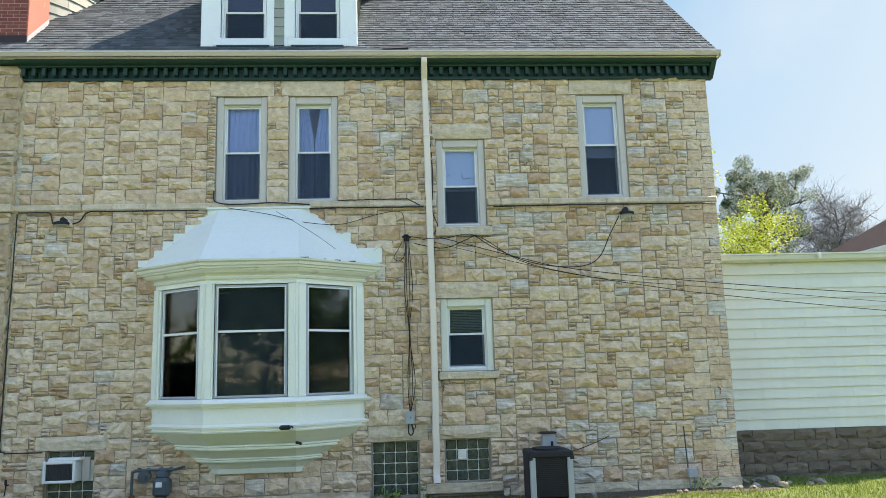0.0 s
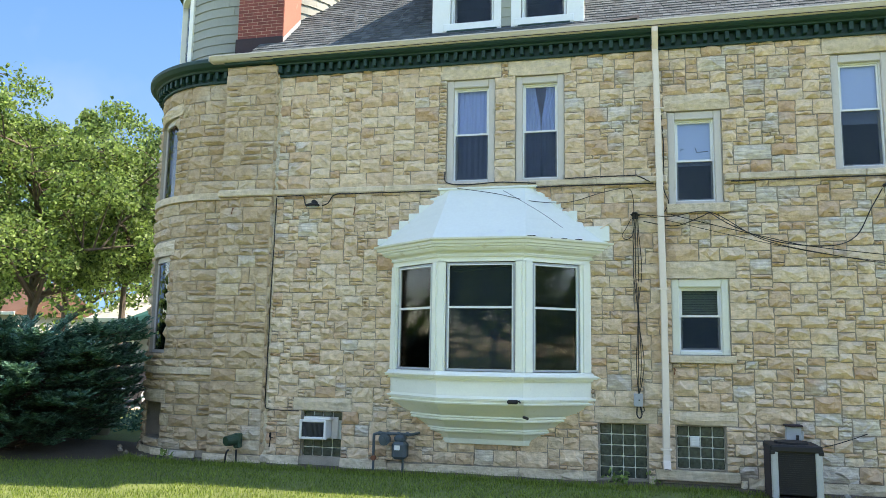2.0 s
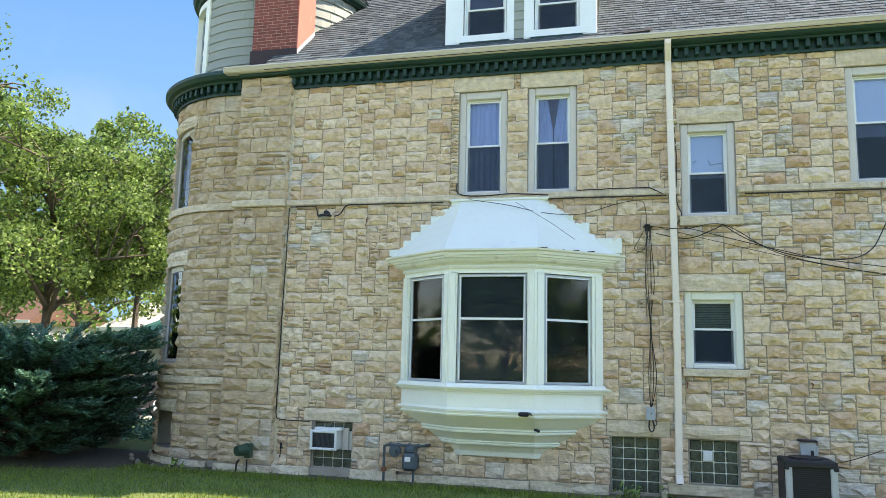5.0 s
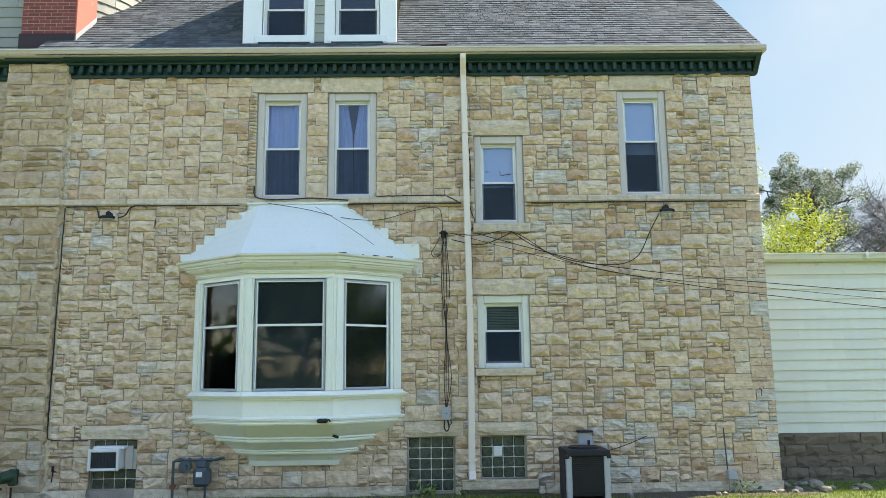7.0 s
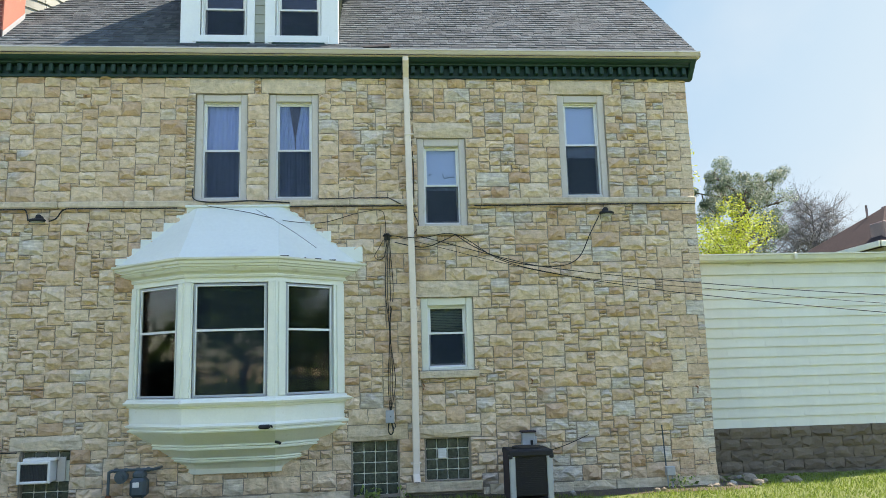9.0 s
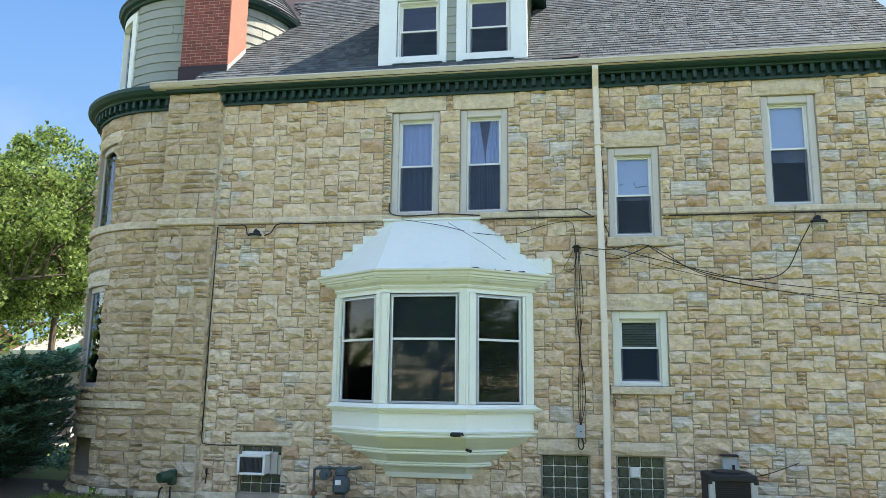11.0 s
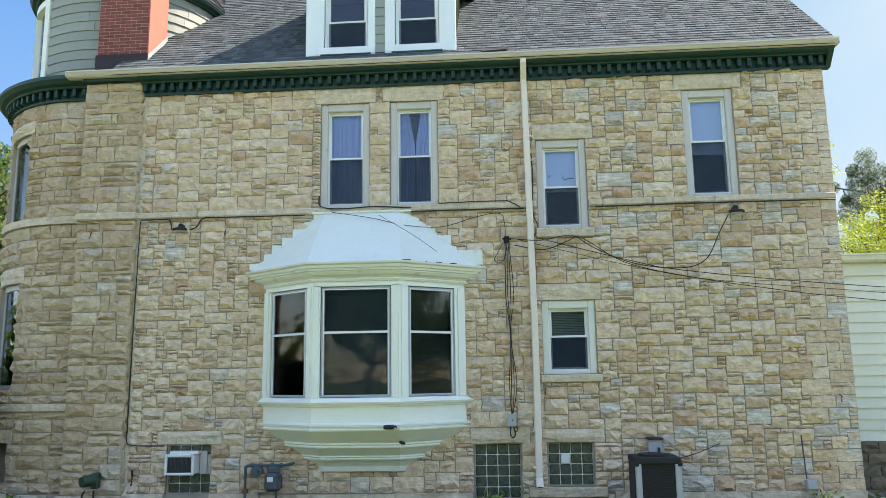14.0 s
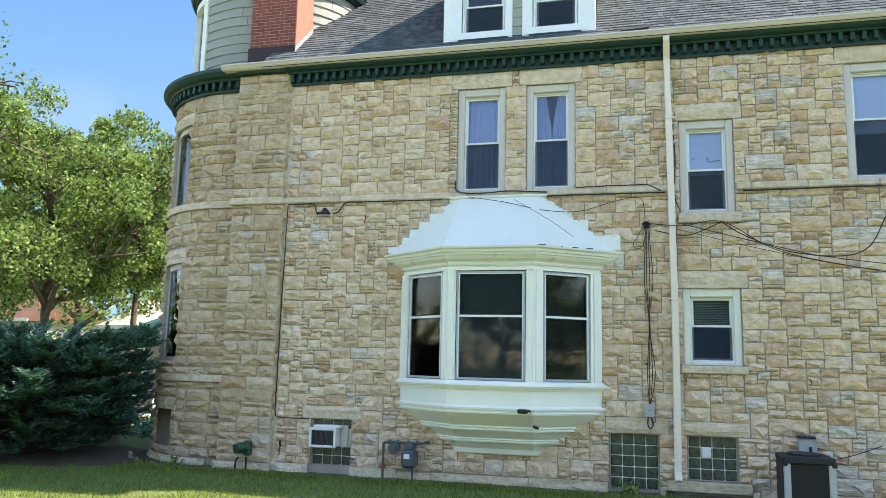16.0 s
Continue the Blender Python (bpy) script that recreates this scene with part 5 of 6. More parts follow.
s = Shape()
oblong_tube(s, [(0.545, -0.33, 7.66), (0.545, -0.33, 7.58), (0.548, -0.24, 7.46), (0.55, -0.13, 7.34), (0.553, -0.12, 7.25), (0.565, -0.12, 6.28)], 0.052, 0.042)
part("upper_length", s, SPOUT, ds)
s = Shape()
oblong_tube(s, [(0.565, -0.12, 6.30), (0.575, -0.13, 5.2), (0.585, -0.14, 4.3), (0.60, -0.13, 3.0), (0.60, -0.13, 1.95)], 0.055, 0.045)
part("middle_length", s, SPOUT, ds)
s = Shape()
oblong_tube(s, [(0.60, -0.13, 1.97), (0.59, -0.13, 0.55), (0.59, -0.14, 0.46), (0.592, -0.20, 0.385), (0.595, -0.26, 0.34)], 0.057, 0.047)
part("lower_length", s, SPOUT, ds)
for z in (6.28, 3.2, 0.62):
    part("strap", Shape().box(0.50, 0.67, -0.182, 0.0, z - 0.012, z + 0.012, 0.002), SPOUT, ds)
# solid black slab in place of the shade inside the pipe end
part("outlet", Shape().box(0.55, 0.64, -0.30, -0.25, 0.325, 0.345, 0.002), BLACK, ds, "black slab standing in for the shaded pipe opening")

# ---- wall services ----
eb = thing("junction_box", (0.19, -0.1, 1.2), "grey electrical junction box on the stone wall", "box")
part("case", Shape().box(0.10, 0.235, -0.13, 0.0, 1.29, 1.49, 0.01), GREY_METAL, eb)
part("cover", Shape().box(0.095, 0.24, -0.14, -0.128, 1.285, 1.495, 0.006), GREY_METAL, eb)
part("latch", Shape().box(0.17, 0.19, -0.15, -0.138, 1.38, 1.40, 0.003), BLACK, eb)


def cable(name, pts_, r, label, droop=0.0, wob=0.0, seed=1, steps=10):
    g = random.Random(seed)
    path = []
    for (p, q) in zip(pts_[:-1], pts_[1:]):
        for i in range(steps):
            t = i / steps
            path.append((p[0] + (q[0] - p[0]) * t + g.uniform(-wob, wob), p[1] + (q[1] - p[1]) * t, p[2] + (q[2] - p[2]) * t - droop * 4 * t * (1 - t) + g.uniform(-wob, wob)))
    path.append(pts_[-1])
    ob = solid(name, Shape().tube([(x - pts_[0][0], y - pts_[0][1], z - pts_[0][2]) for x, y, z in path], r, 6), RUBBER, label, "cable", smooth=True)
    ob.location = pts_[0]
    return ob


def smooth_path(pts_, steps=8):
    v = [Vector(p) for p in pts_]
    out = []
    for i in range(len(v) - 1):
        a, b, c, d = v[max(i - 1, 0)], v[i], v[i + 1], v[min(i + 2, len(v) - 1)]
        for k in range(steps):
            t = k / steps
            out.append(tuple(0.5 * ((2 * b) + (c - a) * t + (2 * a - 5 * b + 4 * c - d) * t * t + (3 * b - a - 3 * c + d) * t ** 3)))
    return out + [tuple(v[-1])]


cable("conduit", [(-6.44, -0.06, 4.98), (-6.47, -0.06, 3.2), (-6.48, -0.06, 1.25)], 0.011, "thin black conduit running down the wall", seed=3, wob=0.004)
cable("conduit", smooth_path([(-6.48, -0.06, 1.25), (-6.47, -0.07, 1.10), (-6.38, -0.07, 1.03), (-5.8, -0.07, 1.015)], 5), 0.010, "thin black conduit bent along the wall", steps=2)
cable("conduit", [(-6.42, -0.085, 4.995), (-5.95, -0.085, 5.0)], 0.011, "thin black conduit under the string course")
cable("conduit", smooth_path([(-5.95, -0.08, 5.0), (-5.88, -0.08, 4.97), (-5.83, -0.1, 4.80)], 5), 0.012, "thin black conduit bent to a lamp", steps=2)
cable("conduit", smooth_path([(-5.5, -0.09, 4.79), (-5.38, -0.09, 4.84), (-5.25, -0.095, 4.99), (-4.9, -0.095, 5.0), (-3.4, -0.095, 4.995)], 6), 0.012, "black cable running under the string course", steps=2)
cable("conduit", [(-1.5, -0.095, 5.0), (-1.1, -0.10, 5.005), (0.48, -0.10, 5.0)], 0.013, "black cable running under the string course", wob=0.002)
cable("conduit", [(-1.0, -0.08, 5.14), (-0.3, -0.085, 5.15), (0.2, -0.085, 5.15), (0.42, -0.095, 5.03)], 0.010, "thin cable along the string course", wob=0.004)
cable("conduit", [(1.72, -0.09, 4.99), (3.4, -0.095, 5.0), (5.75, -0.095, 4.995)], 0.013, "black cable running under the string course", wob=0.003)
cable("cable", smooth_path([(-2.9, -0.14, 5.02), (-2.2, -0.24, 4.88), (-1.55, -0.26, 4.72), (-0.95, -0.07, 4.72), (-0.35, -0.06, 4.88), (0.05, -0.06, 4.93), (0.14, -0.06, 4.75), (0.15, -0.07, 4.35), (0.18, -0.07, 4.25)]), 0.006, "thin black cable slung across the wall", steps=2)
cable("cable", smooth_path([(-2.05, -0.27, 4.92), (-1.75, -0.42, 4.72), (-1.35, -0.62, 4.44), (-1.0, -0.70, 4.17)]), 0.004, "thin black cable lying on the bay roof", steps=2)
for k, (dx, sw) in enumerate(((0.0, 0.0), (0.03, 0.02), (-0.02, -0.015), (0.05, 0.05))):
    cable("cable", smooth_path([(0.16 + dx, -0.06, 4.48), (0.17 + dx, -0.06, 4.2), (0.16 + dx + sw, -0.06, 3.5), (0.19 + dx - sw, -0.06, 2.8), (0.18 + dx + sw * 0.8, -0.07, 2.0), (0.175 + dx * 0.3, -0.08, 1.49)]), 0.006, "black cable hanging to a junction box", steps=2)
cable("cable", smooth_path([(0.15, -0.08, 1.30), (0.14, -0.09, 1.16), (0.18, -0.1, 1.10), (0.22, -0.09, 1.16), (0.19, -0.08, 1.30)]), 0.012, "loop of black cable below a junction box", steps=2)
cable("cable", smooth_path([(0.20, -0.08, 1.30), (0.23, -0.09, 1.20), (0.26, -0.1, 1.24), (0.22, -0.08, 1.32)]), 0.007, "loop of black cable below a junction box", steps=2)
cable("cable", smooth_path([(0.10, -0.06, 4.40), (0.02, -0.06, 4.25), (-0.05, -0.06, 4.12), (0.02, -0.06, 4.05), (0.12, -0.06, 4.12), (0.15, -0.06, 4.3)]), 0.006, "coil of black cable on the stone wall", steps=2)
INS = thing("cable_anchor", (0.17, -0.05, 4.45), "black cable anchor fixed to the stone wall", "anchor")
part("hook", Shape().tube([(0.10, -0.06, 4.47), (0.17, -0.1, 4.50), (0.24, -0.06, 4.46)], 0.016, 6), BLACK, INS)
part("plate", Shape().box(0.12, 0.21, -0.06, -0.02, 4.40, 4.52, 0.008), BLACK, INS)
# service drops to the street side
cable("service_wire", smooth_path([(0.2, -0.12, 4.47), (0.75, -0.22, 4.40), (1.35, -0.3, 4.44), (2.12, -0.35, 3.97), (3.04, -0.6, 3.68), (4.1, -1.0, 3.42), (5.18, -1.4, 3.20), (7.86, -2.4, 2.76), (11, -3.6, 2.4), (14, -4.7, 2.2)]), 0.007, "slack black service wire leading off the house", steps=2)
cable("service_wire", smooth_path([(0.75, -0.15, 4.44), (2.12, -0.35, 4.02), (3.04, -0.6, 3.77), (5.2, -1.4, 3.39), (7.89, -2.4, 3.03), (11, -3.6, 2.75), (14, -4.7, 2.6)]), 0.007, "slack black service wire leading off the house", steps=2)
cable("service_wire", smooth_path([(0.3, -0.12, 4.46), (2.12, -0.33, 3.93), (3.4, -0.7, 3.6), (5.2, -1.4, 3.31), (7.87, -2.4, 2.9), (11, -3.6, 2.6), (14, -4.7, 2.4)]), 0.005, "thin black service wire leading off the house", steps=2)
cable("service_wire", smooth_path([(1.35, -0.15, 4.47), (1.7, -0.3, 4.2), (2.3, -0.45, 3.92), (3.0, -0.55, 3.82), (3.45, -0.4, 3.98), (3.75, -0.2, 4.45), (3.95, -0.12, 4.78)]), 0.009, "black cable looping up to a lamp", steps=2)
cable("service_wire", smooth_path([(0.3, -0.1, 4.35), (0.8, -0.15, 4.25), (1.2, -0.2, 4.38), (1.35, -0.2, 4.46)]), 0.009, "black cable slung below a window", steps=2)
cable("cable", smooth_path([(0.63, -0.03, 6.2), (0.66, -0.04, 5.6), (0.64, -0.05, 4.95), (0.72, -0.06, 4.66), (0.60, -0.1, 4.45)]), 0.009, "black cable beside a window casing", steps=2)
cable("cable", smooth_path([(-3.16, -0.04, 5.35), (-3.14, -0.07, 5.17), (-2.95, -0.10, 5.10), (-2.6, -0.11, 5.09), (-2.2, -0.11, 5.11), (-1.9, -0.10, 5.10), (-1.5, -0.10, 5.07)]), 0.012, "black cable along the foot of the windows", steps=2)
for x, z in ((-5.66, 4.79), (4.08, 4.82)):
    lp = thing("wall_lamp", (x, 0, z), "black hooded floodlight below the string course", "lamp", "floodlights")
    part("mount", Shape().tube([(x, 0.0, z + 0.06), (x, -0.12, z + 0.07)], 0.05, 10), BLACK, lp)
    part("hood", Shape().loft([[(x + w * math.cos(a), -0.16 - 0.09 * math.sin(a) * w / 0.17, z + h) for a in [2 * math.pi * i / 16 for i in range(16)]] for w, h in ((0.08, 0.035), (0.125, 0.022), (0.14, 0.0), (0.125, -0.022))]), BLACK, lp)
    part("lens", Shape().loft([[(x + w * math.cos(a), -0.16 - 0.09 * math.sin(a) * w / 0.17, z + h) for a in [2 * math.pi * i / 16 for i in range(16)]] for w, h in ((0.11, -0.022), (0.09, -0.036))]), GREY_METAL, lp)
for x, z, h in ((-4.87, 4.68, 0.16), (-7.29, 4.72, 0.12), (5.52, 1.68, 0.12), (0.74, 1.86, 0.10), (2.6, 1.9, 0.08)):
    ir = thing("iron_hook", (x, -0.03, z), "small rusted iron hook fixed in the stone wall", "hook", "iron hooks")
    yy = PY - 0.03 if x < PX1 else -0.03
    part("shank", Shape().tube([(x, yy, z + h / 2), (x + 0.015, yy - 0.05, z + h * 0.3), (x, yy - 0.06, z - h / 2)], 0.012, 6), RUST, ir)

# ---- air conditioner ----
ac = thing("air_conditioner", (-5.42, -0.1, 0.53), "white window air conditioner with a grey grille", "air conditioner")
ax0, ax1, az0, az1 = -5.73, -5.22, 0.535, 0.885
part("body", Shape().box(ax0 + 0.01, ax1 - 0.01, -0.15, 0.2, az0 + 0.01, az1 - 0.01, 0.015), BONE, ac)
s = Shape()
oblong_ring(s, ax0, ax1, az0, az1, 0.045, -0.20, -0.14, 0.05, 0.045, 0.012)
part("front_frame", s, BONE, ac)
part("backing", Shape().box(ax0 + 0.04, ax1 - 0.04, -0.165, -0.145, az0 + 0.04, az1 - 0.04), GRILLE, ac)
for i in range(18):
    x = ax0 + 0.055 + i * (ax1 - ax0 - 0.11) / 17
    part("fin", Shape().box(x - 0.004, x + 0.004, -0.182, -0.165, az0 + 0.045, az1 - 0.05, 0.001), GRILLE, ac)
part("top_rail", Shape().box(ax0 + 0.05, ax1 + 0.05, -0.12, 0.05, az1 - 0.005, az1 + 0.04, 0.006), BONE, ac)
part("filler_panel", Shape().box(ax1 + 0.005, ax1 + 0.13, 0.06, 0.10, az0, az1 + 0.03, 0.004), CASING, ac, "beige pleated side panel")
# ---- gas meter ----
gm = thing("gas_meter", (-4.0, -0.2, 0.1), "blue-grey gas meter with regulator and pipes on the wall", "gas meter")
part("riser", Shape().tube(smooth_path([(-4.31, -0.22, 0.02), (-4.31, -0.22, 0.62), (-4.29, -0.22, 0.68), (-4.2, -0.22, 0.70)], 5), 0.024, 8), BLUE_GREY, gm, smooth=True)
part("header", Shape().tube([(-4.22, -0.22, 0.70), (-3.62, -0.22, 0.70), (-3.56, -0.16, 0.71), (-3.55, 0.03, 0.71)], 0.024, 8), BLUE_GREY, gm)
for x in (-4.20, -4.05, -3.86, -3.70):
    part("fitting", Shape().tube([(x - 0.025, -0.22, 0.70), (x + 0.025, -0.22, 0.70)], 0.036, 8), BLUE_GREY, gm)
part("regulator", Shape().tube([(-4.10, -0.30, 0.60), (-4.10, -0.26, 0.60), (-4.10, -0.16, 0.60)], 0.10, 16, 0.085), BLUE_GREY, gm)
part("regulator_cap", Shape().tube([(-4.10, -0.34, 0.60), (-4.10, -0.29, 0.60)], 0.045, 12), BLUE_GREY, gm)
part("valve", Shape().tube([(-4.31, -0.25, 0.28), (-4.31, -0.18, 0.28)], 0.045, 8), RUST, gm)
part("meter_body", Shape().box(-3.96, -3.70, -0.34, -0.10, 0.28, 0.58, 0.05), BLUE_GREY, gm)
part("meter_top", Shape().box(-3.93, -3.73, -0.30, -0.14, 0.56, 0.69, 0.04), BLUE_GREY, gm)
part("dial", Shape().box(-3.90, -3.80, -0.355, -0.335, 0.44, 0.52, 0.006), BONE, gm, "pale index window")
part("outlet_leg", Shape().tube([(-3.78, -0.22, 0.05), (-3.78, -0.22, 0.3)], 0.02, 8), BLUE_GREY, gm)
# ---- hose reel tub on the pilaster ----
hb = thing("hose_hanger", (-6.95, -0.35, 0.1), "dark green plastic hose hanger by the plinth", "hose hanger")
part("drum", Shape().tube([(-7.02, -0.46, 0.47), (-6.99, -0.40, 0.475), (-6.91, -0.24, 0.49)], 0.085, 14, 0.105), TUB_GREEN, hb)
part("back_plate", Shape().box(-6.95, -6.82, -0.32, -0.2, 0.34, 0.60, 0.02), TUB_GREEN, hb)
part("pipe", Shape().tube(smooth_path([(-6.98, -0.4, 0.32), (-7.02, -0.42, 0.25), (-7.03, -0.42, 0.08)], 4), 0.018, 6), BLACK, hb)
part("pipe", Shape().tube([(-6.86, -0.35, 0.32), (-6.85, -0.36, 0.08)], 0.018, 6), BLACK, hb)
tp = thing("wall_tap", (-6.33, -0.06, 0.5), "black tap on a pale wall plate", "tap")
part("stem", Shape().tube([(-6.33, -0.02, 0.52), (-6.33, -0.09, 0.52), (-6.34, -0.1, 0.36)], 0.014, 6), BLACK, tp)
part("handle", Shape().box(-6.355, -6.315, -0.11, -0.07, 0.52, 0.62, 0.015), BLACK, tp)
# ---- condenser and disconnect ----
cu = thing("condenser_unit", (2.42, -0.75, 0.1), "old outdoor condenser with a black coil and weathered corner posts", "condenser")
ux0, ux1, uy0, uy1, uz1 = 2.0, 2.68, -1.05, -0.40, 0.86
part("coil", Shape().box(ux0 + 0.05, ux1 - 0.05, uy0 + 0.03, uy1 - 0.03, 0.16, uz1 - 0.03, 0.01), BLACK, cu)
for i in range(22):
    z = 0.18 + i * 0.029
    part("fin", Shape().box(ux0 + 0.09, ux1 - 0.09, uy0 + 0.022, uy0 + 0.034, z, z + 0.012, 0.002), BLACK, cu)
for x in (ux0, ux1 - 0.09):
    for y in (uy0, uy1 - 0.07):
        part("corner_post", Shape().box(x, x + 0.09, y, y + 0.07, 0.09, uz1 - 0.09, 0.012), GREY_METAL, cu, "weathered grey corner post")
part("top", Shape().box(ux0 - 0.01, ux1 + 0.01, uy0 - 0.01, uy1 + 0.01, uz1 - 0.10, uz1, 0.02), BLACK, cu)
part("side_panel", Shape().box(ux0 - 0.012, ux0 + 0.01, uy0 + 0.07, uy1 - 0.07, 0.12, uz1 - 0.08, 0.004), FLASHING, cu, "dark brown side panel")
part("corner_cap", Shape().box(ux0 - 0.02, ux0 + 0.05, uy0 - 0.015, uy0 + 0.05, uz1 - 0.13, uz1 - 0.07, 0.01), BLACK, cu)
part("corner_cap", Shape().box(ux1 - 0.05, ux1 + 0.02, uy0 - 0.015, uy0 + 0.05, uz1 - 0.13, uz1 - 0.07, 0.01), BLACK, cu)
part("base_pan", Shape().box(ux0, ux1, uy0, uy1, 0.07, 0.13, 0.01), BLACK, cu)
part("fan_guard", Shape().tube([(2.34, -0.72, uz1), (2.34, -0.72, uz1 + 0.03)], 0.24, 20), BLACK, cu)
dc = thing("disconnect_box", (2.55, -0.05, 0.8), "grey electrical disconnect box with a sloping hood on the wall", "box")
part("case", Shape().box(2.38, 2.60, -0.14, 0.0, 0.78, 1.06, 0.008), GREY_METAL, dc)
part("hood", Shape().box(2.36, 2.62, -0.19, 0.0, 1.055, 1.085, 0.008), FLASHING, dc)
part("handle", Shape().box(2.52, 2.56, -0.165, -0.138, 0.84, 0.93, 0.006), BLACK, dc)
part("side_pull", Shape().box(2.605, 2.64, -0.1, -0.05, 0.85, 0.99, 0.006), GREY_METAL, dc)
cable("cable", smooth_path([(2.68, -0.1, 0.72), (3.0, -0.08, 0.78), (3.3, -0.07, 0.88), (3.55, -0.06, 0.98)]), 0.007, "thin cable from the condenser along the wall", steps=2)
ob_ = thing("outlet_box", (4.86, -0.2, 0.2), "small grey outdoor outlet box on two short legs", "box")
part("case", Shape().box(4.80, 4.95, -0.26, -0.16, 0.27, 0.42, 0.01), GREY_METAL, ob_)
for x in (4.83, 4.91):
    part("leg", Shape().tube([(x, -0.2, 0.05), (x, -0.2, 0.28)], 0.014, 6), GREY_METAL, ob_)
part("conduit", Shape().tube([(4.84, -0.13, 0.42), (4.83, -0.09, 1.1)], 0.012, 6), BLUE_GREY, ob_)

# ---- garage ----
GX0, GX1, GY = 5.2, 10.6, 0.95
gar = thing("wall_garage", (9, GY, 0.1), "white shake-clad garage wall on a brown block base", "wall", kind="structure")
part("sheathing", Shape().box(GX0, GX1, GY + 0.02, GY + 0.25, 0.91, 4.2), PALE_CLAD, gar)
part("block_core", Shape().box(GX0, GX1, GY + 0.005, GY + 0.25, -0.2, 0.91), MORTAR, gar)
rng = random.Random(15)
SHAKES, GBLOCKS = [], []
z, k = 0.91, 0
while z < 3.70:
    x = XR - 0.3 - rng.uniform(0, 0.5)
    while x < GX1 - 0.01:
        w = min(rng.uniform(0.5, 1.5), GX1 - x)
        SHAKES.append((x, x + w, z))
        x += w
    z += 0.187
for j in range(5):
    z = -0.09 + j * 0.2
    x = XR - 0.5 + (0.2 if j % 2 else 0)
    while x < GX1 - 0.3:
        GBLOCKS.append((x, z))
        x += 0.4
part("frieze_board", Shape().box(GX0, GX1, GY - 0.02, GY + 0.1, 3.80, 4.03, 0.006), CREAM, gar)
ge = thing("garage_eave", (9, GY, 4.0), "cream garage gutter and eave", "gutter", kind="structure")
prof = [(GY - 0.02, 4.03), (GY - 0.16, 4.04), (GY - 0.21, 4.07), (GY - 0.23, 4.14), (GY - 0.26, 4.15), (GY - 0.26, 4.175), (GY - 0.02, 4.18)]
for a, b in ((GX0, 8.02), (8.02, GX1)):
    part("trough", Shape().loft([[(x, y, z) for y, z in prof] for x in (a, b)]), CREAM, ge)
part("joint", Shape().box(7.99, 8.05, GY - 0.268, GY - 0.2, 4.06, 4.182, 0.003), CREAM, ge)
s = Shape().add([(x, y, z) for x in (GX0, GX1) for y, z in ((GY - 0.2, 4.16), (GY + 4.0, 4.35), (GY + 8.0, 4.16), (GY + 8.0, 4.0), (GY - 0.1, 4.05))], [(0, 1, 6, 5), (1, 2, 7, 6), (2, 3, 8, 7), (3, 4, 9, 8), (4, 0, 5, 9), (0, 4, 3, 2, 1), (5, 6, 7, 8, 9)])
solid("roof_garage", s, FLASHING, "low dark garage roof", "roof", "structure")
solid("wall_garage_side", Shape().box(GX1 - 0.25, GX1, GY + 0.25, GY + 7.8, -0.2, 4.1), PALE_CLAD, "white garage side wall", "wall", "structure")

# ---- ground ----
def ground_z(x, y):
    """Nearly level, falling a little away from the wall."""
    return 0.07 + 0.02 * noise.noise(Vector((x * 0.5, y * 0.5, 0))) - 0.015 * max(0, min(6, -y))


xs = [-900, -300, -120, -60, -40, -30, -24] + [-20 + i * 0.5 for i in range(73)] + [20, 30, 60, 120, 300, 900]
ys = [-900, -300, -120, -60, -30, -20] + [-16 + i * 0.5 for i in range(44)] + [8, 14, 20, 30, 60, 120, 300, 900]
s = Shape()
w = len(ys)
s.add([(x, y, ground_z(x, y) if -20 <= x <= 16 and -16 <= y <= 6 else 0.0) for x in xs for y in ys], [(i * w + j, (i + 1) * w + j, (i + 1) * w + j + 1, i * w + j + 1) for i in range(len(xs) - 1) for j in range(w - 1)])
solid("ground", s, GRASS_GROUND, "mown lawn with thin and worn patches", "lawn", "structure", smooth=True)
# bare earth along the foot of the wall
s = Shape()
rng = random.Random(8)
n_ = 90
top_, bot_ = [], []
for i in range(n_ + 1):
    x = -10.4 + i * 16.6 / n_
    y_in = -0.05 if x > PX0 else TY - math.sqrt(max(0.0, (TR + 0.1) ** 2 - (x - TX) ** 2)) if abs(x - TX) < TR else TY
    wd = 0.22 + 0.2 * noise.noise(Vector((x * 1.7, 3, 0))) + (0.5 if x < -9 else 0) + (0.25 if x > 1.6 else 0)
    top_.append((x, y_in + 0.2, ground_z(x, y_in) + 0.012))
    bot_.append((x, y_in - 0.1 - max(0.05, wd), ground_z(x, y_in - 0.1 - wd) + 0.006))
s.loft([bot_, top_], cap=False, closed=False)
solid("soil_strip", s, SOIL, "bare dark soil along the foot of the wall", "soil", "structure")
# bare bed under the juniper
s = Shape()
rings = []
for k in range(1, 6):
    ring_ = []
    for i in range(48):
        a = 2 * math.pi * i / 48
        wv = (1 + 0.13 * noise.noise(Vector((2.3 * math.cos(a), 2.3 * math.sin(a), 9)))) * k / 5
        x, y = -11.6 + 2.5 * wv * math.cos(a), 0.35 + 1.55 * wv * math.sin(a)
        ring_.append((x, y, ground_z(x, y) + 0.016 - 0.008 * (k == 5)))
    rings.append(ring_)
s.loft(rings[::-1])
solid("soil_bed", s, SOIL, "bare dark soil under a juniper bush", "soil", "structure")

s = Shape()
rings = []
for i in range(41):
    a = radians(15 + 150 * i / 40)
    rings.append([(620 * math.cos(a), 620 * math.sin(a), z) for z in (-20, 60, 160, 280, 420)])
s.loft(rings, cap=False, closed=False)
solid("backdrop", s, SKY_FAR, "plain hazy blue sky far off", "sky", "structure", smooth=True)

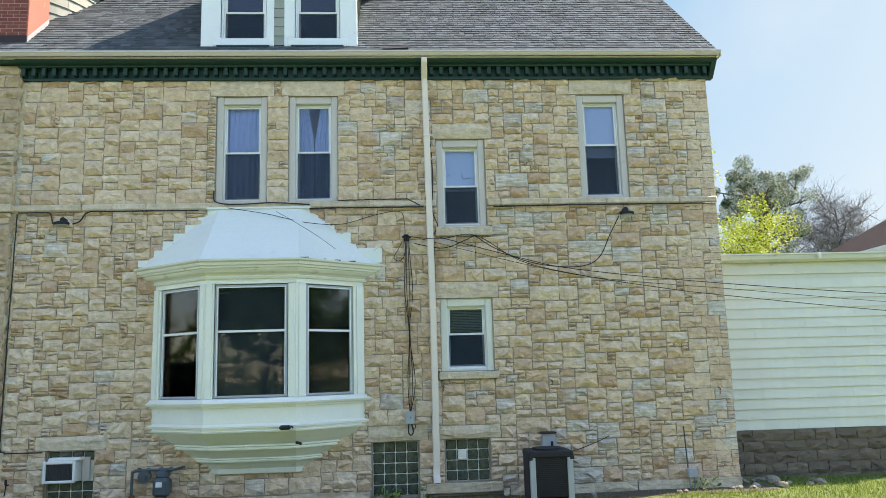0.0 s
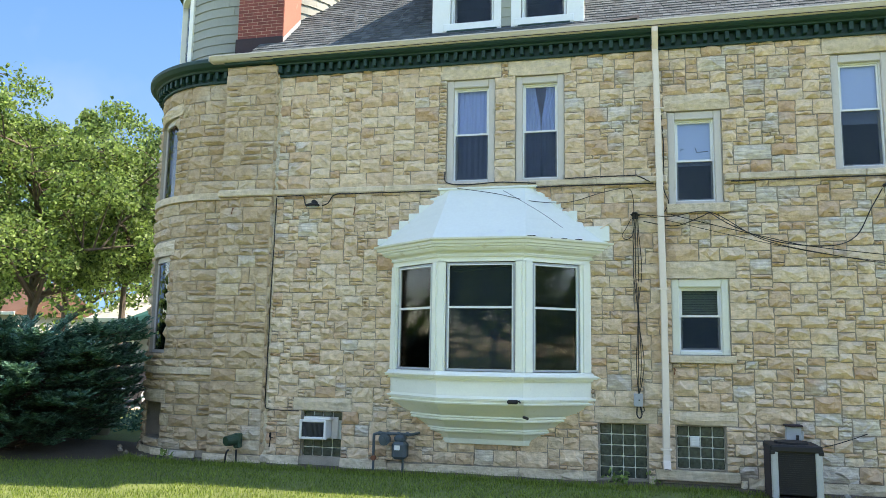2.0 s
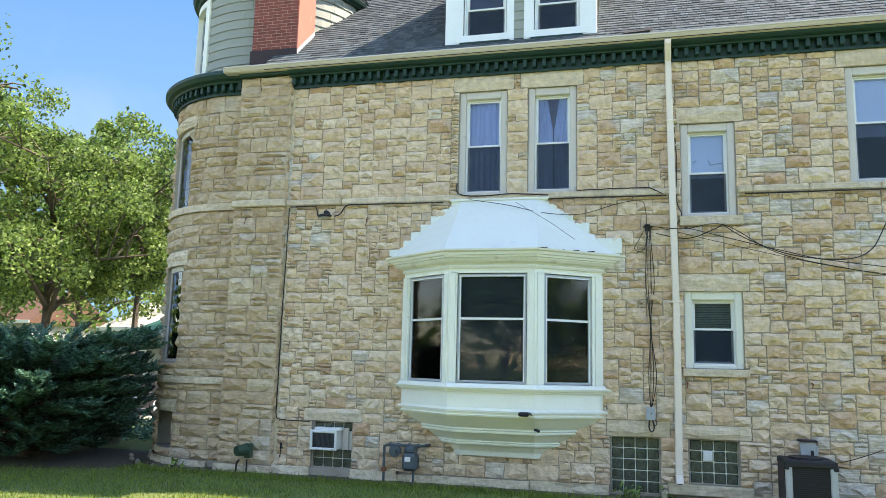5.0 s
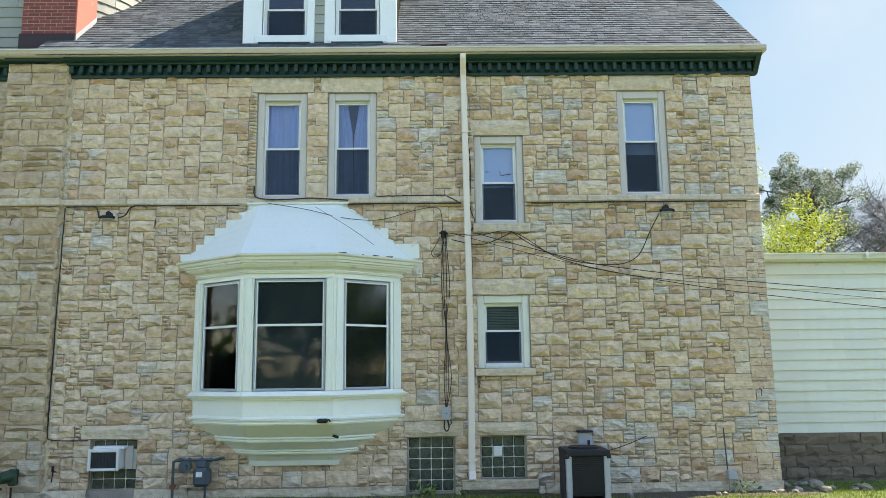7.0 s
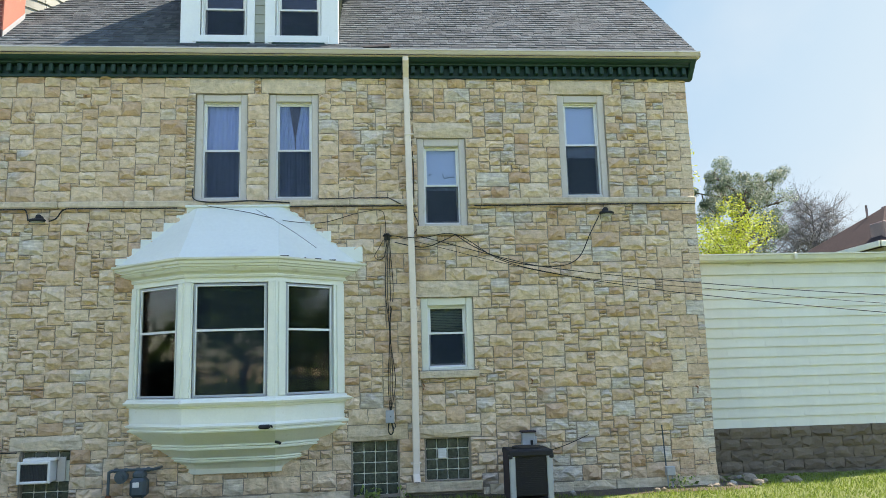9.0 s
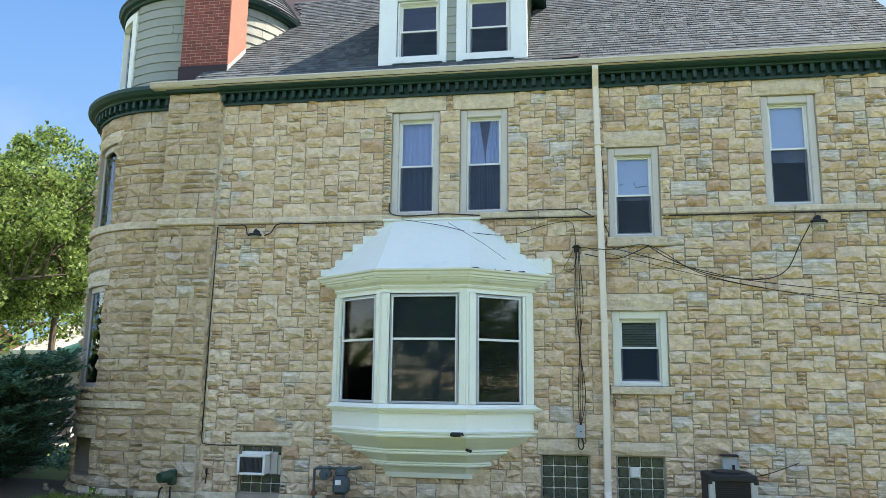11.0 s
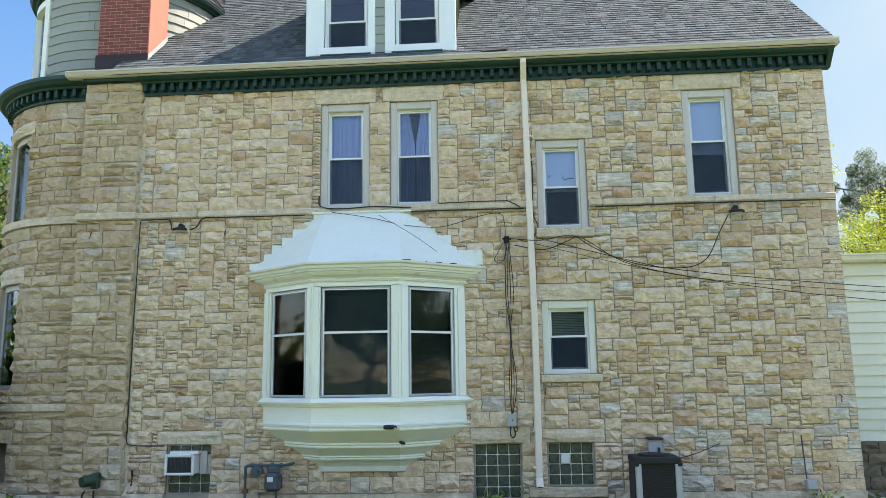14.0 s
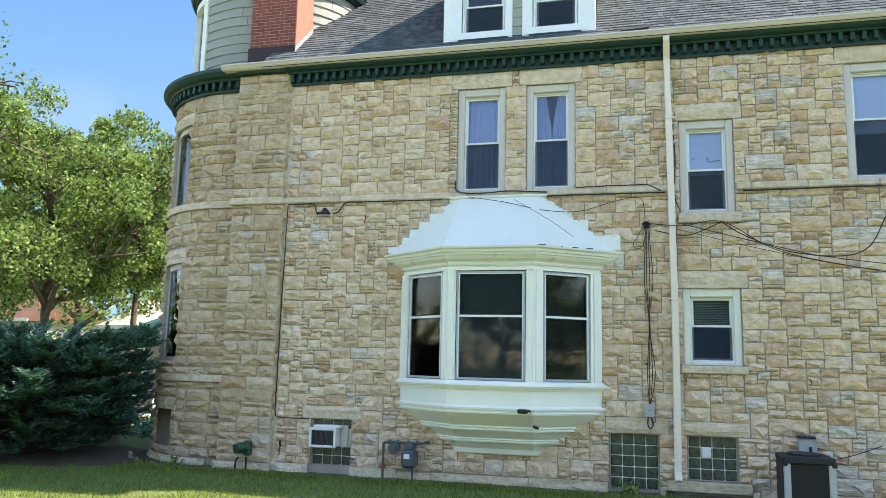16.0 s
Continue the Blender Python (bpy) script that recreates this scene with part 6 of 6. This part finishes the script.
# grass blades and weeds
def blades(name, count, area, height, seed, label):
    g = random.Random(seed)
    s_ = Shape()
    v, f = [], []
    while len(f) < count:
        x, y = g.uniform(*area[:2]), g.uniform(*area[2:])
        if (x > PX0 and x < XR and y > -0.28 - 0.25 * g.random()) or (x - TX) ** 2 + (y - TY) ** 2 < (TR + 0.5) ** 2 or (x >= XR and y > GY - 0.25) or (x < -9.3 and y > -0.6 - g.random()):
            continue
        if noise.noise(Vector((x * 0.9, y * 0.9, 4))) < -0.6 + 0.3 * g.random():
            continue
        z = ground_z(x, y) - 0.005
        h = height * g.uniform(0.5, 1.25)
        a, lean = g.uniform(0, 6.283), g.uniform(0, 0.7) * h
        c, q = math.cos(a), math.sin(a)
        k = len(v)
        wd = g.uniform(0.004, 0.008)
        b = g.uniform(0, 6.283)
        v += [(x - c * wd, y - q * wd, z), (x + c * wd, y + q * wd, z), (x + math.cos(b) * lean, y + math.sin(b) * lean, z + h)]
        f.append((k, k + 1, k + 2))
    me = bpy.data.meshes.new(name)
    me.from_pydata(v, [], f)
    me.materials.append(GRASS)
    return tagged(new(name, me), label, "grass", "", "stuff")


blades("grass", 90000, (-11.5, 9.5, -4.6, 0.75), 0.055, 12, "short mown grass blades on the lawn")
blades("grass", 5000, (-10.8, 1.6, -0.75, 0.75), 0.10, 13, "longer grass tufts along the foot of the wall")


def leaf_blob(v, f, g, centre, radius, count, size, flat_=1.0):
    for _ in range(count):
        d = Vector((g.gauss(0, 1), g.gauss(0, 1), g.gauss(0, 1) * flat_))
        d *= radius * 0.5 * min(1.0, 1.7 / max(0.01, d.length))
        p = centre + d
        n1 = Vector((g.gauss(0, 1), g.gauss(0, 1), g.gauss(0, 1))).normalized()
        n2 = n1.orthogonal().normalized()
        sz = size * g.uniform(0.6, 1.3)
        a, b = n1 * sz, n2 * sz * 0.62
        k = len(v)
        v += [tuple(p - a), tuple(p + b * 0.9 - a * 0.1), tuple(p + a), tuple(p - b * 0.9 - a * 0.1)]
        f.append((k, k + 1, k + 2, k + 3))


def tree(name, at, height, crown_r, crown_h, leaf_mat, leaves, leaf, trunk_r, seed, label, limbs=11, twigs=5, bare=False, spread=1.0, blob=0.9, squash=0.8, taper=0.55):
    """A tapered trunk, limbs and twigs, and a ragged crown of separate leaves."""
    g = random.Random(seed)
    ob = thing(name, at, label, "tree")
    base_ = Vector(at)
    wood = Shape()
    split = height - crown_h * 0.85
    bend = Vector((g.uniform(-.3, .3), g.uniform(-.3, .3), 0))
    tip = base_ + Vector((0, 0, height * 0.86)) + bend * 2
    mid = base_ + Vector((0, 0, split)) + bend
    wood.tube([tuple(base_ - Vector((0, 0, 0.3))), tuple(base_ + Vector((0, 0, split * 0.5)) + bend * 0.4), tuple(mid), tuple((mid + tip) / 2 + bend * 0.5), tuple(tip)], trunk_r, 9, trunk_r * 0.18)
    ends = [tip]
    for i in range(limbs):
        a = 2 * math.pi * (i * 0.382 + g.uniform(-0.06, 0.06))
        h = split + (height - split) * (i / limbs) * 0.75
        start = base_ + Vector((0, 0, h)) + bend * (h / height) * 1.6
        up = g.uniform(0.15, 0.75)
        frac = (h - split) / max(0.1, height - split)
        reach = crown_r * (1.05 - taper * frac) * g.uniform(0.6, 1.08) * spread
        end = start + Vector((math.cos(a) * reach, math.sin(a) * reach, up * reach * 0.8 + 0.3))
        end.z = min(end.z, base_.z + height)
        elbow = (start + end) / 2 + Vector((g.uniform(-.2, .2) * reach, g.uniform(-.2, .2) * reach, g.uniform(-0.05, 0.2) * reach))
        r0 = trunk_r * (0.5 - 0.3 * frac)
        wood.tube([tuple(start), tuple(elbow), tuple(end)], r0, 6, r0 * 0.25)
        ends.append(end)
        for j in range(twigs):
            t = g.uniform(0.3, 1.0)
            p0 = start + (elbow - start) * (t * 2) if t < 0.5 else elbow + (end - elbow) * (t * 2 - 1)
            d = Vector((g.gauss(0, 1), g.gauss(0, 1), g.gauss(0.4, 0.7))).normalized() * crown_r * g.uniform(0.2, 0.5)
            p1 = p0 + d
            wood.tube([tuple(p0), tuple((p0 + p1) / 2 + Vector((0, 0, 0.1))), tuple(p1)], r0 * 0.35, 4, r0 * 0.08)
            ends.append(p1)
            if bare:
                for _ in range(13):
                    q0 = p0 + (p1 - p0) * g.uniform(0.2, 1)
                    q1 = q0 + Vector((g.gauss(0, 1), g.gauss(0, 1), g.gauss(0.5, 0.6))).normalized() * crown_r * g.uniform(0.12, 0.36)
                    wood.tube([tuple(q0), tuple((q0 + q1) / 2), tuple(q1)], r0 * 0.09, 3, r0 * 0.04)
    part("trunk", wood, GREY_BARK if bare else BARK, ob)
    if leaves:
        v, f = [], []
        per_ = leaves // len(ends)
        for e in ends:
            leaf_blob(v, f, g, e, crown_r * 0.32 * blob * g.uniform(0.6, 1.3), int(per_ * g.uniform(0.4, 1.6)), leaf, squash)
        me = bpy.data.meshes.new("crown")
        me.from_pydata([(x - at[0], y - at[1], z - at[2]) for x, y, z in v], [], f)
        me.materials.append(leaf_mat)
        cr = new("crown", me)
        cr.parent = ob
    return ob


tree("maple_tree", (-22.9, 12.5, 0), 11.0, 5.9, 8.9, MAPLE, 84000, 0.082, 0.24, 3, "large leafy street tree with bright green foliage", 26, 9, blob=0.46, taper=0.15, squash=0.65)
tree("maple_tree", (-20.4, 14.5, 0), 12.0, 3.0, 8.6, MAPLE, 30000, 0.082, 0.18, 8, "slender leafy street tree with bright green foliage", 17, 7, blob=0.5, taper=0.3, squash=0.8)
tree("maple_tree", (-23.9, 4.5, 0), 14.5, 4.4, 6.6, MAPLE, 4200, 0.085, 0.3, 6, "tall leafy street tree with bright green foliage", 13, 6, blob=0.6)
tree("maple_tree", (-31, 24, 0), 12.0, 6.0, 10.0, MAPLE, 9000, 0.17, 0.3, 16, "leafy street tree in the distance", 12, 5)
tree("willow_tree", (20.2, 26, 0), 12.9, 2.6, 5.6, GREY_LEAF, 45000, 0.05, 0.30, 21, "grey-green tree with a leaning crown behind the garage", 15, 5, blob=0.62, taper=0.3)
tree("young_tree", (11.6, 12, 0), 7.0, 2.1, 4.0, YELLOW_LEAF, 20000, 0.048, 0.14, 22, "bright yellow-green young tree behind the garage", 11, 6)
tree("young_tree", (10.1, 12.0, 0), 10.4, 1.3, 4.4, YELLOW_LEAF, 1500, 0.07, 0.12, 27, "thin yellow-green tree beside the house", 9, 4)
tree("bare_tree", (26.4, 30, 0), 12.6, 2.9, 7.2, GREY_LEAF, 0, 0.1, 0.17, 24, "leafless tree with fine grey branches", 26, 17, bare=True)
tree("bare_tree", (23.8, 30.5, 0), 11.2, 2.2, 6.0, GREY_LEAF, 0, 0.1, 0.14, 25, "leafless tree with fine grey branches", 17, 14, bare=True)
for i, (x, y) in enumerate(((-36, -44), (-22, -50), (-10, -46), (-1, -43), (8, -48), (19, -46), (32, -44), (42, -36), (50, -27), (58, -17), (64, -6), (-48, -34), (-56, -22))):
    tree("shade_tree", (x, y, 0), 7.6 + 0.9 * (i % 3), 7.5, 7.4, MAPLE, 4200, 0.36, 0.3, 60 + i, "broad shade tree across the lawn", 13, 5)

# undergrowth closing the view behind the lawn
v, f = [], []
g = random.Random(66)
for k in range(800):
    a = radians(g.uniform(150, 375))
    r = g.uniform(54, 62)
    leaf_blob(v, f, g, Vector((r * math.cos(a), r * math.sin(a), g.uniform(0.3, 7.0))), 2.4, 26, 0.42)
me = bpy.data.meshes.new("undergrowth")
me.from_pydata([(x, y, max(0.0, z)) for x, y, z in v], [], f)
me.materials.append(MAPLE)
tagged(new("undergrowth", me), "dense green undergrowth beyond the lawn", "shrubs", "", "stuff")

# spreading juniper: arching branches that carry flat feathered sprays, undercut towards the tower
at = (-11.9, -0.1, 0.05)
jun = thing("juniper_bush", at, "large spreading blue-green juniper with layered branches", "shrub")
g = random.Random(2)
wood, v, f = Shape(), [], []
for i in range(230):
    h = 0.03 + 2.3 * (i + g.random()) / 230
    a = i * 2.39996 + g.uniform(-0.3, 0.3)
    reach = 3.1 * (1 - 0.62 * (h / 2.35) ** 3) * g.uniform(0.55, 1.0)
    reach *= 1 - 0.62 * max(0.0, math.cos(a)) * (1 - min(1.0, h / 1.15))
    if math.cos(a) > 0.55 and h > 1.0:
        reach = max(reach, g.uniform(2.1, 2.85) * (1 - 0.25 * max(0.0, h - 1.9)))
    if i in (160, 168, 173):
        a, h, reach = 0.06 * (i - 167), 1.75 + 0.04 * (i - 160), 2.75
    while (at[0] + math.cos(a) * reach - TX) ** 2 + (at[1] + math.sin(a) * reach - TY) ** 2 < (TR + 0.25) ** 2:
        reach -= 0.1
    p0 = Vector((at[0] + g.uniform(-.2, .2), at[1] + g.uniform(-.2, .2), at[2] + h * 0.75))
    p2 = Vector((at[0] + math.cos(a) * reach, at[1] + math.sin(a) * reach, at[2] + h + g.uniform(0.0, 0.34)))
    p1 = (p0 + p2) / 2 + Vector((0, 0, 0.12 + 0.1 * g.random()))
    wood.tube([tuple(p0), tuple(p1), tuple(p2)], 0.028, 4, 0.007)
    along = (p2 - p0).normalized()
    sidev = Vector((-along.y, along.x, 0)).normalized()
    count = int(7 + reach * 4)
    for k in range(count):
        t = 0.3 + 0.7 * (k + g.random()) / count
        c = p0 * (1 - t) ** 2 + p1 * 2 * t * (1 - t) + p2 * t * t
        for sg in (-1, 1):
            axis = (sidev * sg * g.uniform(0.35, 1.0) + along * g.uniform(0.6, 1.1) + Vector((0, 0, g.uniform(-0.05, 0.42)))).normalized()
            across = axis.cross(Vector((g.gauss(0, .25), g.gauss(0, .25), 1))).normalized()
            ln = g.uniform(0.28, 0.52) * (1.15 - 0.5 * t)
            for m in range(13):
                q = c + axis * ln * (m / 12) + Vector((0, 0, 0.05 * (m / 12) ** 2))
                for side_ in (-1, 1):
                    d = (axis * g.uniform(0.6, 1.1) + across * side_ * g.uniform(0.5, 1.0) + Vector((0, 0, g.uniform(-0.25, 0.25)))).normalized() * g.uniform(0.08, 0.14) * (1.15 - 0.6 * m / 12)
                    wv = d.cross(Vector((g.gauss(0, .5), g.gauss(0, .5), 1))).normalized() * 0.022
                    n0 = len(v)
                    v += [tuple(q - wv), tuple(q + wv), tuple(q + d)]
                    f.append((n0, n0 + 1, n0 + 2))
part("stem_wood", wood, BARK, jun)
me = bpy.data.meshes.new("foliage")
me.from_pydata([(x - at[0], y - at[1], max(z, 0.06) - at[2]) for x, y, z in v], [], f)
me.materials.append(NEEDLE)
fo = new("foliage", me)
fo.parent = jun

for k, (x, y, c, sz) in enumerate(((-0.12, -0.16, 34, 0.05), (-0.28, -0.14, 20, 0.045), (0.36, -0.12, 14, 0.04), (4.95, -0.3, 26, 0.045), (5.15, -0.32, 22, 0.04), (-8.3, -0.35, 24, 0.05))):
    wd = thing("weed", (x, y, ground_z(x, y)), "small leafy green weed at the foot of the wall", "weed", "weeds")
    v, f = [], []
    g = random.Random(90 + k)
    leaf_blob(v, f, g, Vector((x, y, ground_z(x, y) + 0.09)), 0.16, c, sz)
    me = bpy.data.meshes.new("leaves")
    me.from_pydata([(a - x, b - y, max(c_, ground_z(x, y)) - ground_z(x, y)) for a, b, c_ in v], [], f)
    me.materials.append(MAPLE)
    lv = new("leaves", me)
    lv.parent = wd

# rubble by the corner
g = random.Random(33)
for k in range(22):
    x, y = g.uniform(5.5, 7.25), g.uniform(-0.35, 0.6)
    if x < XR + 0.15 and y > -0.2:
        y = -0.3
    r = g.uniform(0.04, 0.10) * (1.3 if k < 4 else 0.75)
    z = ground_z(x, y)
    bm = bmesh.new()
    bmesh.ops.create_icosphere(bm, subdivisions=2, radius=r)
    for vt in bm.verts:
        vt.co *= 1 + 0.35 * noise.noise(vt.co * (1.4 / r) + Vector((k * 7.1, 0, 0)))
        vt.co.z *= 0.62
    me = bpy.data.meshes.new("loose_stone")
    bm.to_mesh(me)
    bm.free()
    me.materials.append(ROCK)
    ob = new("loose_stone", me)
    ob.location, ob.rotation_euler = (x, y, z + r * 0.35), (g.uniform(-.3, .3), g.uniform(-.3, .3), g.uniform(0, 6))
    tagged(ob, "rough loose limestone rubble lying by the house corner", "stone", "rubble")
for k in range(10):
    x = g.choice((g.uniform(-10.2, -8.6), g.uniform(1.8, 5.2)))
    y = -0.45 - 0.2 * g.random() if x > 0 else TY - math.sqrt(max(0.05, (TR + 0.35) ** 2 - (x - TX) ** 2)) - 0.15
    r = g.uniform(0.025, 0.07)
    bm = bmesh.new()
    bmesh.ops.create_icosphere(bm, subdivisions=1, radius=r)
    for vt in bm.verts:
        vt.co *= 1 + 0.3 * noise.noise(vt.co * (1.2 / r) + Vector((k * 3.3, 5, 0)))
    me = bpy.data.meshes.new("pebble")
    bm.to_mesh(me)
    bm.free()
    me.materials.append(ROCK)
    ob = new("pebble", me)
    ob.location = (x, y, ground_z(x, y) + r * 0.5)
    tagged(ob, "small loose stone on bare soil by the wall", "stone", "pebbles")

# planter, street, parked car, houses beyond
pot = thing("planter", (-12.2, 2.9, 0), "large grey flower pot with a dry stem", "planter")
part("bowl", Shape().loft([[(-12.2 + r * math.cos(a), 2.9 + r * math.sin(a), z) for a in [2 * math.pi * i / 18 for i in range(18)]] for r, z in ((0.22, 0.02), (0.26, 0.3), (0.38, 0.52), (0.42, 0.56), (0.42, 0.62), (0.36, 0.62), (0.34, 0.5))]), GREY_METAL, pot)
part("stem", Shape().tube([(-12.2, 2.9, 0.5), (-12.15, 2.9, 0.95), (-12.22, 2.92, 1.4)], 0.02, 5), BARK, pot)
hedge_v, hedge_f = [], []
g = random.Random(71)
for k in range(90):
    leaf_blob(hedge_v, hedge_f, g, Vector((g.uniform(-14.5, -10.6), g.uniform(3.6, 4.6), g.uniform(0.1, 0.4))), 0.5, 45, 0.05)
hd = thing("low_hedge", (-12.5, 4.0, 0), "low dark hedge behind the juniper", "hedge")
me = bpy.data.meshes.new("foliage")
me.from_pydata([(x + 12.5, y - 4.0, max(0.0, z)) for x, y, z in hedge_v], [], hedge_f)
me.materials.append(NEEDLE)
hf = new("foliage", me)
hf.parent = hd
solid("road", Shape().box(-24, -16.0, -70, 110, 0.0, 0.03), ASPHALT, "grey asphalt street", "road", "structure")
solid("kerb", Shape().box(-16.0, -15.8, -70, 110, 0.0, 0.14, 0.02), PLINTH, "pale concrete kerb", "kerb", "structure")


def parked_car(x, y):
    c = thing("parked_car", (x, y, 0.03), "dark parked car beside the kerb", "car")
    body = [[(x + sx * w, y + yy, z) for sx, w, z in ((-1, 0.86, 0.3), (1, 0.86, 0.3), (1, 0.9, 0.62), (1, 0.84, 0.85), (-1, 0.84, 0.85), (-1, 0.9, 0.62))] for yy in (-2.2, -2.05, -0.9, 0.9, 2.0, 2.2)]
    part("body", Shape().loft(body), CAR_PAINT, c)
    cab = [[(x - w, y + a, z), (x + w, y + a, z), (x + w, y + b, z), (x - w, y + b, z)] for w, a, b, z in ((0.82, -1.2, 1.6, 0.84), (0.66, -0.55, 1.1, 1.42))]
    part("cabin", Shape().loft(cab), BLACK, c)
    for sx in (-1, 1):
        for yy in (-1.35, 1.35):
            wh = part("wheel", Shape().tube([(x + sx * 0.72, y + yy, 0.36), (x + sx * 0.9, y + yy, 0.36)], 0.33, 18), RUBBER, c)
            part("rim", Shape().tube([(x + sx * 0.88, y + yy, 0.36), (x + sx * 0.915, y + yy, 0.36)], 0.2, 14), GREY_METAL, wh)
        part("headlight", Shape().box(x + sx * 0.62 - 0.14, x + sx * 0.62 + 0.14, y - 2.24, y - 2.15, 0.58, 0.70, 0.03), BONE, c)


parked_car(-18.0, 13.0)


def house(name, x0, x1, y0, y1, eave, ridge, wall_mat, roof_mat, label, hip=0.0, over=0.45):
    """A plain neighbour house: walls, roof, fascia, windows."""
    h = thing(name, ((x0 + x1) / 2, (y0 + y1) / 2, 0), label, "house")
    part("wall", Shape().box(x0, x1, y0, y1, -0.2, eave), wall_mat, h)
    ym = (y0 + y1) / 2
    a0, a1, b0, b1 = x0 - over, x1 + over, y0 - over, y1 + over
    s_ = Shape().add([(a0, b0, eave), (a1, b0, eave), (a1, b1, eave), (a0, b1, eave), (a0 + hip, ym, ridge), (a1 - hip, ym, ridge), (a0, b0, eave - 0.12), (a1, b0, eave - 0.12), (a1, b1, eave - 0.12), (a0, b1, eave - 0.12)],
                     [(0, 1, 5, 4), (1, 2, 5), (2, 3, 4, 5), (3, 0, 4), (6, 9, 8, 7), (0, 6, 7, 1), (1, 7, 8, 2), (2, 8, 9, 3), (3, 9, 6, 0)])
    part("roof", s_, roof_mat, h)
    part("fascia", Shape().box(a0, a1, b0 - 0.08, b0 - 0.003, eave - 0.16, eave + 0.06, 0.01), CREAM, h)
    n = max(2, int((x1 - x0) / 3))
    for i in range(n):
        x = x0 + (i + 0.5) * (x1 - x0) / n
        for z in ([1.1, 4.0] if eave > 5 else [1.1]):
            w_ = part("window", Shape().box(x - 0.5, x + 0.5, y0 - 0.05, y0 + 0.02, z, z + 1.4, 0.01), WHITE, h)
            part("pane", Shape().box(x - 0.42, x + 0.42, y0 - 0.06, y0 - 0.045, z + 0.08, z + 1.32), BLACK, w_)
    return h


h1 = house("house", 19.85, 40.0, 14.72, 21.65, 6.6, 8.86, PALE_WALL, ROOF_BROWN, "house with a brown shingled hip roof beyond the garage", 3.2)
part("roof_box", Shape().box(19.95, 20.55, 14.75, 15.6, 6.6, 7.55, 0.03), BROWN_SIDING, h1, "brown clad roof projection")
part("roof_box", Shape().box(22.9, 27.0, 17.5, 18.9, 8.3, 8.98, 0.03), BROWN_SIDING, h1, "brown clad roof projection")
part("fascia", Shape().box(19.31, 19.397, 14.27, 22.1, 6.44, 6.66, 0.01), CREAM, h1)
part("vent_pipe", Shape().tube([(22.0, 18.6, 8.2), (22.0, 18.6, 9.0)], 0.05, 8), BROWN_SIDING, h1)
house("house", -60, -41.0, 31, 39, 4.4, 6.8, PALE_WALL, ROOF_RED, "pale house with a red-brown roof across the street", 0.0)
h2 = house("house", -27.4, -20.0, 22, 32, 3.6, 5.7, PALE_WALL, PALE_WALL, "white house with a teal awning across the street", 0.0)
s = Shape().loft([[(-26.4, 21.9, 3.4), (-24.9, 19.9, 2.6), (-24.9, 19.8, 2.4), (-26.4, 21.8, 3.2)], [(-24.2, 21.9, 4.1), (-22.4, 19.9, 3.9), (-22.4, 19.8, 3.6), (-24.2, 21.8, 3.8)]])
part("awning", s, TEAL, h2, "teal canvas awning")

# ---- small pieces: stones, shingles, bricks, cladding ----
def lay(parent, rects, place, mat, stretch, seed):
    """Stones of a stretch of wall as objects of their own, the others joined."""
    g = random.Random(seed)
    rest, count = Shape(), 0
    trim = lambda q: (0.008, 0.0065, 0.15) if abs(q[1] - XR) < 0.03 else (0.022, 0.0065, 0.5) if abs(q[1] - XR) < 0.4 else (0.056, 0.0095, 1.25) if q[0] > 0.6 else (0.050, 0.0075, 1.0)      # smooth quoins
    for r in rects:
        if stretch is not None and stretch[0] < (r[0] + r[1]) / 2 < stretch[1] and count < 320:
            s_ = Shape()
            rock_face(s_, r, place, g, *trim(r))
            part("stone", s_, mat, parent)
            count += 1
        else:
            rock_face(rest, r, place, g, *trim(r))
    if rest.v:
        tagged(part("stones", rest, mat, parent), kind="stuff")


for k, (parent, rects, place, mat, stretch) in enumerate(JOBS):
    lay(parent, rects, place, mat, stretch, 100 + k)

g = random.Random(4)
rest, count = Shape(), 0
for a, b, y in ROOF_TABS:
    lift = g.choice((0.0, 0.002, 0.006))
    if -0.6 < (a + b) / 2 < 5.0 and y < 0.9 and count < 300:
        s = Shape()
        tab(s, a, b, y, lift)
        part("shingle", s, SHINGLE, roof)
        count += 1
    else:
        tab(rest, a, b, y, lift)
tagged(part("shingles", rest, SHINGLE, roof), kind="stuff")
base = chim.location
for me, at in BRICKS:
    ob = new("brick", me)
    ob.parent = chim
    ob.location = Vector(at) - base
for a, b, z in SHAKES:
    tone = g.uniform(0, 0.006)
    part("shake", Shape().add([(a + 0.001, GY - 0.012 - tone, z + 0.002 * g.random()), (b - 0.001, GY - 0.012 - tone, z + 0.002 * g.random()), (b - 0.001, GY + 0.012, z + 0.19), (a + 0.001, GY + 0.012, z + 0.19), (a + 0.001, GY + 0.022, z), (b - 0.001, GY + 0.022, z)],
                              [(0, 1, 2, 3), (4, 5, 1, 0), (0, 3, 4), (1, 5, 2)]), PALE_CLAD, gar)
for x, z in GBLOCKS:
    s = Shape()
    rock_face(s, (x, x + 0.4, z, z + 0.2), flat(GY - 0.02), g, 0.03, 0.005)
    part("concrete_block", s, BLOCK, gar)
